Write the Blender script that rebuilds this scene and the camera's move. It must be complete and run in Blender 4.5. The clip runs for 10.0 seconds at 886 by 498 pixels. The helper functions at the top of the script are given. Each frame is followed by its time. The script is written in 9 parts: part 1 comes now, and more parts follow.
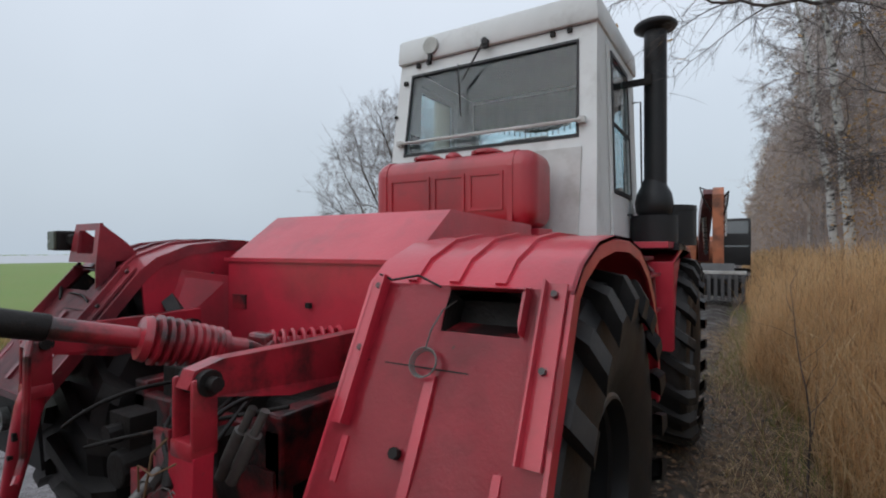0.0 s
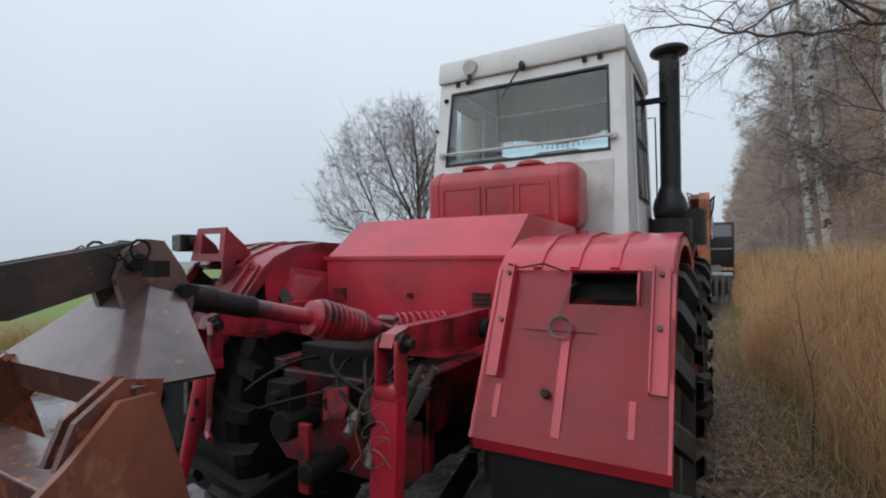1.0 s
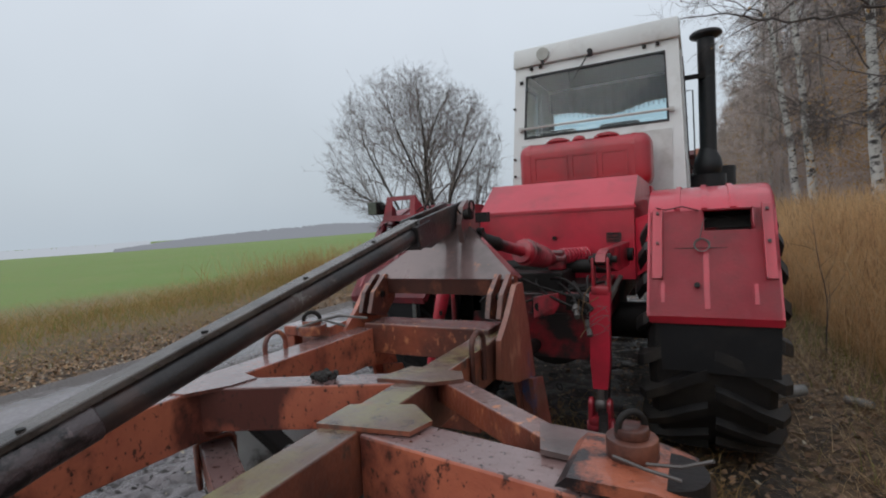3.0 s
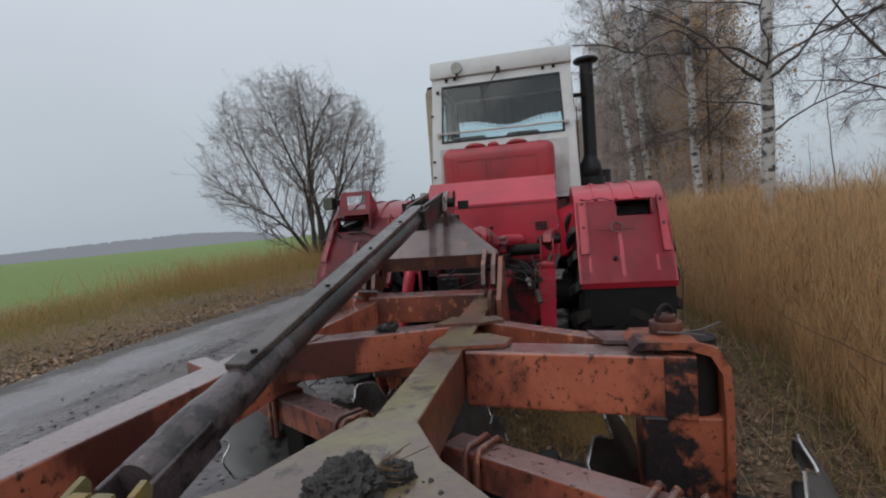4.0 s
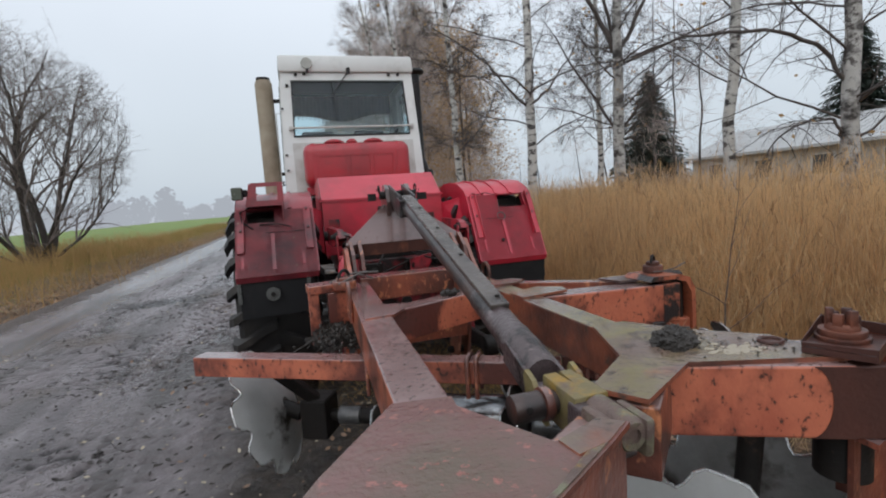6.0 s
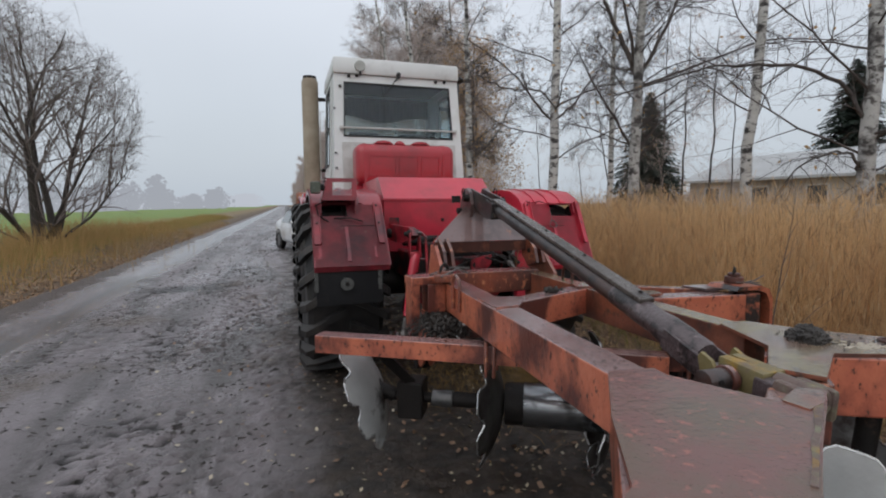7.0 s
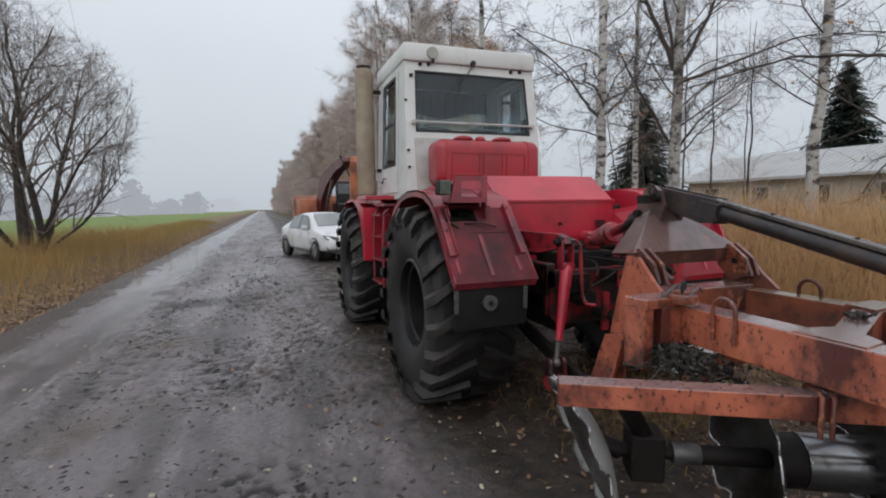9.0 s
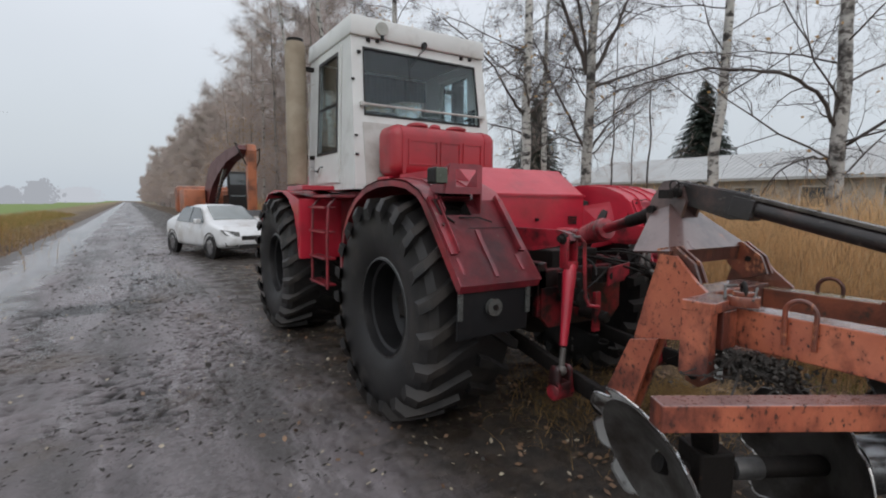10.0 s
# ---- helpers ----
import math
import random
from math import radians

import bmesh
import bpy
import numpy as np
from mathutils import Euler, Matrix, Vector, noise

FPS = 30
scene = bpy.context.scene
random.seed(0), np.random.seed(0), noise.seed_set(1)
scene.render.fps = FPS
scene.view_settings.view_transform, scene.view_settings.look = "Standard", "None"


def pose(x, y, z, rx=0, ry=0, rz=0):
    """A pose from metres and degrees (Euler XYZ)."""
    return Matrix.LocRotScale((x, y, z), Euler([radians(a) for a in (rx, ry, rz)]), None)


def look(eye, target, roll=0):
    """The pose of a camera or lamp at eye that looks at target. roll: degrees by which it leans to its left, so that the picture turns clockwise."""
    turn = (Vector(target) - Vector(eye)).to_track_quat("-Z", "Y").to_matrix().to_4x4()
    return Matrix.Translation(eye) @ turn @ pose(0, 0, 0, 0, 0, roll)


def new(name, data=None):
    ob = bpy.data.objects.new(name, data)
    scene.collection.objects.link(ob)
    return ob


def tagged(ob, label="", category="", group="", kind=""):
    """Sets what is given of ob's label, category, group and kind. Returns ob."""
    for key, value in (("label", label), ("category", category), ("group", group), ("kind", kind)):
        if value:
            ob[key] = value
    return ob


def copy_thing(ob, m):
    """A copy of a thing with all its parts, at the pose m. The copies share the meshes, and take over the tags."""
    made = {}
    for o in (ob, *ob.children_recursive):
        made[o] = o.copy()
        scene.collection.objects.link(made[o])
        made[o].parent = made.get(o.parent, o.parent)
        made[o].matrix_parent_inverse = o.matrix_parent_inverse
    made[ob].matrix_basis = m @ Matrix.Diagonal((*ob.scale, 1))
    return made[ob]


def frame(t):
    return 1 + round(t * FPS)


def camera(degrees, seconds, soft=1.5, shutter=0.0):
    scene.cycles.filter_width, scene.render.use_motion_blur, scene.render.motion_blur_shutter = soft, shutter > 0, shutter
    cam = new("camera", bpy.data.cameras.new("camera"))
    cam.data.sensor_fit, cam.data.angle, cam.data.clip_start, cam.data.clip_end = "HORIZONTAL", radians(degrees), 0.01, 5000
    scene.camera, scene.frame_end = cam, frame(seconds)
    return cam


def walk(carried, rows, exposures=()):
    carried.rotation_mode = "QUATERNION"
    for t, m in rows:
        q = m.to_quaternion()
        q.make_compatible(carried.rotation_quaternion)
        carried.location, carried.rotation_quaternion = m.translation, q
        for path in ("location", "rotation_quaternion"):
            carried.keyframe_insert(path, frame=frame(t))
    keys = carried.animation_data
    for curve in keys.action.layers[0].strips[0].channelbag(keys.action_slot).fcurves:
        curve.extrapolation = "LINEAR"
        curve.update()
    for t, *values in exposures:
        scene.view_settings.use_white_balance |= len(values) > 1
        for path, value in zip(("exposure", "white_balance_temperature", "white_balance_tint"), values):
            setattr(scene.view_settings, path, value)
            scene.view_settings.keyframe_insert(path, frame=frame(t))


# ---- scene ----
cam = camera(84.2, 10.0, soft=2.0)
METRES, EYE, TILT, LEAN, TURN = 7.8, 1.768, 0.0, 0.0, 31.4
ROWS = [
    (0.0, 0.0, 0.0, 0.0, 0.0, 0.0, -0.0),
    (0.5, -0.0319, -0.0358, -0.0065, -0.21, 1.32, -0.62),
    (1.0, -0.0695, -0.0565, -0.0056, -1.94, 0.71, 0.52),
    (1.5, -0.1158, -0.0729, -0.0185, -0.82, -1.3, 3.23),
    (2.0, -0.154, -0.1056, -0.0163, -1.19, -4.29, 2.55),
    (2.5, -0.1905, -0.1568, -0.0105, -2.57, -3.01, 2.68),
    (4.0, -0.3181, -0.2221, -0.0198, -18.87, -3.53, 4.18),
    (4.5, -0.3595, -0.2095, -0.0177, -35.53, -4.71, 2.19),
    (5.0, -0.4118, -0.2168, -0.0128, -42.99, -5.7, 3.23),
    (5.5, -0.4548, -0.2086, -0.0126, -47.29, -6.68, 3.87),
    (7.0, -0.5838, -0.1359, -0.013, -49.2, -5.28, 0.27),
    (7.5, -0.6092, -0.0961, -0.0144, -43.1, -5.11, 1.03),
    (8.0, -0.6289, -0.0534, -0.0114, -48.95, -5.15, 0.76),
    (8.5, -0.6239, -0.0072, -0.0145, -50.52, -5.14, 0.1),
    (9.0, -0.6198, 0.0468, -0.012, -51.51, -4.96, 0.8),
    (9.5, -0.6265, 0.1083, -0.015, -58.88, -5.27, 0.73),
    (10.0, -0.6183, 0.1533, -0.0162, -64.02, -5.41, -0.44),
]
START = pose(1.777, -1.863, EYE, TILT, LEAN, TURN)
# more rows: at both ends of the two long glides, and where the turning is uneven
EDGES = [
    (2.7, (1.097, -3.799, 1.688), (0.128, -2.052, 1.574), -2.7),
    (3.8, (0.692, -4.534, 1.636), (0.095, -2.628, 1.527), -5.0),
    (4.2, (0.423, -4.663, 1.602), (0.367, -2.670, 1.446), -2.8),
    (4.3, (0.355, -4.681, 1.610), (0.422, -2.689, 1.451), -2.4),
    (4.7, (0.104, -4.782, 1.658), (0.342, -2.805, 1.471), -1.7),
    (5.7, (-0.591, -5.09, 1.661), (-0.041, -3.179, 1.445), -4.3),
    (6.8, (-1.42, -5.135, 1.667), (-0.808, -3.24, 1.479), -1.3),
    (7.2, (-1.695, -5.095, 1.662), (-1.127, -3.187, 1.468), -1.1),
    (7.7, (-2.008, -4.883, 1.667), (-1.508, -2.956, 1.474), -1.0),
    (8.2, (-2.256, -4.637, 1.675), (-1.655, -2.738, 1.495), -1.0),
]
WALK_ROWS = [(t, START @ pose(METRES * x, METRES * y, METRES * z, 90 + pitch, roll, yaw)) for t, x, y, z, yaw, pitch, roll in ROWS]
WALK_ROWS += [(t, look(eye, target, roll)) for t, eye, target, roll in EDGES]
walk(cam, sorted(WALK_ROWS, key=lambda k: k[0]),
     exposures=[(0, -0.02, 6120, 11), (0.5, -0.18, 6200, 11), (1, 0.06, 6170, 11), (1.5, 0.06, 6270, 12), (2.0, 0.17, 6270, 12), (2.5, 0.06, 6270, 11), (4, -0.26, 6270, 11), (4.5, 0.09, 6190, 11), (5.5, 0.18, 6250, 11), (7, -0.02, 6350, 13), (8, -0.05, 6400, 13), (9, 0.0, 6450, 13), (10, 0.06, 6460, 13)])

# ---- world and light: a low overcast sky ----
world = bpy.data.worlds.new("overcast_sky")
scene.world = world
world.use_nodes = True
wn, wl = world.node_tree.nodes, world.node_tree.links
for n in list(wn):
    wn.remove(n)
w_out = wn.new("ShaderNodeOutputWorld")
w_bg = wn.new("ShaderNodeBackground")
w_sky = wn.new("ShaderNodeTexSky")
w_sky.sky_type = "NISHITA"
w_sky.sun_disc = False
w_sky.sun_elevation, w_sky.sun_rotation = radians(32), radians(200)
w_sky.air_density, w_sky.dust_density = 1.5, 4.0
w_tint = wn.new("ShaderNodeMix")
w_tint.data_type = "RGBA"
w_tint.inputs[0].default_value = 0.93
w_co = wn.new("ShaderNodeTexCoord")
w_sep = wn.new("ShaderNodeSeparateXYZ")
w_ramp = wn.new("ShaderNodeValToRGB")
w_ramp.color_ramp.elements[0].position, w_ramp.color_ramp.elements[0].color = 0.0, (4.8, 5.4, 5.85, 1)
w_ramp.color_ramp.elements[1].position, w_ramp.color_ramp.elements[1].color = 0.75, (8.6, 8.95, 9.4, 1)
mid = w_ramp.color_ramp.elements.new(0.14)
mid.color = (5.5, 6.05, 6.45, 1)
w_cloud = wn.new("ShaderNodeTexNoise")
w_cloud.inputs["Scale"].default_value, w_cloud.inputs["Detail"].default_value = 1.6, 4
w_mul = wn.new("ShaderNodeMix")
w_mul.data_type, w_mul.blend_type = "RGBA", "MULTIPLY"
w_mul.inputs[0].default_value = 0.22
wl.new(w_co.outputs["Generated"], w_sep.inputs[0])
wl.new(w_sep.outputs[2], w_ramp.inputs[0])
wl.new(w_co.outputs["Generated"], w_cloud.inputs["Vector"])
wl.new(w_ramp.outputs[0], w_mul.inputs[6])
wl.new(w_cloud.outputs[0], w_mul.inputs[7])
wl.new(w_sky.outputs[0], w_tint.inputs[6])
wl.new(w_mul.outputs[2], w_tint.inputs[7])
wl.new(w_tint.outputs[2], w_bg.inputs[0])
w_bg.inputs[1].default_value = 0.125
wl.new(w_bg.outputs[0], w_out.inputs[0])

sun = new("sun", bpy.data.lights.new("sun", "SUN"))
sun.data.energy, sun.data.angle, sun.data.color = 0.55, radians(60), (1.0, 0.97, 0.93)
sun.matrix_world = look((-20, -30, 40), (0, 0, 0))


# ---- materials ----
def surf(name, base, alt, scale=6.0, rough=0.5, rough_alt=None, bump=0.15, metal=0.0, dirt=None, dirt_scale=2.5, dirt_at=0.58, dirt_soft=0.06, fine=60.0, wear=None, wear_scale=14.0, wear_at=0.66, spec=0.5, top=None, top_alt=None, top_rough=None, coat=0.0, flat=1.0, thin=0.0, wear_soft=0.03):
    m = bpy.data.materials.new(name)
    m.use_nodes = True
    nt, ln = m.node_tree.nodes, m.node_tree.links
    b = nt["Principled BSDF"]
    co = nt.new("ShaderNodeTexCoord")
    def noise_node(sc, detail=6):
        n = nt.new("ShaderNodeTexNoise")
        n.inputs["Scale"].default_value, n.inputs["Detail"].default_value, n.inputs["Roughness"].default_value = sc, detail, 0.62
        if flat != 1.0:
            mp = nt.new("ShaderNodeMapping")
            mp.inputs["Scale"].default_value = (1, 1, flat)
            ln.new(co.outputs["Object"], mp.inputs["Vector"])
            ln.new(mp.outputs[0], n.inputs["Vector"])
        else:
            ln.new(co.outputs["Object"], n.inputs["Vector"])
        return n
    def mix(fac, a, c):
        x = nt.new("ShaderNodeMix")
        x.data_type = "RGBA"
        ln.new(fac, x.inputs[0])
        for v, i in ((a, 6), (c, 7)):
            if isinstance(v, tuple):
                x.inputs[i].default_value = (*v, 1)
            else:
                ln.new(v, x.inputs[i])
        return x.outputs[2]
    def band(src, at, soft):
        r = nt.new("ShaderNodeMapRange")
        r.inputs["From Min"].default_value, r.inputs["From Max"].default_value = at - soft, at + soft
        ln.new(src, r.inputs["Value"])
        return r.outputs[0]
    n1 = noise_node(scale)
    n2 = noise_node(fine, 3)
    col = mix(band(n1.outputs[0], 0.5, 0.22), base, alt)
    rough_src = band(n1.outputs[0], 0.5, 0.25)
    if dirt:
        nd = noise_node(dirt_scale, 9)
        fac = band(nd.outputs[0], dirt_at, dirt_soft)
        col = mix(fac, col, dirt)
    rr = nt.new("ShaderNodeMapRange")
    rr.inputs["To Min"].default_value, rr.inputs["To Max"].default_value = rough, rough if rough_alt is None else rough_alt
    ln.new(rough_src, rr.inputs["Value"])
    rough_out = rr.outputs[0]
    # Up-facing sides take another colour: lichen, and pinkish grey for reflected sky.
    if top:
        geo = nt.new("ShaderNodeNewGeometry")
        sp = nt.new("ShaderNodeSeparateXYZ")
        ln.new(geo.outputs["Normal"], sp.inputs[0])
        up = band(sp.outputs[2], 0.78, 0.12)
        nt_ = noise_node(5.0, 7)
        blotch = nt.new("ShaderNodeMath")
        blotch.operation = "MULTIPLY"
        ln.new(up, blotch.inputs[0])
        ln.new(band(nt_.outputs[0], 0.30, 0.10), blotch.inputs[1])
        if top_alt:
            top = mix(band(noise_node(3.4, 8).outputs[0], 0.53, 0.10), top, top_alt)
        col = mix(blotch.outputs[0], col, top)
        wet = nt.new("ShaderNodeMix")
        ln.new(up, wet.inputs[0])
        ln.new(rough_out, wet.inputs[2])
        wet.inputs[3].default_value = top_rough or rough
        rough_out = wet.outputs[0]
    if wear:
        nw = noise_node(wear_scale, 10)
        col = mix(band(nw.outputs[0], wear_at, wear_soft), col, wear)
    ln.new(col, b.inputs["Base Color"])
    ln.new(rough_out, b.inputs["Roughness"])
    b.inputs["Metallic"].default_value = metal
    b.inputs["Specular IOR Level"].default_value = spec
    b.inputs["Coat Weight"].default_value, b.inputs["Coat Roughness"].default_value = coat, 0.12
    if bump:
        ad = nt.new("ShaderNodeMath")
        ad.operation = "MULTIPLY_ADD"
        ad.inputs[1].default_value = 0.35
        ln.new(n2.outputs[0], ad.inputs[0])
        ln.new(n1.outputs[0], ad.inputs[2])
        bp = nt.new("ShaderNodeBump")
        bp.inputs["Strength"].default_value, bp.inputs["Distance"].default_value = bump, 0.02
        ln.new(ad.outputs[0], bp.inputs["Height"])
        ln.new(bp.outputs[0], b.inputs["Normal"])
    if thin:
        tl = nt.new("ShaderNodeBsdfTranslucent")
        ms = nt.new("ShaderNodeMixShader")
        ms.inputs[0].default_value = thin
        ln.new(col, tl.inputs[0])
        ln.new(b.outputs[0], ms.inputs[1])
        ln.new(tl.outputs[0], ms.inputs[2])
        ln.new(ms.outputs[0], nt["Material Output"].inputs[0])
    return m


RED = surf("red_paint", (0.54, 0.020, 0.046), (0.43, 0.016, 0.036), 2.5, 0.36, 0.5, 0.16, dirt=(0.24, 0.018, 0.028), dirt_scale=2.2, dirt_at=0.61, dirt_soft=0.12, wear=(0.11, 0.045, 0.04), wear_scale=9, wear_at=0.72, coat=0.55)
RED_LINK = surf("oily_red_paint", (0.40, 0.020, 0.036), (0.28, 0.016, 0.026), 6, 0.3, 0.5, 0.2, dirt=(0.030, 0.012, 0.012), dirt_scale=4.5, dirt_at=0.54, dirt_soft=0.08, wear=(0.16, 0.13, 0.12), wear_scale=10, wear_at=0.70, coat=0.5)
RED_BRIGHT = surf("red_tank_paint", (0.38, 0.010, 0.022), (0.31, 0.010, 0.018), 3, 0.35, 0.5, 0.12, dirt=(0.18, 0.012, 0.018), dirt_scale=3, dirt_at=0.62, dirt_soft=0.12, coat=0.5)
RED_WORN = surf("faded_red_paint", (0.23, 0.016, 0.028), (0.33, 0.030, 0.040), 4, 0.34, 0.5, 0.22, dirt=(0.085, 0.014, 0.020), dirt_scale=2.6, dirt_at=0.51, dirt_soft=0.12, wear=(0.18, 0.08, 0.06), wear_scale=14, wear_at=0.67, coat=0.35)
# Grease, spread wider to stand in for shade under the bonnet too.
RED_GREASY = surf("greasy_red_paint", (0.27, 0.012, 0.02), (0.16, 0.010, 0.015), 7, 0.34, 0.55, 0.25, dirt=(0.014, 0.009, 0.009), dirt_scale=5, dirt_at=0.465, dirt_soft=0.08, wear=(0.06, 0.035, 0.03), wear_at=0.66, coat=0.3)
WHITE = surf("white_cab_paint", (0.70, 0.72, 0.71), (0.62, 0.64, 0.63), 3, 0.4, 0.55, 0.08, dirt=(0.44, 0.44, 0.42), dirt_scale=2.5, dirt_at=0.66, dirt_soft=0.12, wear=(0.28, 0.2, 0.15), wear_scale=11, wear_at=0.75)
GRASS_BROWN = surf("brown_verge_grass", (0.52, 0.335, 0.14), (0.34, 0.225, 0.095), 0.6, 0.65, 0.8, 0.0, spec=0.3, thin=0.4)
GREY_BARK = surf("grey_bark", (0.27, 0.25, 0.23), (0.17, 0.155, 0.145), 4, 0.75, 0.9, 0.3, dirt=(0.06, 0.052, 0.048), dirt_scale=3, dirt_at=0.58, flat=2.0)
GREY_SHEET = surf("grey_sheet_metal", (0.58, 0.58, 0.56), (0.47, 0.47, 0.45), 4, 0.45, 0.6, 0.1, dirt=(0.32, 0.30, 0.27), dirt_at=0.6, dirt_soft=0.12)
# On the next two paints, top holds the pinkish sky reflection as colour.
ORANGE = surf("rusty_orange_paint", (0.62, 0.195, 0.105), (0.36, 0.085, 0.048), 4.5, 0.28, 0.5, 0.28, dirt=(0.105, 0.030, 0.022), dirt_scale=3.0, dirt_at=0.525, dirt_soft=0.06, wear=(0.060, 0.022, 0.016), wear_scale=48, wear_at=0.61, wear_soft=0.035, top=(0.20, 0.125, 0.118), top_alt=(0.27, 0.175, 0.165), top_rough=0.09, coat=0.5, flat=0.7)
ORANGE_DARK = surf("rust_brown_paint", (0.32, 0.088, 0.046), (0.15, 0.045, 0.030), 6, 0.26, 0.46, 0.45, dirt=(0.055, 0.024, 0.02), dirt_scale=2.4, dirt_at=0.51, dirt_soft=0.10, wear=(0.52, 0.20, 0.095), wear_scale=22, wear_at=0.62, wear_soft=0.05, top=(0.175, 0.105, 0.095), top_alt=(0.23, 0.145, 0.13), top_rough=0.14, coat=0.35, flat=0.7)
PLATE = surf("wet_pinkish_plate", (0.34, 0.095, 0.05), (0.17, 0.05, 0.033), 5, 0.26, 0.46, 0.45, dirt=(0.06, 0.026, 0.022), dirt_scale=2.6, dirt_at=0.52, dirt_soft=0.1, top=(0.165, 0.080, 0.070), top_alt=(0.125, 0.090, 0.065), top_rough=0.22, wear=(0.30, 0.115, 0.090), wear_scale=24, wear_at=0.635, wear_soft=0.04, coat=0.15)
BURNT = surf("burnt_blue_flecked_steel", (0.30, 0.105, 0.062), (0.12, 0.042, 0.032), 4.5, 0.26, 0.45, 0.45, dirt=(0.045, 0.085, 0.20), dirt_scale=4.2, dirt_at=0.64, dirt_soft=0.04, wear=(0.48, 0.22, 0.14), wear_scale=9, wear_at=0.62, wear_soft=0.07, coat=0.6, flat=0.6)
SCORCHED = surf("scorched_orange_paint", (0.44, 0.13, 0.065), (0.26, 0.068, 0.036), 4.5, 0.3, 0.5, 0.5, dirt=(0.016, 0.012, 0.013), dirt_scale=5.5, dirt_at=0.475, dirt_soft=0.035, wear=(0.05, 0.02, 0.016), wear_scale=40, wear_at=0.62, wear_soft=0.04, coat=0.3)
LAMP_SOOT = surf("sooty_lens", (0.10, 0.105, 0.10), (0.06, 0.062, 0.06), 9, 0.2, 0.35, 0.05)
RUST_DARK = surf("dark_rust", (0.085, 0.032, 0.024), (0.045, 0.020, 0.016), 5, 0.38, 0.55, 0.3, dirt=(0.19, 0.065, 0.038), dirt_scale=5, dirt_at=0.6, coat=0.12, spec=0.35)
LICHEN = surf("lichen_crusted_iron", (0.17, 0.115, 0.095), (0.10, 0.07, 0.06), 9, 0.4, 0.6, 0.7, dirt=(0.17, 0.165, 0.105), dirt_scale=16, dirt_at=0.56, dirt_soft=0.07, wear=(0.30, 0.18, 0.035), wear_scale=14, wear_at=0.63, wear_soft=0.05)
OCHRE = surf("ochre_lichen_paint", (0.215, 0.175, 0.065), (0.16, 0.13, 0.065), 7, 0.36, 0.55, 0.4, dirt=(0.32, 0.19, 0.025), dirt_scale=9, dirt_at=0.60, dirt_soft=0.06, wear=(0.13, 0.085, 0.07), wear_scale=12, wear_at=0.6, wear_soft=0.06)
FLAKED = surf("flaking_violet_steel", (0.095, 0.072, 0.074), (0.045, 0.030, 0.031), 9, 0.24, 0.5, 0.7, dirt=(0.016, 0.012, 0.012), dirt_scale=9, dirt_at=0.53, dirt_soft=0.03, wear=(0.17, 0.13, 0.13), wear_scale=16, wear_at=0.64, wear_soft=0.04, coat=0.35)
PLUM = surf("wet_rusted_plate", (0.17, 0.105, 0.098), (0.10, 0.06, 0.055), 3, 0.26, 0.42, 0.16, dirt=(0.045, 0.028, 0.026), dirt_scale=3, dirt_at=0.56, dirt_soft=0.1, wear=(0.28, 0.11, 0.06), wear_at=0.66, coat=0.9)
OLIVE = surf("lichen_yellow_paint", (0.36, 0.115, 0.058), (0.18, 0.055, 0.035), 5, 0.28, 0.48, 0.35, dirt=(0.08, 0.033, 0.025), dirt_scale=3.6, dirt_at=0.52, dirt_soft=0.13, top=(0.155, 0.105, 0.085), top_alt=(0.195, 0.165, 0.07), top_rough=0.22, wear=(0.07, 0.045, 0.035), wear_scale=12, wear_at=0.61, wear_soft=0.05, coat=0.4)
IRON = surf("black_greasy_iron", (0.009, 0.008, 0.008), (0.019, 0.016, 0.014), 9, 0.45, 0.7, 0.35, wear=(0.05, 0.03, 0.022), wear_at=0.68, spec=0.25)
BLACK_PAINT = surf("black_paint", (0.009, 0.009, 0.010), (0.016, 0.016, 0.017), 5, 0.35, 0.5, 0.1, spec=0.4)
RUBBER = surf("tyre_rubber", (0.010, 0.010, 0.011), (0.019, 0.018, 0.0175), 4, 0.42, 0.6, 0.2, dirt=(0.042, 0.037, 0.033), dirt_scale=3.2, dirt_at=0.63, dirt_soft=0.12, spec=0.4)
FLAP = surf("rubber_mudflap", (0.009, 0.0095, 0.011), (0.015, 0.0155, 0.017), 4, 0.5, 0.7, 0.15, dirt=(0.03, 0.028, 0.026), dirt_at=0.62, dirt_soft=0.12, spec=0.3)
STEEL = surf("pale_disc_steel", (0.70, 0.71, 0.70), (0.54, 0.55, 0.54), 4, 0.25, 0.42, 0.12, metal=0.15, dirt=(0.08, 0.06, 0.05), dirt_scale=3.2, dirt_at=0.60, dirt_soft=0.05)
DISC_DARK = surf("muddy_disc_steel", (0.15, 0.145, 0.135), (0.07, 0.064, 0.06), 5, 0.35, 0.55, 0.2, metal=0.3, dirt=(0.03, 0.022, 0.017), dirt_at=0.52, dirt_soft=0.1)
DISC_GREY = surf("grey_disc_steel", (0.34, 0.34, 0.335), (0.20, 0.195, 0.19), 5, 0.3, 0.5, 0.2, metal=0.2, dirt=(0.06, 0.045, 0.038), dirt_scale=4, dirt_at=0.55, dirt_soft=0.06)
SHINY = surf("polished_spool_steel", (0.26, 0.27, 0.28), (0.16, 0.165, 0.17), 3, 0.16, 0.32, 0.05, metal=0.9, dirt=(0.03, 0.026, 0.024), dirt_scale=4, dirt_at=0.58)
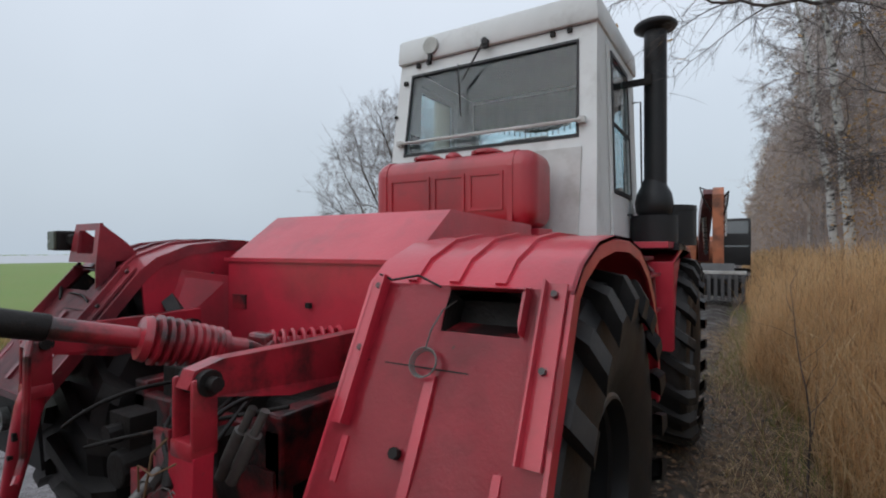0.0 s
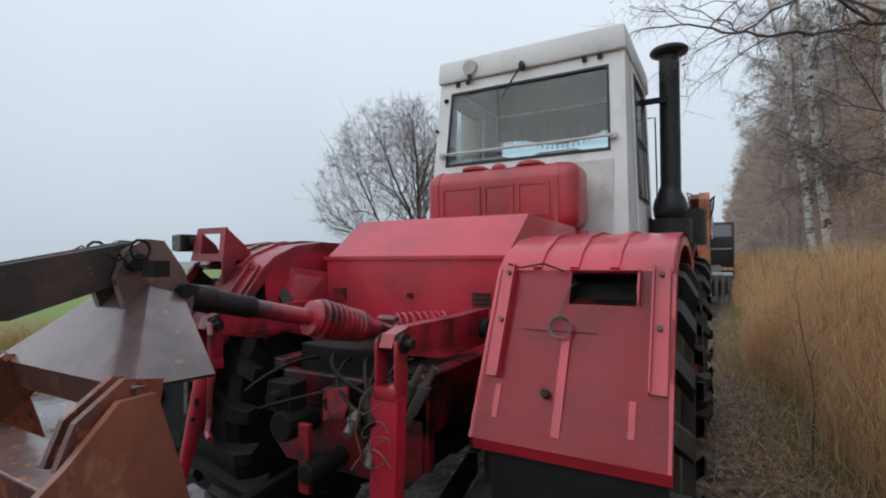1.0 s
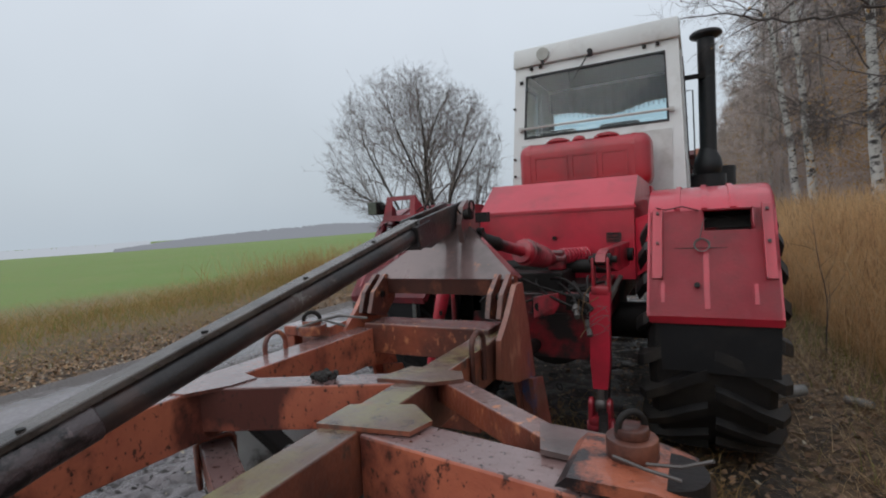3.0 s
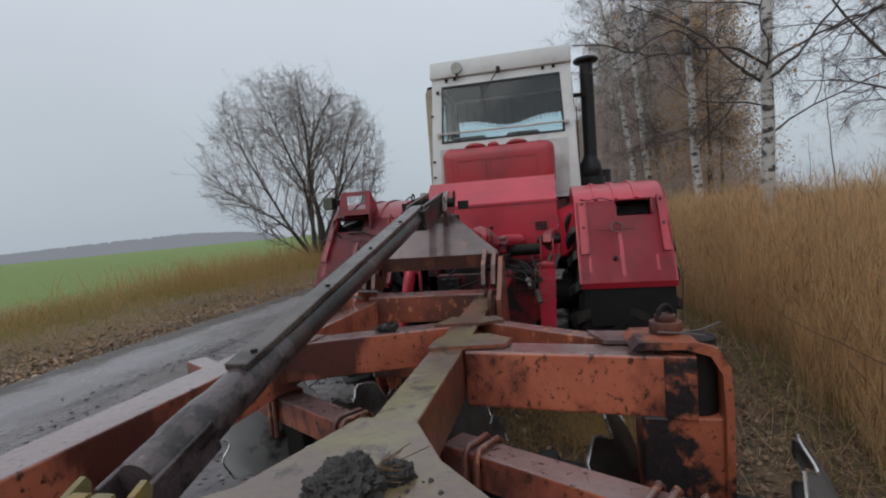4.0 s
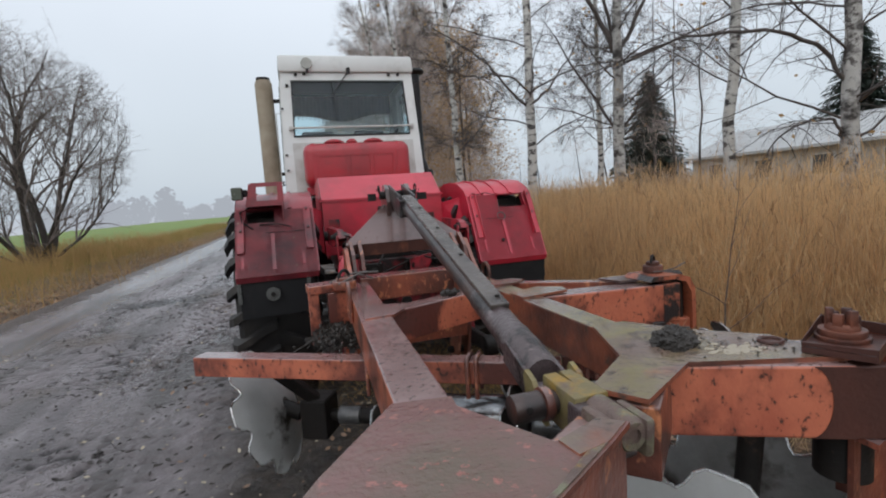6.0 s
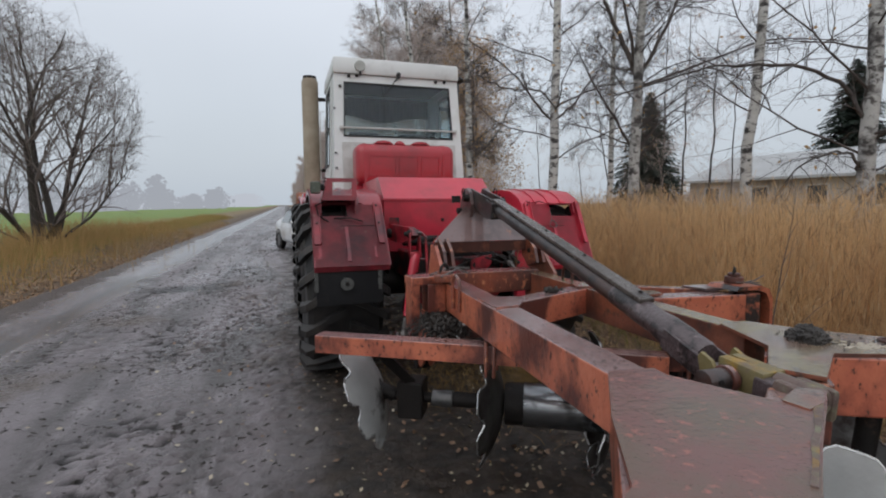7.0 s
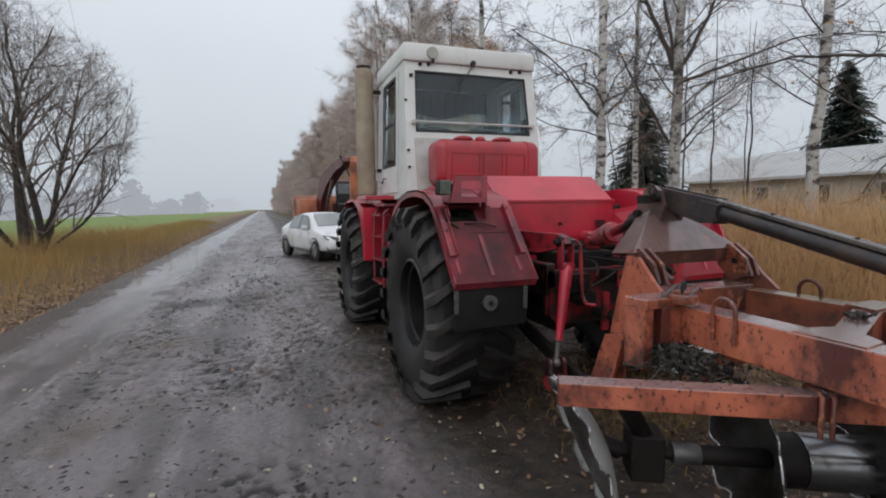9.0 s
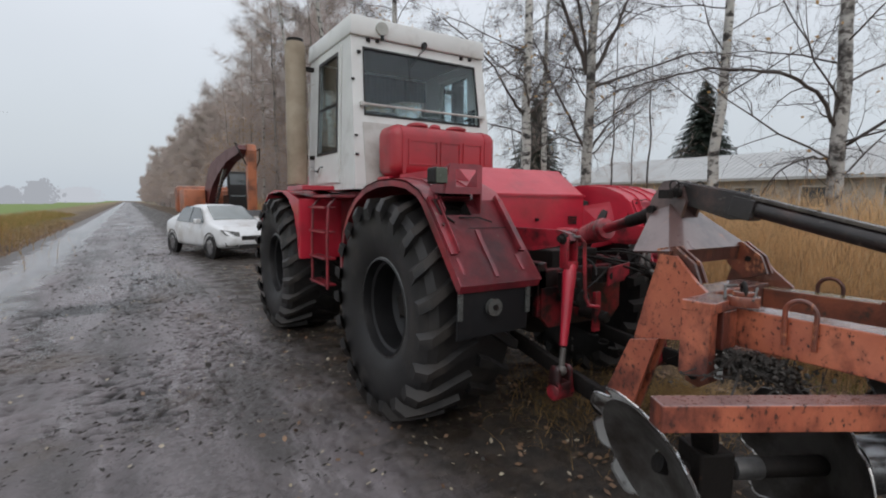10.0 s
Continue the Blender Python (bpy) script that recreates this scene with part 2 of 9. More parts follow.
TUBE = surf("dark_wet_tube", (0.030, 0.024, 0.024), (0.015, 0.013, 0.013), 6, 0.32, 0.55, 0.3, metal=0.0, dirt=(0.060, 0.034, 0.028), dirt_scale=3.5, dirt_at=0.57, dirt_soft=0.06, wear=(0.14, 0.125, 0.11), wear_scale=12, wear_at=0.67, coat=0.3)
STRIP = surf("weathered_grey_bar", (0.135, 0.12, 0.105), (0.08, 0.066, 0.06), 6, 0.18, 0.36, 0.2, metal=0.2, dirt=(0.035, 0.028, 0.025), dirt_scale=5, dirt_at=0.55, dirt_soft=0.08, wear=(0.14, 0.14, 0.055), wear_scale=8, wear_at=0.67)
MUD = surf("clotted_mud", (0.022, 0.020, 0.018), (0.045, 0.038, 0.032), 14, 0.45, 0.75, 0.9)
WIRE_DULL = surf("dull_steel", (0.16, 0.15, 0.14), (0.09, 0.08, 0.075), 10, 0.35, 0.5, 0.0, metal=0.4)
STEEL_DULL = surf("scuffed_bare_steel", (0.20, 0.20, 0.20), (0.05, 0.05, 0.05), 7, 0.3, 0.5, 0.1, metal=0.5)
BEIGE = surf("heat_stained_beige_pipe", (0.40, 0.34, 0.26), (0.32, 0.26, 0.19), 3, 0.5, 0.65, 0.12, dirt=(0.20, 0.15, 0.10), dirt_scale=2, dirt_at=0.58, dirt_soft=0.15)
CHROME = surf("worn_chrome", (0.5, 0.5, 0.5), (0.4, 0.4, 0.4), 8, 0.2, 0.35, 0.05, metal=0.9)
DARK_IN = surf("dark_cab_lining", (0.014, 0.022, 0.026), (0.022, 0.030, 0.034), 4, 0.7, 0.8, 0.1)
CURTAIN = surf("dark_teal_curtain", (0.020, 0.060, 0.070), (0.015, 0.045, 0.053), 5, 0.85, 0.9, 0.2)
LACE = surf("white_lace_trim", (0.65, 0.68, 0.67), (0.55, 0.58, 0.57), 20, 0.8, 0.9, 0.2)
LAMP_GLASS = surf("dull_lamp_lens", (0.42, 0.43, 0.40), (0.32, 0.33, 0.3), 9, 0.12, 0.25, 0.05)
LAMP_DARK = surf("mossy_lamp_lens", (0.10, 0.115, 0.085), (0.07, 0.08, 0.06), 9, 0.15, 0.3, 0.05)
CAR_WHITE = surf("white_car_paint", (0.74, 0.76, 0.77), (0.68, 0.70, 0.71), 1.5, 0.12, 0.22, 0.02, dirt=(0.42, 0.40, 0.37), dirt_scale=2, dirt_at=0.66, dirt_soft=0.15)
# Opaque panes; the base is lifted for the sky they would mirror.
CAR_GLASS = surf("sky_lifted_car_glass", (0.085, 0.10, 0.105), (0.07, 0.083, 0.087), 2, 0.04, 0.06, 0.0, coat=1.0)
# Pale base stands in for the sky mirrored in the windscreen.
SKY_PALED = surf("sky_paled_windscreen", (0.30, 0.335, 0.335), (0.22, 0.25, 0.255), 2, 0.05, 0.10, 0.0, coat=1.0)
CAR_BLACK = surf("black_car_trim", (0.02, 0.02, 0.02), (0.03, 0.03, 0.03), 6, 0.4, 0.5, 0.05)
ALLOY = surf("grey_alloy", (0.35, 0.35, 0.36), (0.25, 0.25, 0.25), 6, 0.3, 0.4, 0.05, metal=0.7)
EXC_ORANGE = surf("excavator_orange", (0.50, 0.175, 0.085), (0.40, 0.13, 0.065), 1.5, 0.4, 0.55, 0.08, dirt=(0.16, 0.07, 0.045), dirt_scale=1.6, dirt_at=0.54, dirt_soft=0.1)
EXC_GREY = surf("excavator_grey", (0.10, 0.10, 0.105), (0.07, 0.07, 0.07), 3, 0.4, 0.6, 0.1)
EXC_RED = surf("excavator_dark_red", (0.13, 0.03, 0.03), (0.09, 0.025, 0.025), 3, 0.4, 0.55, 0.1)
BIRCH = surf("birch_bark", (0.58, 0.57, 0.545), (0.42, 0.41, 0.385), 3, 0.6, 0.8, 0.3, dirt=(0.035, 0.031, 0.03), dirt_scale=3.4, dirt_at=0.555, dirt_soft=0.03, wear=(0.10, 0.09, 0.085), wear_scale=9, wear_at=0.60, flat=1.8)
BIRCH_DARK = surf("dark_marked_birch_bark", (0.52, 0.51, 0.49), (0.36, 0.35, 0.33), 3, 0.6, 0.8, 0.3, dirt=(0.04, 0.035, 0.033), dirt_scale=2.6, dirt_at=0.535, dirt_soft=0.06, wear=(0.09, 0.08, 0.075), wear_scale=9, wear_at=0.58, flat=1.3)
BARK = surf("dark_bark", (0.070, 0.060, 0.052), (0.045, 0.038, 0.034), 5, 0.75, 0.9, 0.5)
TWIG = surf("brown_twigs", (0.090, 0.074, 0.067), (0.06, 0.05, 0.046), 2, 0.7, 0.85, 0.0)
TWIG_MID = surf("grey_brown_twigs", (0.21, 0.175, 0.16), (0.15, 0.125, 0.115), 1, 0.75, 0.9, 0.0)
# Both far twig colours are paled to put the mist into them.
TWIG_FAR = surf("mist_paled_twigs", (0.50, 0.43, 0.40), (0.43, 0.365, 0.34), 0.4, 0.8, 0.9, 0.0)
TWIG_MIST = surf("far_mist_paled_twigs", (0.54, 0.47, 0.44), (0.47, 0.41, 0.38), 0.4, 0.8, 0.9, 0.0)
LEAF_ORANGE = surf("autumn_leaves", (0.54, 0.34, 0.13), (0.42, 0.25, 0.10), 1.2, 0.6, 0.75, 0.0, thin=0.45)
LEAF_FALLEN = surf("fallen_leaves", (0.27, 0.165, 0.095), (0.13, 0.078, 0.05), 3.7, 0.35, 0.6, 0.0)
LEAF_EDGE = surf("drifted_leaves", (0.40, 0.235, 0.105), (0.15, 0.085, 0.05), 3.1, 0.4, 0.65, 0.0)
LEAF_PALE = surf("pale_fallen_leaves", (0.42, 0.36, 0.24), (0.34, 0.30, 0.24), 0.7, 0.35, 0.6, 0.0)
NEEDLE = surf("spruce_needles", (0.020, 0.034, 0.022), (0.013, 0.023, 0.016), 0.8, 0.6, 0.75, 0.0)
GRASS_TALL = surf("dry_tall_grass", (0.78, 0.53, 0.28), (0.62, 0.40, 0.20), 0.9, 0.6, 0.75, 0.0, spec=0.3, dirt=(0.50, 0.32, 0.17), dirt_scale=1.6, dirt_at=0.58, dirt_soft=0.1, thin=0.5)
GRASS_DARK = surf("dark_brown_stalks", (0.24, 0.145, 0.075), (0.15, 0.09, 0.05), 0.9, 0.65, 0.8, 0.0, spec=0.3, thin=0.3)
GRASS_PALE = surf("straw_grass", (0.74, 0.58, 0.36), (0.58, 0.42, 0.24), 0.7, 0.6, 0.75, 0.0, spec=0.3, thin=0.5)
GRASS_GREEN = surf("green_grass", (0.17, 0.24, 0.05), (0.24, 0.23, 0.07), 0.5, 0.6, 0.75, 0.0, spec=0.3, thin=0.45)
# Farm wall and roof colours are lifted to carry the haze before them.
PLASTER = surf("mist_paled_dirty_plaster", (0.46, 0.43, 0.38), (0.39, 0.36, 0.32), 0.8, 0.8, 0.9, 0.1, dirt=(0.30, 0.27, 0.24), dirt_scale=0.6, dirt_at=0.58)
SLATE = surf("mist_paled_slate_roof", (0.46, 0.475, 0.475), (0.40, 0.41, 0.41), 0.8, 0.5, 0.7, 0.1)
LOG = surf("grey_weathered_log", (0.27, 0.27, 0.265), (0.17, 0.165, 0.155), 6, 0.6, 0.75, 0.3, dirt=(0.10, 0.09, 0.08), dirt_at=0.6)


def glass(name, tint, rough=0.0):
    m = bpy.data.materials.new(name)
    m.use_nodes = True
    b = m.node_tree.nodes["Principled BSDF"]
    b.inputs["Base Color"].default_value = (*tint, 1)
    b.inputs["Transmission Weight"].default_value = 1.0
    b.inputs["Roughness"].default_value = rough
    b.inputs["IOR"].default_value = 1.45
    return m


def mist_glow_material(name, colour):
    """The end of sight in mist: a plain distance whose haze is set as a glow."""
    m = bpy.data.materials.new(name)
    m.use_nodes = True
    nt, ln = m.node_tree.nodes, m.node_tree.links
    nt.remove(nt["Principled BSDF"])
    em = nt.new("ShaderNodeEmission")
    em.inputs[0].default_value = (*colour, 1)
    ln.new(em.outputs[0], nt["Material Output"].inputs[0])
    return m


MIST_FAR = mist_glow_material("misty_distance", (0.365, 0.39, 0.42))
MIST_PALE = mist_glow_material("palest_misty_distance", (0.50, 0.535, 0.575))
MIST_NEAR = mist_glow_material("misty_wood", (0.27, 0.285, 0.31))
GLASS = glass("cab_glass", (0.74, 0.86, 0.89), 0.01)


# ---- shape helpers ----
def part(name, bm, material, parent=None, label="", smooth=None, kind="", soft=0.0, split=False):
    """One bmesh as one mesh object under its thing; split: each loose piece as an object of its own."""
    if split:
        bm.verts.index_update()
        bm.faces.index_update()
        left, made = set(bm.verts), []
        while left:
            seed, group = left.pop(), set()
            stack = [seed]
            while stack:
                v = stack.pop()
                if v in group:
                    continue
                group.add(v)
                stack += [e.other_vert(v) for e in v.link_edges]
            left -= group
            piece = bmesh.new()
            at = {v: piece.verts.new(v.co) for v in sorted(group, key=lambda v: v.index)}
            for f in sorted({f for v in group for f in v.link_faces}, key=lambda f: f.index):
                piece.faces.new([at[v] for v in f.verts])
            made.append(piece)
        bm.free()
        made.sort(key=lambda p: tuple(round(c, 4) for c in next(iter(p.verts)).co))
        return [part(name, p, material, parent, label, smooth, kind, soft) for p in made]
    if soft:
        edges = [e for e in bm.edges if len(e.link_faces) == 2 and e.calc_face_angle(0) > 0.6]
        bmesh.ops.bevel(bm, geom=edges, offset=soft, segments=2, profile=0.5, affect="EDGES", clamp_overlap=True)
    bmesh.ops.recalc_face_normals(bm, faces=bm.faces)
    me = bpy.data.meshes.new(name)
    bm.to_mesh(me)
    bm.free()
    me.materials.append(material)
    if smooth is not None:
        me.shade_smooth()
        me.set_sharp_from_angle(angle=radians(smooth))
    ob = new(name, me)
    ob.parent = parent
    if label or kind:
        tagged(ob, label, kind=kind)
    return ob


def root(name, at, label, category, group=""):
    e = new(name)
    e.location = at
    return tagged(e, label, category, group)


def at_root(ob, r):
    """Keep a part that was made in place where it is under a root that stands elsewhere."""
    ob.matrix_parent_inverse = Matrix.Translation(-r.location)
    return ob


def box(bm, c, s, rot=None):
    m = Matrix.Translation(c) @ (rot.to_4x4() if rot else Matrix.Identity(4)) @ Matrix.Diagonal((*s, 1))
    bmesh.ops.create_cube(bm, size=1.0, matrix=m)


def beam(bm, p, q, w, h, up=(0, 0, 1)):
    p, q = Vector(p), Vector(q)
    d = q - p
    y = d.normalized()
    x = y.cross(Vector(up)).normalized()
    z = x.cross(y)
    rot = Matrix((x, y, z)).transposed()
    box(bm, (p + q) / 2, (w, d.length, h), rot)


def rod(bm, p, q, r, r2=None, seg=14):
    p, q = Vector(p), Vector(q)
    d = q - p
    m = Matrix.Translation((p + q) / 2) @ d.to_track_quat("Z", "Y").to_matrix().to_4x4()
    bmesh.ops.create_cone(bm, cap_ends=True, segments=seg, radius1=r, radius2=r if r2 is None else r2, depth=d.length, matrix=m)


def prism(bm, poly, axis, a, b):
    """A polygon in the two other axes, drawn out along axis from a to b."""
    k = "xyz".index(axis)
    def at(u, v, w):
        c = [u, v]
        c.insert(k, w)
        return c
    lo = [bm.verts.new(at(u, v, a)) for u, v in poly]
    hi = [bm.verts.new(at(u, v, b)) for u, v in poly]
    n = len(poly)
    bm.faces.new(lo)
    bm.faces.new(hi[::-1])
    for i in range(n):
        bm.faces.new((lo[i], hi[i], hi[(i + 1) % n], lo[(i + 1) % n]))


def pipe(bm, pts, r, seg=8):
    """A tube along a line of points."""
    pts = [Vector(p) for p in pts]
    rings, last = [], None
    for i, p in enumerate(pts):
        d = (pts[min(i + 1, len(pts) - 1)] - pts[max(i - 1, 0)]).normalized()
        x = d.orthogonal().normalized() if last is None else (last - d * last.dot(d)).normalized()
        last = x
        y = d.cross(x)
        rings.append([bm.verts.new(p + r * (math.cos(a) * x + math.sin(a) * y)) for a in [2 * math.pi * k / seg for k in range(seg)]])
    for a, b in zip(rings, rings[1:]):
        for k in range(seg):
            bm.faces.new((a[k], a[(k + 1) % seg], b[(k + 1) % seg], b[k]))
    bm.faces.new(rings[0][::-1])
    bm.faces.new(rings[-1])


def ring_pts(c, r, axis_x, axis_y, n=18, a0=0.0, a1=2 * math.pi):
    c, axis_x, axis_y = Vector(c), Vector(axis_x), Vector(axis_y)
    return [c + r * (math.cos(a0 + (a1 - a0) * k / n) * axis_x + math.sin(a0 + (a1 - a0) * k / n) * axis_y) for k in range(n + 1)]


def lathe(bm, prof, seg=32, m=None):
    """Turn (radius, along) pairs about the local x axis; the profile is closed when its ends meet."""
    m = m or Matrix.Identity(4)
    rings = []
    for k in range(seg):
        a = 2 * math.pi * k / seg
        rings.append([bm.verts.new(m @ Vector((x, r * math.cos(a), r * math.sin(a)))) for r, x in prof])
    for k in range(seg):
        a, b = rings[k], rings[(k + 1) % seg]
        for i in range(len(prof) - 1):
            bm.faces.new((a[i], a[i + 1], b[i + 1], b[i]))


def sheet(bm, line, x0, x1, th, cuts=1):
    """A bent sheet: a line of (y, z) drawn out along x, with its thickness inwards."""
    n = len(line)
    inner = []
    for i, (y, z) in enumerate(line):
        a, b = line[max(i - 1, 0)], line[min(i + 1, n - 1)]
        d = Vector((b[0] - a[0], b[1] - a[1])).normalized()
        inner.append((y + d.y * th, z - d.x * th))
    poly = list(line) + inner[::-1]
    m = len(poly)
    xs = [x0 + (x1 - x0) * k / cuts for k in range(cuts + 1)]
    cols = [[bm.verts.new((x, y, z)) for y, z in poly] for x in xs]
    for a, b in zip(cols, cols[1:]):
        for i in range(m):
            bm.faces.new((a[i], b[i], b[(i + 1) % m], a[(i + 1) % m]))
    for col in (cols[0], cols[-1]):
        for i in range(n - 1):
            bm.faces.new((col[i], col[i + 1], col[m - 2 - i], col[m - 1 - i]))


def holed(bm, outer, inner, th):
    """A wall panel with an opening: four outer and four inner corners, and the thickness as a vector."""
    th = Vector(th)
    o = [bm.verts.new(p) for p in outer]
    i = [bm.verts.new(p) for p in inner]
    o2 = [bm.verts.new(Vector(p) + th) for p in outer]
    i2 = [bm.verts.new(Vector(p) + th) for p in inner]
    for k in range(4):
        j = (k + 1) % 4
        bm.faces.new((o[k], o[j], i[j], i[k]))
        bm.faces.new((o2[k], i2[k], i2[j], o2[j]))
        bm.faces.new((o[k], o2[k], o2[j], o[j]))
        bm.faces.new((i[k], i[j], i2[j], i2[k]))


def slab(bm, corners, th):
    """A four-cornered or many-cornered flat plate with a thickness vector."""
    th = Vector(th)
    a = [bm.verts.new(p) for p in corners]
    b = [bm.verts.new(Vector(p) + th) for p in corners]
    n = len(a)
    bm.faces.new(a)
    bm.faces.new(b[::-1])
    for k in range(n):
        bm.faces.new((a[k], b[k], b[(k + 1) % n], a[(k + 1) % n]))


def quads_mesh(name, verts, material, per=4):
    """A mesh of separate faces from an array of corner points."""
    v = np.asarray(verts, dtype=np.float32).reshape(-1, 3)
    n = len(v) // per
    me = bpy.data.meshes.new(name)
    me.vertices.add(len(v))
    me.vertices.foreach_set("co", v.ravel())
    me.loops.add(len(v))
    me.loops.foreach_set("vertex_index", np.arange(len(v), dtype=np.int32))
    me.polygons.add(n)
    me.polygons.foreach_set("loop_start", np.arange(0, len(v), per, dtype=np.int32))
    me.polygons.foreach_set("loop_total", np.full(n, per, dtype=np.int32))
    me.update(calc_edges=True)
    me.materials.append(material)
    return me


B = bmesh.new

# ---- ground, road and verges ----
def lattice(seed, n=256):
    return np.random.RandomState(seed).rand(n, n)


LAT = [lattice(s) for s in range(8)]


def vnoise(x, y, s, k=0):
    """Smooth value noise with cells of s metres."""
    u, v = x / s, y / s
    i, j = np.floor(u).astype(int), np.floor(v).astype(int)
    fu, fv = u - i, v - j
    fu, fv = fu * fu * (3 - 2 * fu), fv * fv * (3 - 2 * fv)
    t = LAT[k % 8]
    g = lambda a, b: t[a % 256, b % 256]
    return (g(i, j) * (1 - fu) + g(i + 1, j) * fu) * (1 - fv) + (g(i, j + 1) * (1 - fu) + g(i + 1, j + 1) * fu) * fv - 0.5


def step(a, b, x):
    t = np.clip((x - a) / (b - a), 0, 1)
    return t * t * (3 - 2 * t)


ROAD_L, ROAD_R = -6.15, 1.35


def ground_z(x, y):
    """Height of the land."""
    x, y = np.asarray(x, float), np.asarray(y, float)
    z = 0.16 * step(-6.3, -8.2, x) + 0.05 * vnoise(x, y, 1.7, 1) + 0.10 * vnoise(x, y, 6.0, 2) * step(-6.5, -9, x)
    z = z - 0.022 * np.clip(-x - 30, 0, 230) * step(-30, -60, x)
    z = z + 0.06 * step(1.4, 2.6, x) + 0.04 * vnoise(x, y, 0.5, 3) * step(1.2, 2.0, x)
    z = z + 0.02 * np.clip(x - 18, 0, 60)
    return z - 0.10 * step(ROAD_L - 0.35, ROAD_L + 0.25, x) * step(ROAD_R + 0.5, ROAD_R - 0.1, x)


def road_z(x, y):
    """Height of the muddy road, with ruts and clods."""
    z = -0.035 * np.exp(-((x + 4.75 + 0.12 * np.sin(y * 0.3)) / 0.30) ** 2) - 0.03 * np.exp(-((x + 2.9 + 0.1 * np.sin(y * 0.23 + 1)) / 0.32) ** 2)
    bare = step(-4.32, -4.6, x + 0.25 * vnoise(x, y, 2.5, 3)) * step(-7, -5.9, x)
    z = z + 0.030 * vnoise(x, y, 0.9, 4) * (1 - bare) + 0.016 * vnoise(x, y * 0.6, 0.28, 5) * (1 - bare)
    wx = x + 0.05 * vnoise(x, y, 0.3, 2)
    tread = np.clip(vnoise(wx * 0.8 + y * 0.55, y * 1.15 - wx * 0.5, 0.058, 6) - 0.13, 0, 1)
    big = np.clip(vnoise(wx * 0.8 + y * 0.3, y * 1.1, 0.15, 5) - 0.22, 0, 1)
    lanes = np.exp(-((x + 2.45) / 0.75) ** 2) + 0.8 * np.exp(-((x + 4.1) / 0.45) ** 2) + 0.35
    zone = lanes * (0.12 + 0.88 * step(-0.14, 0.14, vnoise(x, y * 0.4, 0.7, 7))) * (1 - 0.97 * bare)
    z = z - (0.15 * tread + 0.11 * big) * zone + 0.007 * vnoise(x, y, 0.05, 1) * (1 - 0.8 * bare)
    z = z - 0.07 * np.exp(-((x + 3.75) / 0.55) ** 2 - ((y - 5.8) / 0.55) ** 2)
    z = z + 0.06 * step(-0.6, 1.2, x) * (0.4 + vnoise(x, y, 0.35, 2))
    edge = step(ROAD_L - 0.30, ROAD_L + 0.25, x) * step(ROAD_R + 0.45, ROAD_R - 0.2, x)
    return z - 0.13 * (1 - edge)


def grid_mesh(name, xs, ys, zf, material):
    X, Y = np.meshgrid(xs, ys)
    Z = zf(X, Y)
    nx, ny = len(xs), len(ys)
    me = bpy.data.meshes.new(name)
    co = np.stack([X, Y, Z], -1).reshape(-1, 3).astype(np.float32)
    i = np.arange(nx * ny).reshape(ny, nx)
    f = np.stack([i[:-1, :-1], i[:-1, 1:], i[1:, 1:], i[1:, :-1]], -1).reshape(-1, 4).astype(np.int32)
    me.vertices.add(len(co))
    me.vertices.foreach_set("co", co.ravel())
    me.loops.add(f.size)
    me.loops.foreach_set("vertex_index", f.ravel())
    me.polygons.add(len(f))
    me.polygons.foreach_set("loop_start", np.arange(0, f.size, 4, dtype=np.int32))
    me.polygons.foreach_set("loop_total", np.full(len(f), 4, dtype=np.int32))
    me.update(calc_edges=True)
    me.shade_smooth()
    me.materials.append(material)
    return me


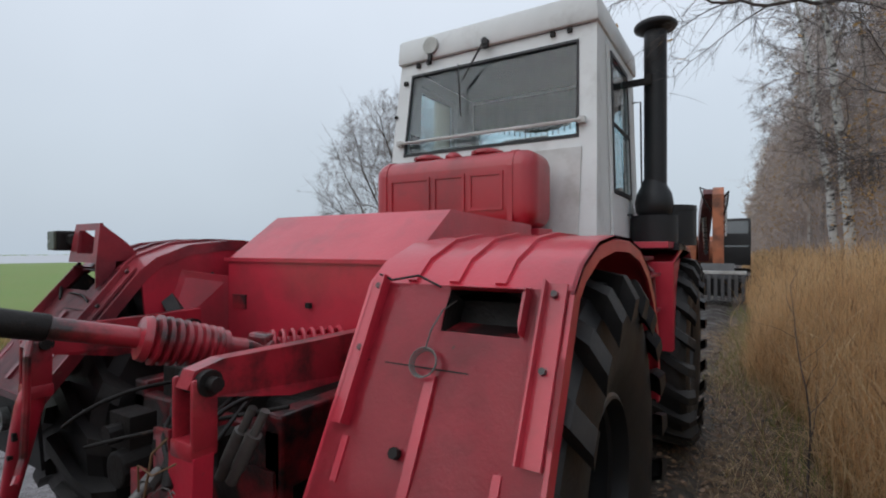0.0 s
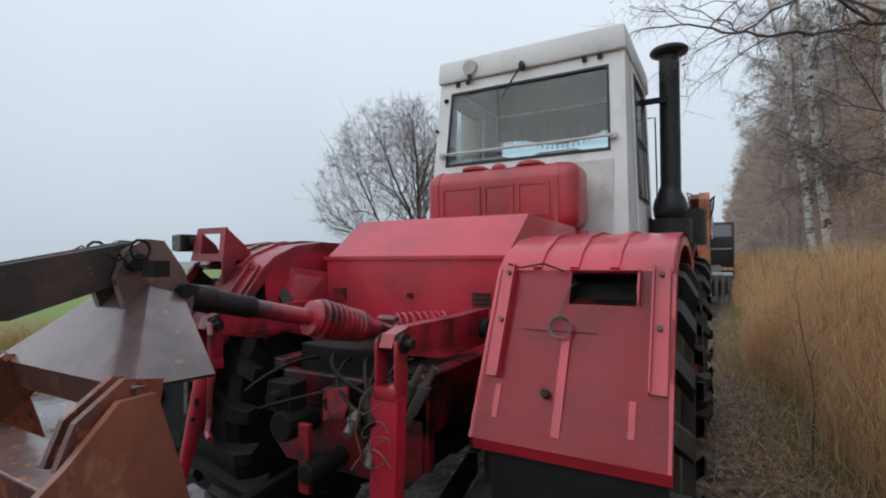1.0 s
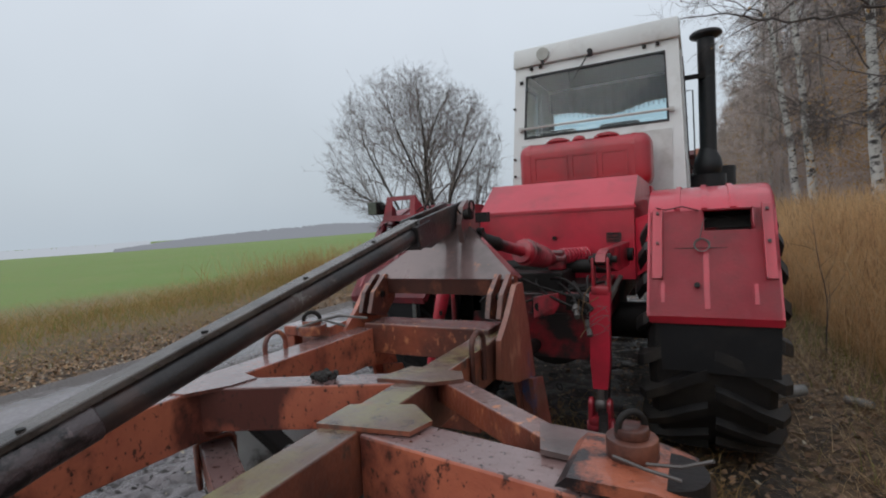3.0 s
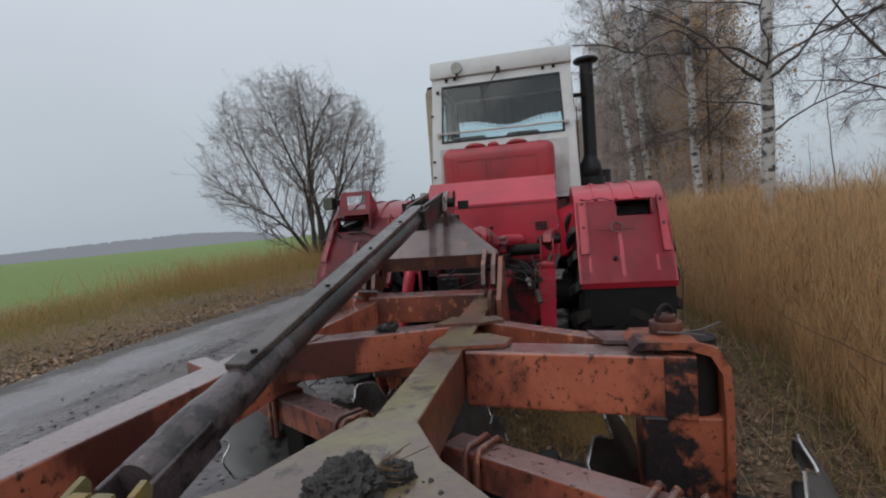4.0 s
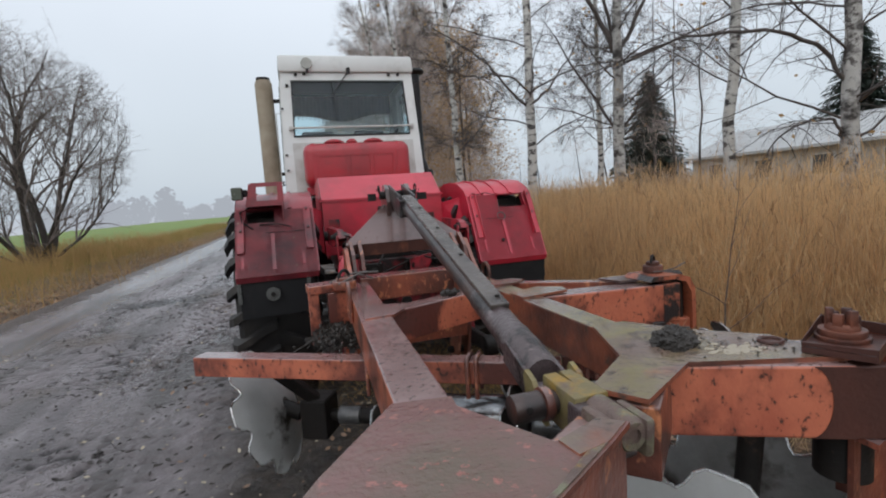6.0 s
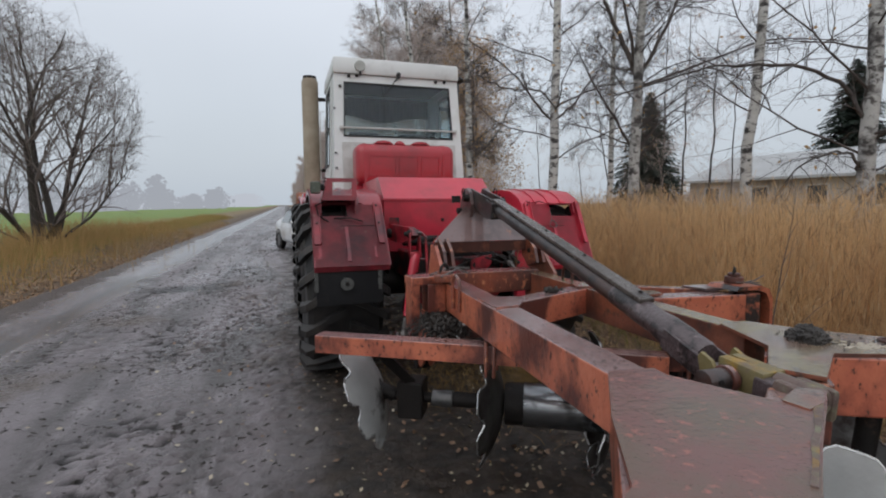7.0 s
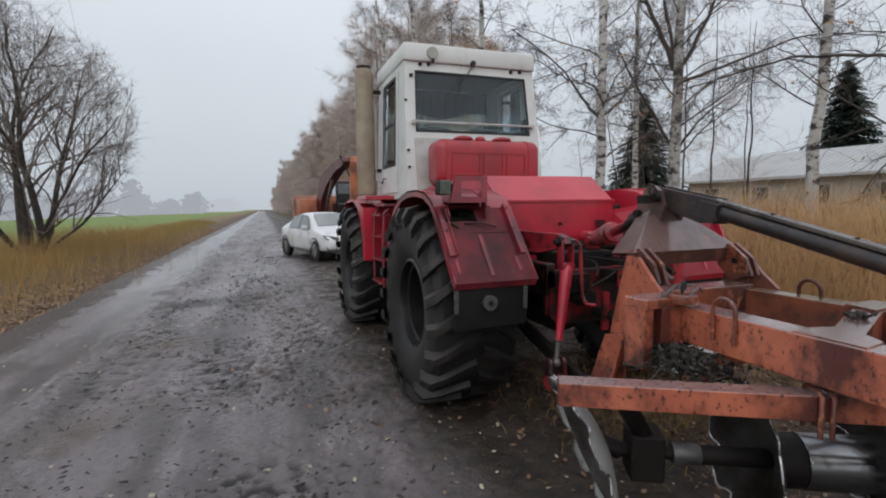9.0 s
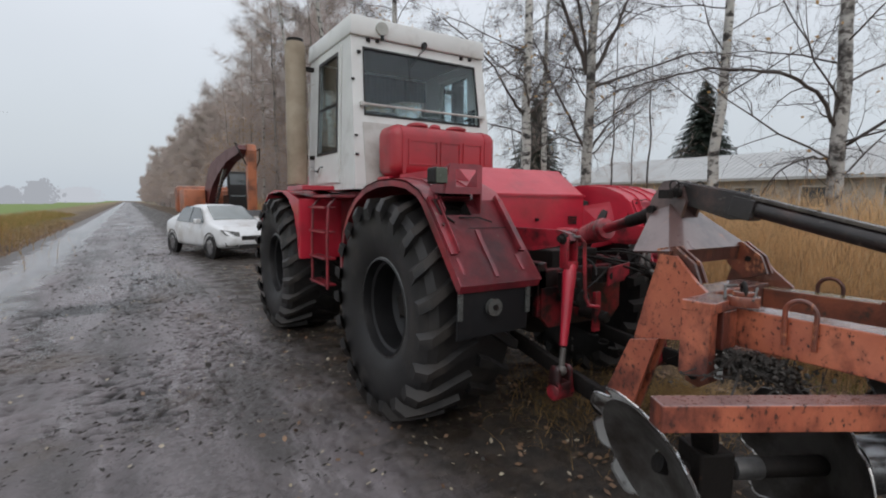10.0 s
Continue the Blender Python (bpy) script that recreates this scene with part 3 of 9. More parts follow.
def land_material():
    """Green field, dry verges and leaf litter, split by where they lie."""
    m = bpy.data.materials.new("field_and_verge")
    m.use_nodes = True
    nt, ln = m.node_tree.nodes, m.node_tree.links
    b = nt["Principled BSDF"]
    co = nt.new("ShaderNodeTexCoord")
    sep = nt.new("ShaderNodeSeparateXYZ")
    ln.new(co.outputs["Object"], sep.inputs[0])
    def noi(sc, d=6):
        n = nt.new("ShaderNodeTexNoise")
        n.inputs["Scale"].default_value, n.inputs["Detail"].default_value = sc, d
        ln.new(co.outputs["Object"], n.inputs["Vector"])
        return n.outputs[0]
    def rng(src, a, c):
        r = nt.new("ShaderNodeMapRange")
        r.inputs["From Min"].default_value, r.inputs["From Max"].default_value = a, c
        ln.new(src, r.inputs["Value"])
        return r.outputs[0]
    def mix(f, a, c):
        x = nt.new("ShaderNodeMix")
        x.data_type = "RGBA"
        ln.new(f, x.inputs[0])
        for v, i in ((a, 6), (c, 7)):
            if isinstance(v, tuple):
                x.inputs[i].default_value = (*v, 1)
            else:
                ln.new(v, x.inputs[i])
        return x.outputs[2]
    wob = nt.new("ShaderNodeMath")
    wob.operation = "MULTIPLY_ADD"
    wob.inputs[1].default_value = 4.0
    ln.new(noi(0.35), wob.inputs[0])
    ln.new(sep.outputs[0], wob.inputs[2])
    xw = wob.outputs[0]
    litter = mix(rng(noi(9), 0.4, 0.6), (0.050, 0.036, 0.024), (0.15, 0.098, 0.055))
    green = mix(rng(noi(0.25), 0.35, 0.65), (0.125, 0.235, 0.030), (0.155, 0.235, 0.04))
    green = mix(rng(noi(14, 8), 0.45, 0.75), green, (0.20, 0.17, 0.07))
    straw = mix(rng(noi(5, 9), 0.35, 0.65), (0.22, 0.15, 0.075), (0.17, 0.13, 0.055))
    col = mix(rng(xw, -12.5, -9.5), green, straw)
    col = mix(rng(xw, -7.2, -4.6), col, litter)
    col = mix(rng(xw, 5.5, 8.0), col, straw)
    ln.new(col, b.inputs["Base Color"])
    b.inputs["Roughness"].default_value = 0.75
    bp = nt.new("ShaderNodeBump")
    bp.inputs["Strength"].default_value, bp.inputs["Distance"].default_value = 0.7, 0.05
    ln.new(noi(18, 8), bp.inputs["Height"])
    ln.new(bp.outputs[0], b.inputs["Normal"])
    return m


def road_material():
    """Wet broken asphalt under a film of mud: dull clods and shining water between."""
    m = bpy.data.materials.new("wet_muddy_road")
    m.use_nodes = True
    nt, ln = m.node_tree.nodes, m.node_tree.links
    b = nt["Principled BSDF"]
    co = nt.new("ShaderNodeTexCoord")
    sep = nt.new("ShaderNodeSeparateXYZ")
    ln.new(co.outputs["Object"], sep.inputs[0])
    stretch = nt.new("ShaderNodeMapping")
    stretch.inputs["Scale"].default_value = (1, 0.22, 1)
    ln.new(co.outputs["Object"], stretch.inputs["Vector"])
    def noi(sc, d=6, vec=None, ro=0.6):
        n = nt.new("ShaderNodeTexNoise")
        n.inputs["Scale"].default_value, n.inputs["Detail"].default_value, n.inputs["Roughness"].default_value = sc, d, ro
        ln.new(vec or co.outputs["Object"], n.inputs["Vector"])
        return n.outputs[0]
    def rng(src, a, c, lo=0.0, hi=1.0):
        r = nt.new("ShaderNodeMapRange")
        r.inputs["From Min"].default_value, r.inputs["From Max"].default_value = a, c
        r.inputs["To Min"].default_value, r.inputs["To Max"].default_value = lo, hi
        ln.new(src, r.inputs["Value"])
        return r.outputs[0]
    def mix(f, a, c):
        x = nt.new("ShaderNodeMix")
        x.data_type = "RGBA"
        ln.new(f, x.inputs[0])
        for v, i in ((a, 6), (c, 7)):
            if isinstance(v, tuple):
                x.inputs[i].default_value = (*v, 1)
            else:
                ln.new(v, x.inputs[i])
        return x.outputs[2]
    wet = rng(noi(0.9, 7, stretch.outputs[0]), 0.42, 0.60)
    grit = noi(22, 8)
    base = mix(rng(grit, 0.35, 0.65), (0.150, 0.131, 0.136), (0.215, 0.192, 0.198))
    base = mix(rng(noi(1.1, 8, stretch.outputs[0]), 0.46, 0.60), base, (0.082, 0.074, 0.072))
    base = mix(rng(noi(5.5, 8, stretch.outputs[0], 0.7), 0.55, 0.66), base, (0.235, 0.215, 0.22))
    base = mix(rng(noi(0.6, 8), 0.56, 0.66), base, (0.105, 0.083, 0.070))
    # Pits darken with depth: their shade is put into the colour.
    low = rng(sep.outputs[2], -0.022, -0.052)
    base = mix(low, base, (0.030, 0.027, 0.027))
    mud = mix(rng(noi(7, 8), 0.4, 0.6), (0.022, 0.018, 0.015), (0.05, 0.038, 0.029))
    wob = nt.new("ShaderNodeMath")
    wob.operation = "MULTIPLY_ADD"
    wob.inputs[1].default_value = 1.4
    ln.new(noi(1.3, 6), wob.inputs[0])
    ln.new(sep.outputs[0], wob.inputs[2])
    in_mud = rng(wob.outputs[0], -1.20, -0.62)
    base = mix(in_mud, base, mud)
    edge_mud = rng(wob.outputs[0], -4.72, -4.92)
    base = mix(edge_mud, base, (0.060, 0.044, 0.038))
    band_l = rng(wob.outputs[0], -3.65, -3.95)
    ln.new(base, b.inputs["Base Color"])
    ro = nt.new("ShaderNodeMath")
    ro.operation = "MULTIPLY_ADD"
    ro.inputs[1].default_value = 0.25
    ln.new(rng(grit, 0.3, 0.7), ro.inputs[0])
    ln.new(rng(wet, 0.0, 1.0, 0.34, 0.12), ro.inputs[2])
    dull = nt.new("ShaderNodeMix")
    ln.new(in_mud, dull.inputs[0])
    ln.new(ro.outputs[0], dull.inputs[2])
    ln.new(rng(noi(3.0, 6), 0.42, 0.56, 0.30, 0.80), dull.inputs[3])
    smooth_l = nt.new("ShaderNodeMix")
    ln.new(band_l, smooth_l.inputs[0])
    ln.new(dull.outputs[0], smooth_l.inputs[2])
    ln.new(rng(edge_mud, 0.0, 1.0, 0.19, 0.42), smooth_l.inputs[3])
    ln.new(smooth_l.outputs[0], b.inputs["Roughness"])
    b.inputs["Specular IOR Level"].default_value = 0.5
    bp = nt.new("ShaderNodeBump")
    bp.inputs["Strength"].default_value, bp.inputs["Distance"].default_value = 0.55, 0.03
    calm = nt.new("ShaderNodeMix")
    ln.new(band_l, calm.inputs[0])
    calm.inputs[2].default_value = 0.75
    ln.new(rng(edge_mud, 0.0, 1.0, 0.16, 0.6), calm.inputs[3])
    ln.new(calm.outputs[0], bp.inputs["Strength"])
    ln.new(noi(17, 9, None, 0.72), bp.inputs["Height"])
    ln.new(bp.outputs[0], b.inputs["Normal"])
    return m


def steps_out(a, b, first, ratio):
    out, d = [a], first
    sign = 1 if b > a else -1
    while (b - out[-1]) * sign > 0:
        out.append(out[-1] + sign * d)
        d *= ratio
    return out


LAND = land_material()
xs = np.array(sorted(set(np.round(steps_out(-9, -700, 0.4, 1.16) + list(np.arange(-9, 9, 0.25)) + steps_out(9, 500, 0.4, 1.16), 3))))
ys = np.array(sorted(set(np.round(steps_out(-9, -400, 0.5, 1.2) + list(np.arange(-9, 30, 0.3)) + steps_out(30, 900, 0.5, 1.12), 3))))
ground = tagged(new("ground", grid_mesh("ground", xs, ys, ground_z, LAND)), "green field and dry grass verges beside the road", "ground", kind="structure")

xs = np.array(sorted(set(np.round(list(np.arange(-6.5, -5.0, 0.06)) + list(np.arange(-5.0, -0.6, 0.024)) + list(np.arange(-0.6, 1.9, 0.045)), 3))))
ys = np.array(sorted(set(np.round(steps_out(-5, -60, 0.1, 1.25) + list(np.arange(-5, 4.5, 0.026)) + steps_out(4.5, 420, 0.03, 1.03), 3))))
road = tagged(new("road", grid_mesh("road", xs, ys, road_z, road_material())), "wet rutted country road covered with mud", "road", kind="structure")

# ---- tractor ----
tractor = root("tractor", (0, 0, 0), "large red articulated tractor with a white cab, wet and worn", "tractor")
WHEEL_R, AXLE_F = 0.86, 3.2


def tyre_mesh(bm, sign):
    prof = [(0.36, -0.26), (0.40, -0.30), (0.52, -0.345), (0.66, -0.35), (0.76, -0.335), (0.805, -0.29), (0.815, -0.15), (0.82, 0.0), (0.815, 0.15), (0.805, 0.29), (0.76, 0.335), (0.66, 0.35), (0.52, 0.345), (0.40, 0.30), (0.36, 0.26), (0.36, -0.26)]
    lathe(bm, prof, 56)


def lug_mesh(side):
    """One chevron lug of a tyre, at the top of the turn."""
    bm = B()
    stations = [(0.02, 0.0, 0.815, 0.862), (0.13, 0.06, 0.813, 0.860), (0.24, 0.15, 0.806, 0.852), (0.345, 0.235, 0.775, 0.832), (0.392, 0.275, 0.70, 0.755)]
    half, rows = 0.034, []
    for x, a, r0, r1 in stations:
        row = []
        for r, w in ((r0 - 0.02, half * 1.5), (r1, half), (r1, -half), (r0 - 0.02, -half * 1.5)):
            th = a + w / r
            row.append(bm.verts.new((side * (x + (0.012 if r == r1 and x > 0.3 else 0)), r * math.cos(th), r * math.sin(th))))
        rows.append(row)
    for p, q in zip(rows, rows[1:]):
        for i in range(3):
            bm.faces.new((p[i], p[i + 1], q[i + 1], q[i]))
    bm.faces.new(rows[0])
    bm.faces.new(rows[-1][::-1])
    bmesh.ops.recalc_face_normals(bm, faces=bm.faces)
    me = bpy.data.meshes.new("lug")
    bm.to_mesh(me)
    bm.free()
    me.materials.append(RUBBER)
    return me


LUG = {-1: lug_mesh(-1), 1: lug_mesh(1)}
LUGS = 21


def tractor_wheel(x, y, sign):
    m = Matrix.Translation((x, y, WHEEL_R - 0.02)) @ Matrix.Diagonal((sign, 1, 1, 1))
    e = B()
    rod(e, (-0.2, 0, 0), (0.02, 0, 0), 0.16, seg=20)
    rod(e, (0.02, 0, 0), (0.12, 0, 0), 0.12, 0.09, seg=20)
    for k in range(10):
        a = 2 * math.pi * k / 10
        rod(e, (0.0, 0.23 * math.cos(a), 0.23 * math.sin(a)), (0.05, 0.23 * math.cos(a), 0.23 * math.sin(a)), 0.018, seg=6)
    e.transform(m)
    wheel = part("wheel", e, IRON, tractor, smooth=40)
    t = B()
    tyre_mesh(t, sign)
    t.transform(m)
    part("tyre", t, RUBBER, wheel, "black tyre with chevron lugs, muddy", smooth=35)
    for side in (-1, 1):
        for k in range(LUGS):
            o = new("lug", LUG[side])
            o.parent = wheel
            turn = 2 * math.pi * (k + (0.5 if side > 0 else 0)) / LUGS + (0.1 if y else 0)
            o.matrix_local = Matrix.Translation((x, y, WHEEL_R - 0.02)) @ Matrix.Rotation(turn, 4, "X")
    r = B()
    lathe(r, [(0.365, 0.30), (0.385, 0.29), (0.37, 0.24), (0.33, 0.22), (0.33, 0.05), (0.27, 0.0), (0.15, -0.02), (0.15, -0.05), (0.28, -0.03), (0.35, 0.03), (0.355, 0.25), (0.365, 0.30)], 40)
    lathe(r, [(0.365, -0.30), (0.385, -0.29), (0.36, -0.2), (0.35, 0.03), (0.36, 0.03), (0.365, -0.30)], 40)
    r.transform(m)
    part("rim", r, BLACK_PAINT, wheel, "black steel rim with a scuffed edge", smooth=40)
    r = B()
    lathe(r, [(0.372, 0.296), (0.388, 0.290), (0.386, 0.280), (0.370, 0.286), (0.372, 0.296)], 40)
    r.transform(m)
    part("rim_flange", r, STEEL_DULL, wheel, "scuffed bare rim flange", smooth=40)


for sx in (-1, 1):
    for yy in (0.0, AXLE_F):
        tractor_wheel(sx * 1.06, yy, sx)

# axles, frames and hinge
for yy in (0.0, AXLE_F):
    b = B()
    rod(b, (-0.95, yy, 0.84), (0.95, yy, 0.84), 0.14, seg=18)
    rod(b, (0, yy - 0.28, 0.82), (0, yy + 0.28, 0.82), 0.30, seg=22)
    part("axle", b, IRON, tractor, "greasy black axle housing", smooth=40)
b = B()
for sx in (-1, 1):
    box(b, (sx * 0.42, 0.35, 1.08), (0.09, 2.2, 0.26))
    box(b, (sx * 0.45, 3.3, 1.08), (0.09, 3.3, 0.26))
box(b, (0, -0.72, 0.98), (0.93, 0.06, 0.36))
box(b, (0, 1.45, 1.05), (0.85, 0.2, 0.5))
rod(b, (0, 1.55, 0.75), (0, 1.55, 1.4), 0.16, seg=18)
part("frame", b, RED_GREASY, tractor, soft=0.012)
b = B()
slab(b, [(-0.44, -0.762, 1.02), (0.44, -0.762, 1.02), (0.44, -0.762, 0.80), (0.36, -0.762, 0.72), (-0.36, -0.762, 0.72), (-0.44, -0.762, 0.80)], (0, 0.03, 0))
part("drawbar_plate", b, RED_GREASY, tractor, "greasy dark red cross plate", soft=0.006)
b = B()
box(b, (-0.05, -0.52, 1.16), (0.50, 0.40, 0.26))
rod(b, (-0.46, -0.40, 1.30), (0.46, -0.40, 1.30), 0.05, seg=18)
box(b, (0.0, -0.40, 1.22), (0.34, 0.26, 0.22))
rod(b, (-0.2, -0.95, 0.95), (-0.2, -0.6, 0.95), 0.07, seg=12)
rod(b, (0.0, -1.0, 0.80), (0.0, -0.6, 0.80), 0.045, seg=12)
part("linkage_housing", b, IRON, tractor, soft=0.01)

# Plain black bulk added inside the frame to block light under the tractor.
b = B()
box(b, (0, 0.15, 0.98), (0.72, 1.5, 0.42))
box(b, (0, 1.0, 0.75), (0.5, 2.2, 0.3))
part("underside_light_block", b, IRON, tractor, "black bulk added in the gearbox's place to keep the underside dark", soft=0.03)
# rear bonnet box between the wings
prof = [(-0.20, 1.18), (-0.20, 1.716), (0.13, 1.955), (1.16, 1.925), (1.16, 1.18)]
b = B()
prism(b, prof, "x", -0.60, 0.605)
part("bonnet", b, RED, tractor, soft=0.014, smooth=30)
b = B()
box(b, (0.0, -0.206, 1.712), (1.24, 0.018, 0.02))
part("bonnet_seam", b, RED, tractor)
b = B()
for x0 in (0.46, -0.50):
    box(b, (x0, -0.204, 1.49), (0.105, 0.012, 0.075))
part("bonnet_hatch", b, RED_GREASY, tractor, soft=0.003, split=True)
b = B()
for k in range(3):
    box(b, (0.46, -0.212, 1.468 + 0.024 * k), (0.075, 0.008, 0.008))
box(b, (0.02, -0.21, 1.50), (0.028, 0.02, 0.025))
part("bonnet_latch", b, IRON, tractor, split=True)

# red tank behind the cab
def rounded_ring(hy, hz, r, n=7):
    """Corner-rounded oblong in the y-z plane."""
    out = []
    for sy, sz, a0 in ((1, 1, 0.0), (-1, 1, 0.5), (-1, -1, 1.0), (1, -1, 1.5)):
        for k in range(n):
            a = math.pi * (a0 + 0.5 * k / (n - 1))
            out.append((sy * (hy - r) + r * math.cos(a), sz * (hz - r) + r * math.sin(a)))
    return out


b = B()
rings, R_END = [], 0.10
for x_at, cut in [(-0.66 + R_END * (1 - math.cos(a)), R_END * (1 - math.sin(a))) for a in [math.pi / 2 * k / 6 for k in range(7)]] + [(0.66 - R_END * (1 - math.cos(a)), R_END * (1 - math.sin(a))) for a in [math.pi / 2 * (6 - k) / 6 for k in range(7)]]:
    rings.append([b.verts.new((-0.03 + x_at, 1.33 + y, 2.17 + z)) for y, z in rounded_ring(0.205 - cut, 0.265 - cut, max(0.02, 0.115 - cut))])
for p, q in zip(rings, rings[1:]):
    for k in range(len(p)):
        b.faces.new((p[k], p[(k + 1) % len(p)], q[(k + 1) % len(p)], q[k]))
b.faces.new(rings[0])
b.faces.new(rings[-1])
bmesh.ops.recalc_face_normals(b, faces=b.faces)
tank = part("tank", b, RED_BRIGHT, tractor, "bright red oblong tank with screw caps and pressed panels", smooth=50)
for xa, xb in ((-0.52, -0.16), (-0.13, 0.13), (0.16, 0.42)):
    b = B()
    holed(b, [(xa, 1.126, 2.03), (xb, 1.126, 2.03), (xb, 1.126, 2.29), (xa, 1.126, 2.29)],
          [(xa + 0.022, 1.126, 2.052), (xb - 0.022, 1.126, 2.052), (xb - 0.022, 1.126, 2.268), (xa + 0.022, 1.126, 2.268)], (0, -0.012, 0))
    part("tank_bead", b, RED_BRIGHT, tank, soft=0.005, smooth=60)
for x0, rr in ((-0.30, 1.0), (-0.08, 0.55), (0.20, 1.0)):
    b = B()
    lathe(b, [(0.0, 0.070), (0.045, 0.068), (0.085, 0.058), (0.108, 0.042), (0.112, 0.028), (0.10, 0.020), (0.085, 0.016), (0.085, -0.02), (0.0, -0.02)], 22, Matrix.Translation((x0, 1.33, 2.425)) @ Matrix.Rotation(-math.pi / 2, 4, "Y") @ Matrix.Diagonal((1, rr, rr, 1)))
    for k in range(6):
        a = 2 * math.pi * k / 6
        box(b, (x0 + 0.106 * rr * math.cos(a), 1.33 + 0.106 * rr * math.sin(a), 2.455), (0.034 * rr, 0.034 * rr, 0.026), Matrix.Rotation(a, 3, "Z"))
    part("tank_cap", b, RED_BRIGHT, tank, soft=0.004)
for x0 in (-0.57, 0.47):
    b = B()
    sheet(b, [(1.118, 1.90), (1.118, 2.32), (1.128, 2.365), (1.155, 2.408), (1.195, 2.434), (1.24, 2.443), (1.42, 2.443), (1.47, 2.43)], x0 - 0.018, x0 + 0.018, 0.008)
    part("tank_strap", b, RED_BRIGHT, tank)
b = B()
box(b, (-0.03, 1.40, 1.86), (1.3, 0.28, 0.10))
part("tank_cradle", b, RED, tractor, soft=0.01)


# ---- cab ----
def wall_y(z):
    return 1.55 + 0.22 * (z - 1.8) / 1.67


def wall_x(z):
    return 0.925 - 0.05 * (z - 1.8) / 1.67


Z0, Z1 = 1.78, 3.47
b = B()
holed(b, [(-wall_x(Z0), wall_y(Z0), Z0), (wall_x(Z0), wall_y(Z0), Z0), (wall_x(Z1), wall_y(Z1), Z1), (-wall_x(Z1), wall_y(Z1), Z1)],
      [(-0.77, wall_y(2.58), 2.58), (0.77, wall_y(2.58), 2.58), (0.745, wall_y(3.315), 3.315), (-0.745, wall_y(3.315), 3.315)], (0, 0.045, 0))
part("cab_rear_wall", b, WHITE, tractor, "white painted cab wall with rust marks", soft=0.006)
b = B()
slab(b, [(-0.80, wall_y(1.82) - 0.012, 1.82), (0.80, wall_y(1.82) - 0.012, 1.82), (0.80, wall_y(2.50) - 0.012, 2.50), (-0.80, wall_y(2.50) - 0.012, 2.50)], (0, 0.01, 0))
part("cab_rear_panel", b, GREY_SHEET, tractor, "grey sheet panel under the window")
FRONT_Y = 3.12
for sx in (-1, 1):
    b = B()
    x0, x1 = sx * wall_x(Z0), sx * wall_x(Z1)
    def side(y, z):
        return (sx * wall_x(z), y, z)
    holed(b, [side(wall_y(Z0) + 0.046, Z0), side(FRONT_Y, Z0), side(FRONT_Y - 0.05, Z1), side(wall_y(Z1) + 0.046, Z1)],
          [side(2.02, 2.18), side(2.76, 2.18), side(2.72, 3.33), side(2.04, 3.33)], (-sx * 0.04, 0, 0))
    part("cab_side_wall", b, WHITE, tractor, soft=0.006)
    b = B()
    holed(b, [(sx * (wall_x(z) + 0.004), y, z) for y, z in ((1.98, 1.86), (2.82, 1.86), (2.77, 3.37), (2.0, 3.37))],
          [(sx * (wall_x(z) + 0.004), y, z) for y, z in ((2.06, 2.22), (2.72, 2.22), (2.68, 3.29), (2.08, 3.29))], (sx * 0.018, 0, 0))
    door = part("cab_door", b, WHITE, tractor, "white cab door with a tall window", soft=0.004)
    b = B()
    slab(b, [(sx * (wall_x(z) + 0.006), y, z) for y, z in ((2.06, 2.22), (2.72, 2.22), (2.68, 3.29), (2.08, 3.29))], (sx * 0.006, 0, 0))
    pane = part("door_pane", b, GLASS, door)
    pane.visible_shadow = False
    b = B()
    holed(b, [(sx * (wall_x(z) + 0.022), y, z) for y, z in ((2.04, 2.20), (2.74, 2.20), (2.70, 3.31), (2.06, 3.31))],
          [(sx * (wall_x(z) + 0.022), y, z) for y, z in ((2.075, 2.235), (2.705, 2.235), (2.665, 3.275), (2.095, 3.275))], (sx * 0.008, 0, 0))
    box(b, (sx * (wall_x(2.7) + 0.026), 2.40, 2.74), (0.012, 0.6, 0.03))
    part("door_seal", b, BLACK_PAINT, door)
    b = B()
    pipe(b, [(sx * 0.93, 2.72, 2.02), (sx * 0.975, 2.72, 2.02), (sx * 0.98, 2.60, 2.0), (sx * 0.975, 2.54, 2.06), (sx * 0.94, 2.54, 2.06)], 0.009)
    part("door_handle", b, BLACK_PAINT, door)
    b = B()
    pipe(b, [(sx * 0.93, 2.90, 2.05), (sx * 1.0, 2.88, 2.05), (sx * 0.99, 2.86, 3.1), (sx * 0.92, 2.86, 3.1)], 0.008)
    part("grab_rail", b, BLACK_PAINT if sx > 0 else GREY_SHEET, tractor, split=True)
b = B()
holed(b, [(-wall_x(Z0), FRONT_Y, Z0), (wall_x(Z0), FRONT_Y, Z0), (wall_x(Z1), FRONT_Y - 0.05, Z1), (-wall_x(Z1), FRONT_Y - 0.05, Z1)],
      [(-0.80, FRONT_Y, 2.36), (0.80, FRONT_Y, 2.36), (0.78, FRONT_Y - 0.04, 3.36), (-0.78, FRONT_Y - 0.04, 3.36)], (0, 0.04, 0))
part("cab_front_wall", b, WHITE, tractor, soft=0.006)
b = B()
slab(b, [(-0.81, FRONT_Y + 0.012, 2.35), (0.81, FRONT_Y + 0.012, 2.35), (0.79, FRONT_Y - 0.03, 3.37), (-0.79, FRONT_Y - 0.03, 3.37)], (0, 0.006, 0))
o = part("windscreen", b, GLASS, tractor)
o.visible_shadow = False
b = B()
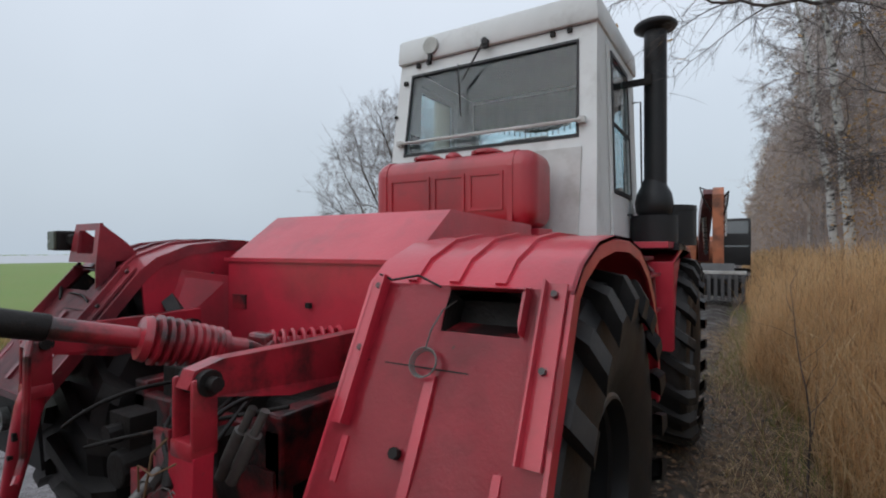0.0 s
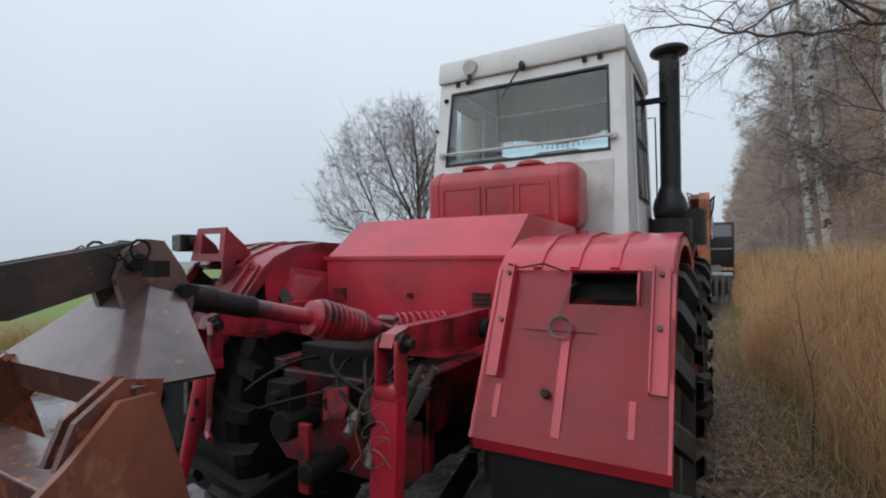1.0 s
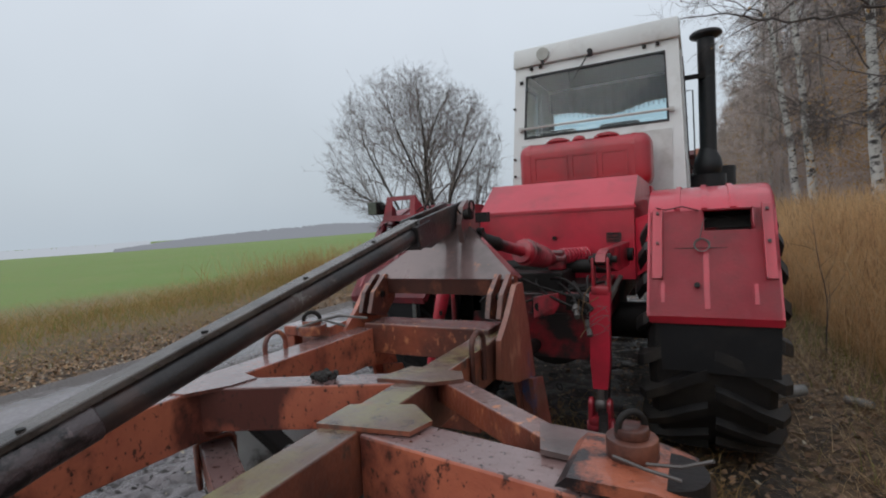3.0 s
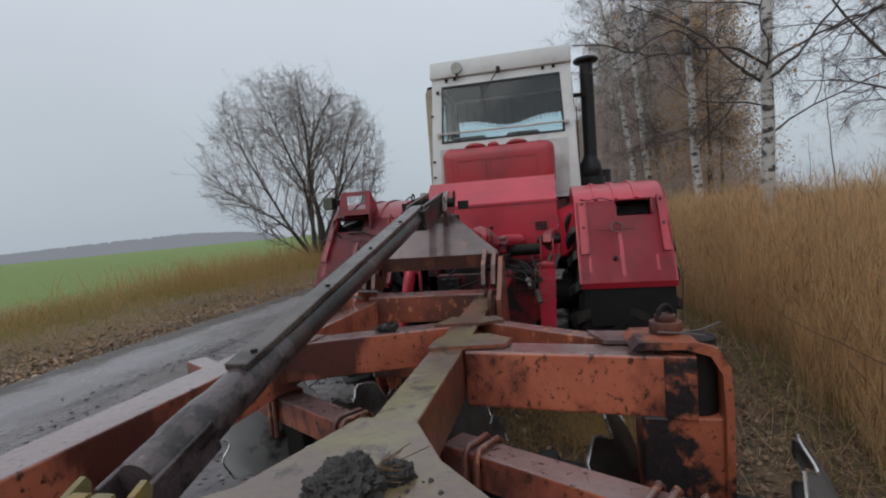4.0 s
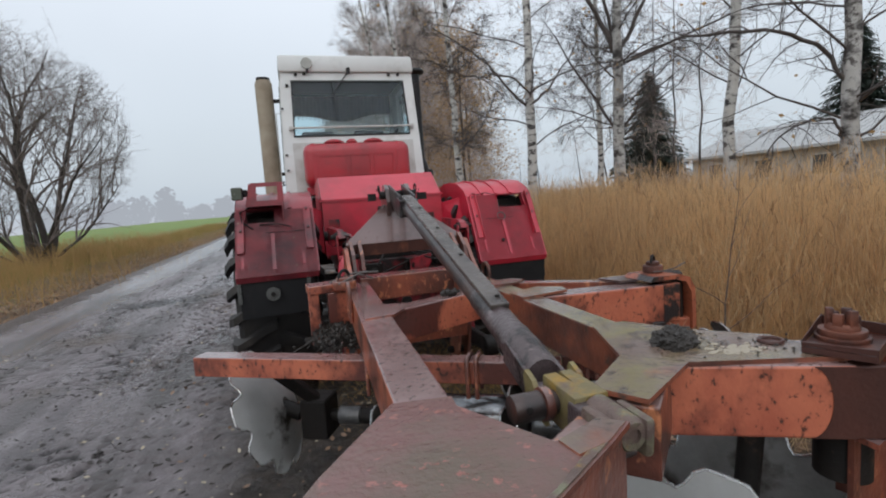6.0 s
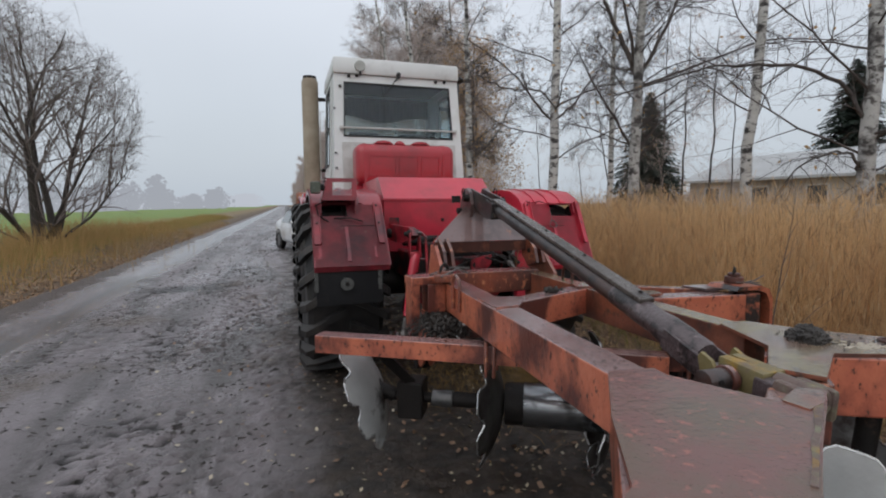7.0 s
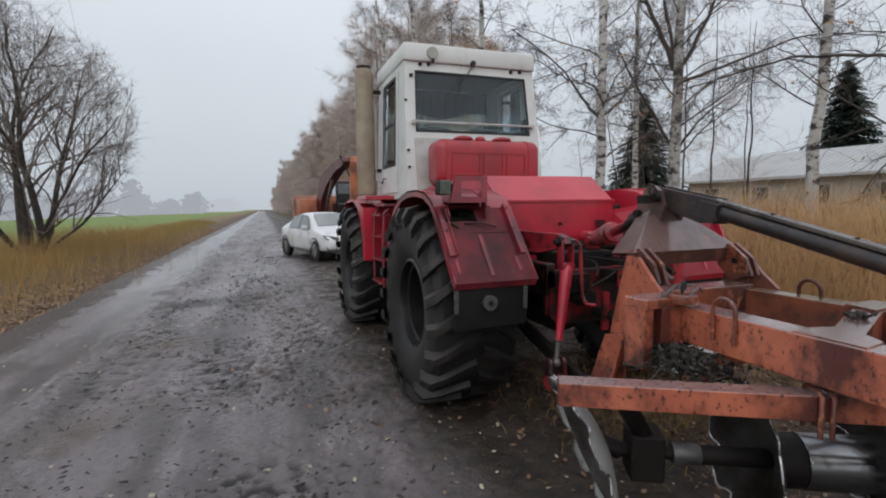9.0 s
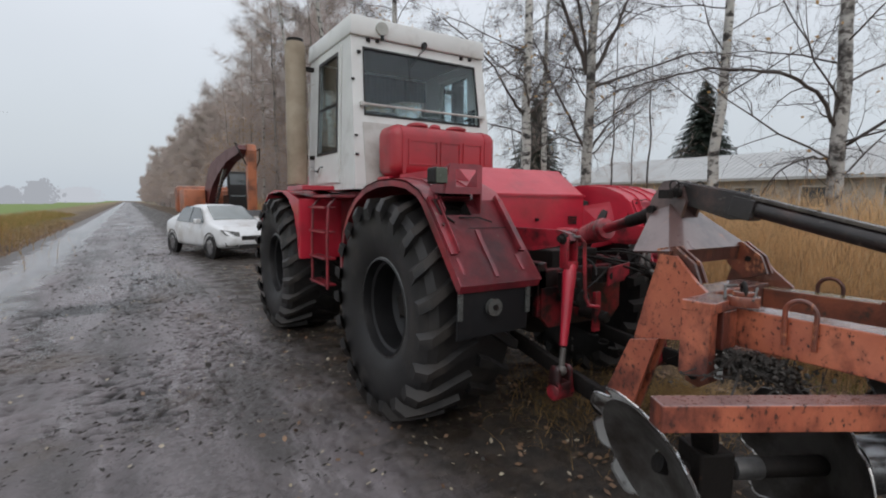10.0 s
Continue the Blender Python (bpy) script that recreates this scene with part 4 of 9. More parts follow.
slab(b, [(-0.765, wall_y(2.585) + 0.012, 2.585), (0.765, wall_y(2.585) + 0.012, 2.585), (0.742, wall_y(3.31) + 0.012, 3.31), (-0.742, wall_y(3.31) + 0.012, 3.31)], (0, 0.006, 0))
o = part("rear_window", b, GLASS, tractor, "large rear window with a rubber seal")
o.visible_shadow = False
b = B()
holed(b, [(-0.776, wall_y(2.574) - 0.006, 2.574), (0.776, wall_y(2.574) - 0.006, 2.574), (0.750, wall_y(3.321) - 0.006, 3.321), (-0.750, wall_y(3.321) - 0.006, 3.321)],
      [(-0.755, wall_y(2.60) - 0.008, 2.60), (0.755, wall_y(2.60) - 0.008, 2.60), (0.734, wall_y(3.30) - 0.008, 3.30), (-0.734, wall_y(3.30) - 0.008, 3.30)], (0, 0.016, 0))
part("window_seal", b, BLACK_PAINT, tractor, "black rubber window seal", soft=0.003)
b = B()
box(b, (0, 2.455, 3.535), (1.80, 1.47, 0.22))
for v in b.verts:
    if v.co.z > 3.6:
        v.co.x *= 0.985
        v.co.y = 2.455 + (v.co.y - 2.455) * 0.985
part("cab_roof", b, WHITE, tractor, "white roof slab with rounded edges", soft=0.03, smooth=40)
b = B()
box(b, (0, 1.752, 3.442), (1.76, 0.02, 0.008))
part("roof_gutter", b, GREY_SHEET, tractor)
b = B()
rod(b, (-0.53, 1.75, 3.53), (-0.53, 1.695, 3.53), 0.075, 0.07, 22)
part("roof_lamp", b, LAMP_GLASS, tractor, "round roof lamp with a dull lens", smooth=40)
b = B()
box(b, (-0.53, 1.70, 3.43), (0.03, 0.03, 0.05))
rod(b, (0.0, 1.74, 3.45), (0.0, 1.68, 3.45), 0.028, seg=12)
box(b, (0.0, 1.71, 3.43), (0.04, 0.04, 0.06))
pipe(b, [(0.0, 1.66, 3.43), (-0.10, 1.67, 3.30), (-0.20, 1.68, 3.16)], 0.0055)
pipe(b, [(0.02, 1.655, 3.43), (-0.085, 1.665, 3.30), (-0.19, 1.675, 3.16)], 0.0035)
pipe(b, [(-0.235, 1.672, 3.30), (-0.215, 1.66, 3.1), (-0.20, 1.65, 2.86)], 0.007)
part("wiper", b, BLACK_PAINT, tractor, "black window wiper with its motor", split=True)
b = B()
for x0, z in ((-0.68, 3.395), (-0.57, 3.405), (-0.80, 3.25), (0.55, 3.395), (0.68, 3.40)):
    box(b, (x0, wall_y(z) - 0.014, z), (0.036, 0.028, 0.034))
for sx in (-1, 1):
    for z in ((2.15, 2.35, 2.95) if sx < 0 else ()):
        box(b, (sx * 0.885, wall_y(z) - 0.012, z), (0.03, 0.025, 0.02))
part("cab_hinge", b, IRON, tractor, soft=0.004, split=True)
b = B()
pipe(b, [(-0.80, wall_y(2.69) - 0.005, 2.69), (-0.80, wall_y(2.69) - 0.05, 2.69), (0.80, wall_y(2.69) - 0.05, 2.69), (0.80, wall_y(2.69) - 0.005, 2.69)], 0.013, 10)
box(b, (0.80, wall_y(2.69) - 0.03, 2.69), (0.05, 0.05, 0.045))
box(b, (-0.80, wall_y(2.69) - 0.03, 2.69), (0.05, 0.05, 0.045))
part("window_bar", b, GREY_SHEET, tractor, "grey guard bar across the rear window", smooth=40)

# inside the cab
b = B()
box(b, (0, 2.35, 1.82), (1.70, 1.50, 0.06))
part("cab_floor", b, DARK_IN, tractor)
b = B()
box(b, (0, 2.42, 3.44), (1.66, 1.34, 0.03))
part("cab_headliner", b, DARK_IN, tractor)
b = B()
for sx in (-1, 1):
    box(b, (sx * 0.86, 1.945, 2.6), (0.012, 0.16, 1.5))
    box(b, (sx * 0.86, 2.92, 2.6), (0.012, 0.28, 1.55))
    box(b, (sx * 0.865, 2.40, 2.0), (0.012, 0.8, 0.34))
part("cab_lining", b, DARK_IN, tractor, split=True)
for x0 in (-0.45, 0.25):
    b = B()
    box(b, (x0, 2.20, 2.16), (0.46, 0.46, 0.14))
    box(b, (x0, 1.95, 2.45), (0.44, 0.12, 0.46))
    seat = part("seat", b, DARK_IN, tractor, soft=0.04, smooth=50)
b = B()
pipe(b, ring_pts((-0.35, 2.62, 2.56), 0.21, (1, 0, 0), (0, 0.85, 0.5), 24), 0.016)
rod(b, (-0.35, 2.62, 2.56), (-0.35, 2.85, 2.1), 0.025)
part("steering_wheel", b, BLACK_PAINT, tractor)
b = B()
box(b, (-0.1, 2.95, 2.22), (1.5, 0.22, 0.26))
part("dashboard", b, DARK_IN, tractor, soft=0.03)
b = B()
xs_c = np.linspace(-0.80, 0.80, 81)
lo = [3.085 - 0.10 * math.cos(math.pi * x / 1.2) ** 2 * (1 if abs(x) < 0.6 else 0) - 0.012 * abs(math.sin(math.pi * x / 0.11)) for x in xs_c]
top = [bm_v for bm_v in [b.verts.new((x, 3.02 + 0.012 * math.sin(x * 55), 3.38)) for x in xs_c]]
bot = [b.verts.new((x, 3.02 + 0.018 * math.sin(x * 55), z)) for x, z in zip(xs_c, lo)]
for k in range(80):
    b.faces.new((top[k], top[k + 1], bot[k + 1], bot[k]))
bmesh.ops.solidify(b, geom=list(b.faces), thickness=0.004)
curtain = part("curtain", b, CURTAIN, tractor, "dark scalloped curtain with a white fringe", smooth=60)
b = B()
for x, z in zip(xs_c[1::3], lo[1::3]):
    rod(b, (x, 3.012, z + 0.01), (x, 3.012, z - 0.035), 0.004, 0.006, 6)
    rod(b, (x, 3.012, z - 0.035), (x, 3.012, z - 0.052), 0.010, 0.004, 6)
part("curtain_fringe", b, CURTAIN, curtain)
b = B()
for k in range(80):
    slab(b, [(xs_c[k], 3.008, lo[k]), (xs_c[k + 1], 3.008, lo[k + 1]), (xs_c[k + 1], 3.008, lo[k + 1] + 0.008), (xs_c[k], 3.008, lo[k] + 0.008)], (0, 0.003, 0))
part("curtain_hem", b, LACE, curtain)

# pipes beside the cab
b = B()
rod(b, (-1.13, 2.94, 1.86), (-1.13, 2.94, 3.56), 0.125, seg=28)
rod(b, (-1.13, 2.94, 3.56), (-1.13, 2.94, 3.60), 0.108, seg=28)
part("exhaust_pipe", b, BEIGE, tractor, "tall beige exhaust stack, heat-stained", smooth=40)
b = B()
rod(b, (-1.13, 2.94, 3.585), (-1.13, 2.94, 3.64), 0.10, seg=24)
box(b, (-0.97, 2.94, 3.30), (0.14, 0.05, 0.05))
box(b, (-0.97, 2.94, 2.2), (0.14, 0.05, 0.05))
part("stack_collar", b, IRON, tractor, smooth=40, split=True)
b = B()
rod(b, (1.14, 2.68, 2.15), (1.14, 2.68, 3.66), 0.092, seg=24)
lathe(b, [(0.0, 0.0), (0.10, 0.01), (0.145, 0.08), (0.155, 0.16), (0.14, 0.24), (0.105, 0.31), (0.09, 0.36), (0.0, 0.36)], 24, Matrix.Translation((1.13, 2.68, 2.0)) @ Matrix.Rotation(-math.pi / 2, 4, "Y"))
part("intake_pipe", b, BLACK_PAINT, tractor, "black air intake pipe", smooth=40)
b = B()
lathe(b, [(0.0, 0.085), (0.10, 0.082), (0.155, 0.072), (0.172, 0.056), (0.174, 0.034), (0.165, 0.02), (0.12, 0.0), (0.0, -0.01)], 28, Matrix.Translation((1.14, 2.68, 3.63)) @ Matrix.Rotation(-math.pi / 2, 4, "Y"))
part("intake_cap", b, BLACK_PAINT, tractor, "mushroom-shaped intake cap", smooth=50)
b = B()
rod(b, (1.13, 2.68, 1.78), (1.13, 2.68, 2.05), 0.19, seg=28)
rod(b, (1.20, 2.98, 1.80), (1.20, 2.98, 2.15), 0.235, seg=28)
box(b, (1.17, 2.84, 1.79), (0.34, 0.6, 0.06))
for z in (1.86, 2.1):
    rod(b, (1.20, 2.98, z), (1.20, 2.98, z + 0.02), 0.241, seg=28)
part("air_cleaner", b, BLACK_PAINT, tractor, "black drum air cleaner", smooth=40)
b = B()
box(b, (1.0, 2.62, 3.2), (0.24, 0.04, 0.05))
box(b, (1.10, 2.62, 3.2), (0.05, 0.12, 0.09))
part("pipe_bracket", b, IRON, tractor, split=True)


# ---- wings ----
def rear_wing(sx, y_end, z_end, paint, slot, xi, xo):
    """Bent sheet wing over a rear wheel: arch, ribs, rails and the opening for a lamp in its sloped end."""
    arch = [(0.93, 0.98), (0.92, 1.15), (0.86, 1.36), (0.74, 1.54), (0.56, 1.68), (0.34, 1.77), (0.10, 1.81), (-0.14, 1.815), (-0.36, 1.79), (-0.53, 1.725), (-0.61, 1.66)]
    b = B()
    sheet(b, arch[::-1], sx * xi, sx * xo, 0.012)
    wing = part("rear_wing", b, paint, tractor, smooth=35)
    b = B()
    y0, z0 = arch[-1]
    dy, dz = y_end - y0, z_end - z0
    nrm = Vector((0, dz, -dy)).normalized()
    def on(x, t, lift=0.0):
        return (sx * x, y0 + dy * t + nrm.y * lift, z0 + dz * t + nrm.z * lift)
    s0, s1, t0, t1 = slot
    gx = sorted([xi + (xo - xi) * k / 22 for k in range(23) if abs(xi + (xo - xi) * k / 22 - s0) > 0.012 and abs(xi + (xo - xi) * k / 22 - s1) > 0.012] + [s0, s1])
    gt = sorted([k / 22 for k in range(23) if abs(k / 22 - t0) > 0.015 and abs(k / 22 - t1) > 0.015] + [t0, t1])
    def dent(x, t):
        w = min(1.0, 6 * t) * min(1.0, 8 * (x - xi)) * min(1.0, 8 * (xo - x))
        p = Vector((x * 3.5 * sx, t * 2.2, 1.7))
        return w * (0.012 * noise.noise(p) + 0.005 * noise.noise(p * 2.7)) - 0.006 * max(0, t - 0.9) * 10 * noise.noise(Vector((x * 9, sx, 0)))
    grid = [[b.verts.new(on(x, t, dent(x, t))) for x in gx] for t in gt]
    for j in range(len(gt) - 1):
        for i in range(len(gx) - 1):
            if s0 - 1e-4 <= gx[i] < s1 - 1e-4 and t0 - 1e-4 <= gt[j] < t1 - 1e-4:
                continue
            b.faces.new((grid[j][i], grid[j][i + 1], grid[j + 1][i + 1], grid[j + 1][i]))
    bmesh.ops.solidify(b, geom=list(b.faces), thickness=0.010)
    part("wing_slope", b, paint, wing, smooth=40)
    b = B()
    slab(b, [on(s0 - 0.01, t0 - 0.01, -0.10), on(s1 + 0.01, t0 - 0.01, -0.10), on(s1 + 0.01, t1 + 0.02, -0.10), on(s0 - 0.01, t1 + 0.02, -0.10)], -nrm * 0.01)
    for x in (s0 - 0.012, s1 + 0.004):
        slab(b, [on(x, t0, -0.013), on(x + 0.008, t0, -0.013), on(x + 0.008, t1, -0.013), on(x, t1, -0.013)], -nrm * 0.09)
    slab(b, [on(s0, t1, -0.013), on(s1, t1, -0.013), on(s1, t1 + 0.012, -0.013), on(s0, t1 + 0.012, -0.013)], -nrm * 0.09)
    part("lamp_recess", b, IRON, wing, "sooty empty lamp recess")
    b = B()
    tm = t0 + 0.55 * (t1 - t0)
    slab(b, [on(s0 + 0.002, t1 - 0.004, -0.012), on(s1 - 0.002, t1 - 0.004, -0.012), on(s1 - 0.002, tm, -0.085), on(s0 + 0.002, tm, -0.085)], -nrm * 0.006)
    part("recess_floor", b, RED_GREASY, wing, "sooty red floor of the lamp recess")
    b = B()
    slab(b, [on(s0 - 0.01, t0 - 0.02, 0.004), on(s1 + 0.012, t0 - 0.02, 0.004), on(s1 + 0.012, t0 + 0.015, 0.05), on(s0 - 0.01, t0 + 0.015, 0.05)], nrm * 0.006)
    slab(b, [on(s1 + 0.004, t0, 0.002), on(s1 + 0.012, t0, 0.002), on(s1 + 0.012, t1, 0.002), on(s1 + 0.004, t1 - 0.05, 0.002)], nrm * 0.045)
    part("recess_hood", b, paint, wing)
    # rails with bolts along both edges of the slope
    for x in (xi + 0.045, xo - 0.045):
        b = B()
        slab(b, [on(x - 0.028, -0.02, 0.002), on(x + 0.028, -0.02, 0.002), on(x + 0.028, 0.66, 0.002), on(x - 0.028, 0.66, 0.002)], nrm * 0.012)
        slab(b, [on(x + (0.022 if x < 1 else -0.028), -0.02, 0.012), on(x + (0.028 if x < 1 else -0.022), -0.02, 0.012), on(x + (0.028 if x < 1 else -0.022), 0.66, 0.012), on(x + (0.022 if x < 1 else -0.028), 0.66, 0.012)], nrm * 0.03)
        rail = part("wing_rail", b, paint, wing, soft=0.002)
        for t in (0.03, 0.33):
            b = B()
            p = Vector(on(x, t, 0.012))
            rod(b, p, p + nrm * 0.016, 0.010, seg=6)
            part("bolt", b, RED_GREASY, rail)
    # pressed beads
    b = B()
    for x in (0.90, 1.05, 1.20):
        line = arch[3:]
        sheet(b, [(y, z + 0.013) for y, z in line][::-1], sx * (x - 0.016), sx * (x + 0.016), 0.016)
    slab(b, [on(1.035, t1 + 0.19, -0.004), on(1.065, t1 + 0.19, -0.004), on(1.065, 0.93, -0.004), on(1.035, 0.93, -0.004)], nrm * 0.012)
    for x in (0.82, 1.29):
        slab(b, [on(x - 0.011, 0.70, -0.004), on(x + 0.011, 0.70, -0.004), on(x + 0.011, 0.88, -0.004), on(x - 0.011, 0.88, -0.004)], nrm * 0.009)
    part("wing_bead", b, paint, wing, soft=0.006, smooth=60, split=True)
    b = B()
    slab(b, [on(xi + 0.09, t1 + 0.16, 0.001), on(xo - 0.09, t1 + 0.16, 0.001), on(xo - 0.16, t1 + 0.166, 0.001), on(xi + 0.06, t1 + 0.166, 0.001)], nrm * 0.002)
    part("wing_seam", b, IRON, wing)
    # outer lip and rolled lower edge
    b = B()
    outer = arch[::-1] + []
    full = [(y_end, z_end)] + outer
    low = []
    for i, (y, z) in enumerate(full):
        a, c = full[max(i - 1, 0)], full[min(i + 1, len(full) - 1)]
        d = Vector((c[0] - a[0], c[1] - a[1])).normalized()
        low.append((y + d.y * 0.055, z - d.x * 0.055))
    for xa in (xo, xi):
        vs = [b.verts.new((sx * xa, y, z)) for y, z in full]
        ws = [b.verts.new((sx * xa, y, z)) for y, z in low]
        vs2 = [b.verts.new((sx * (xa - 0.012), y, z)) for y, z in full]
        ws2 = [b.verts.new((sx * (xa - 0.012), y, z)) for y, z in low]
        for k in range(len(full) - 1):
            b.faces.new((vs[k], vs[k + 1], ws[k + 1], ws[k]))
            b.faces.new((vs2[k], ws2[k], ws2[k + 1], vs2[k + 1]))
            b.faces.new((ws[k], ws[k + 1], ws2[k + 1], ws2[k]))
            b.faces.new((vs[k], vs2[k], vs2[k + 1], vs[k + 1]))
    part("wing_lip", b, paint, wing, smooth=35)
    b = B()
    slab(b, [(sx * xi, y_end, z_end), (sx * xo, y_end, z_end), (sx * xo, y_end + 0.02, z_end - 0.045), (sx * xi, y_end + 0.02, z_end - 0.045)], (0, 0.012, 0))
    part("wing_hem", b, paint, wing, soft=0.003)
    # skirt between the wing and the bonnet
    b = B()
    slab(b, [(sx * (xi + 0.004), 0.86, 1.36), (sx * (xi + 0.004), 0.56, 1.68), (sx * (xi + 0.004), 0.10, 1.81), (sx * (xi + 0.004), -0.36, 1.79), (sx * (xi + 0.004), -0.60, 1.67), (sx * (xi + 0.004), -0.58, 1.45), (sx * (xi + 0.004), -0.25, 1.28), (sx * (xi + 0.004), 0.5, 1.20)], (-sx * 0.012, 0, 0))
    slab(b, [(sx * 0.61, -0.19, 1.20), (sx * 0.61, -0.19, 1.62), (sx * (xi - 0.01), -0.40, 1.66), (sx * (xi - 0.01), -0.52, 1.30)], (0, 0.012, 0))
    part("wing_skirt", b, RED, wing, soft=0.002)
    # mudflap
    b = B()
    slab(b, [(sx * (xi + 0.05), y_end + 0.035, z_end - 0.03), (sx * (xo - 0.01), y_end + 0.035, z_end - 0.03), (sx * (xo - 0.015), y_end + 0.06, z_end - 0.34), (sx * (xi + 0.06), y_end + 0.06, z_end - 0.33)], (0, 0.014, 0))
    flap = part("mudflap", b, FLAP, wing, "black rubber mudflap", soft=0.003)
    return wing, on, nrm, flap


wing_r, on_r, nrm_r, flap_r = rear_wing(1, -0.91, 1.06, RED, (1.045, 1.285, 0.02, 0.21), 0.745, 1.41)
wing_l, on_l, nrm_l, flap_l = rear_wing(-1, -1.03, 1.15, RED_WORN, (1.03, 1.25, 0.02, 0.20), 0.715, 1.345)
# wire ring and hole marks on one wing
b = B()
c = Vector(on_r(1.03, 0.36, 0.02))
u = (Vector(on_r(1.03, 1.0)) - Vector(on_r(1.03, 0.0))).normalized()
for k in range(3):
    pipe(b, ring_pts(c + nrm_r * 0.006 * k, 0.036 + 0.003 * k, (1, 0, 0), u, 20), 0.0022, 5)
pipe(b, [on_r(1.02, 0.30, 0.02), on_r(1.03, 0.22, 0.03), on_r(1.04, 0.12, 0.01), on_r(1.06, 0.06, -0.02)], 0.0025, 5)
part("wire_ring", b, WIRE_DULL, wing_r, "coil of thin wire")
b = B()
pipe(b, [on_r(0.78, -0.03, 0.02), on_r(0.84, 0.0, 0.025), on_r(0.93, -0.03, 0.02), on_r(1.02, 0.02, 0.02)], 0.004, 5)
p = Vector(on_r(1.00, 0.72, 0.0))
rod(b, p, p + nrm_r * 0.02, 0.016, seg=7)
part("loose_wire", b, IRON, wing_r, split=True)
# lamp and its window bracket on the other wing
b = B()
holed(b, [(-1.245, -0.690, 1.700), (-0.945, -0.690, 1.700), (-0.935, -0.675, 1.897), (-1.195, -0.675, 1.897)],
      [(-1.155, -0.687, 1.745), (-0.985, -0.687, 1.745), (-0.982, -0.678, 1.862), (-1.150, -0.678, 1.862)], (0, 0.014, 0))
for x0, x1 in ((-0.945, -0.936), (-1.240, -1.200)):
    slab(b, [(x0, -0.676, 1.702), (x1, -0.664, 1.890), (x1, -0.55, 1.80), (x0, -0.47, 1.712)], (-0.008, 0, 0))
slab(b, [(-1.245, -0.676, 1.700), (-0.945, -0.676, 1.700), (-0.945, -0.50, 1.712), (-1.245, -0.50, 1.712)], (0, 0, 0.008))
slab(b, [(-0.948, -0.690, 1.700), (-0.948, -0.60, 1.705), (-0.948, -0.60, 1.64), (-0.948, -0.690, 1.57)], (-0.010, 0, 0))
bracket = part("lamp_bracket", b, RED_WORN, wing_l, "welded sheet bracket with an opening", soft=0.003)
b = B()
box(b, (-1.300, -0.680, 1.812), (0.085, 0.115, 0.105))
box(b, (-1.245, -0.670, 1.815), (0.05, 0.05, 0.06))
part("lamp_body", b, IRON, bracket, soft=0.014)
b = B()
box(b, (-1.300, -0.742, 1.812), (0.080, 0.014, 0.098))
part("lamp_lens", b, LAMP_DARK, bracket, "mossy square lens", soft=0.005)
b = B()
pipe(b, [on_l(1.22, 0.0, 0.05), on_l(1.30, 0.05, 0.03), on_l(1.28, 0.2, 0.02), on_l(1.2, 0.3, 0.01)], 0.007, 6)
pipe(b, [on_l(1.15, 0.24, 0.012), on_l(1.0, 0.25, 0.018), on_l(0.9, 0.30, 0.012)], 0.005, 6)
part("lamp_cable", b, IRON, wing_l)
b = B()
rod(b, (-1.08, -0.995, 1.0), (-1.08, -1.025, 1.0), 0.055, seg=22)
part("reflector", b, LAMP_SOOT, flap_l, "round dull tail lamp", smooth=40)
b = B()
rod(b, (-1.08, -1.02, 1.0), (-1.08, -1.035, 1.0), 0.018, seg=12)
part("reflector_stud", b, IRON, flap_l)
b = B()
for x0 in (-1.33, -0.80):
    box(b, (x0, -1.005, 1.02), (0.03, 0.012, 0.16))
part("flap_clip", b, LAMP_SOOT, flap_l, split=True)


def front_wing(sx):
    y0 = AXLE_F
    arch = [(y0 + 0.95, 1.15), (y0 + 0.86, 1.42), (y0 + 0.70, 1.60), (y0 + 0.45, 1.74), (y0 + 0.10, 1.79), (y0 - 0.25, 1.77), (y0 - 0.55, 1.68), (y0 - 0.78, 1.50), (y0 - 0.90, 1.25), (y0 - 0.93, 1.0)]
    b = B()
    sheet(b, arch[::-1], sx * 0.68, sx * 1.33, 0.012)
    w = part("front_wing", b, RED, tractor, smooth=35)
    b = B()
    slab(b, [(sx * 1.335, y, z) for y, z in arch[3:]] + [(sx * 1.335, y0 - 0.98, 1.0), (sx * 1.335, y0 - 0.98, 1.66), (sx * 1.335, y0 - 0.5, 1.77)], (-sx * 0.012, 0, 0))
    part("wing_panel", b, RED, w, soft=0.002)
    b = B()
    box(b, (sx * 1.0, y0 - 0.99, 1.33), (0.66, 0.02, 0.68))
    box(b, (sx * 1.0, y0 - 0.70, 1.80), (0.60, 0.62, 0.05))
    part("wing_back", b, RED, w, soft=0.004)


for sx in (-1, 1):
    front_wing(sx)
    b = B()
    for yy in (1.62, 2.12):
        pipe(b, [(sx * 1.12, yy, 1.68), (sx * 1.20, yy, 1.60), (sx * 1.22, yy, 1.2), (sx * 1.22, yy, 0.72)], 0.016)
    step_frame = part("ladder_frame", b, RED_WORN, tractor)
    for z in (0.76, 1.04, 1.32, 1.58):
        b = B()
        box(b, (sx * 1.19, 1.87, z), (0.13, 0.52, 0.022))
        part("rung", b, RED_WORN, step_frame, soft=0.004)
    b = B()
    box(b, (sx * 0.98, 1.87, 1.70), (0.44, 0.62, 0.03))
    box(b, (sx * 0.80, 1.87, 1.35), (0.10, 0.6, 0.62))
    part("footplate", b, RED_WORN, tractor, soft=0.004)
b = B()
prism(b, [(3.16, 1.2), (3.16, 2.12), (5.15, 2.02), (5.30, 1.90), (5.30, 1.0), (4.3, 1.0)], "x", -0.47, 0.47)
part("engine_bonnet", b, RED, tractor, soft=0.03, smooth=40)
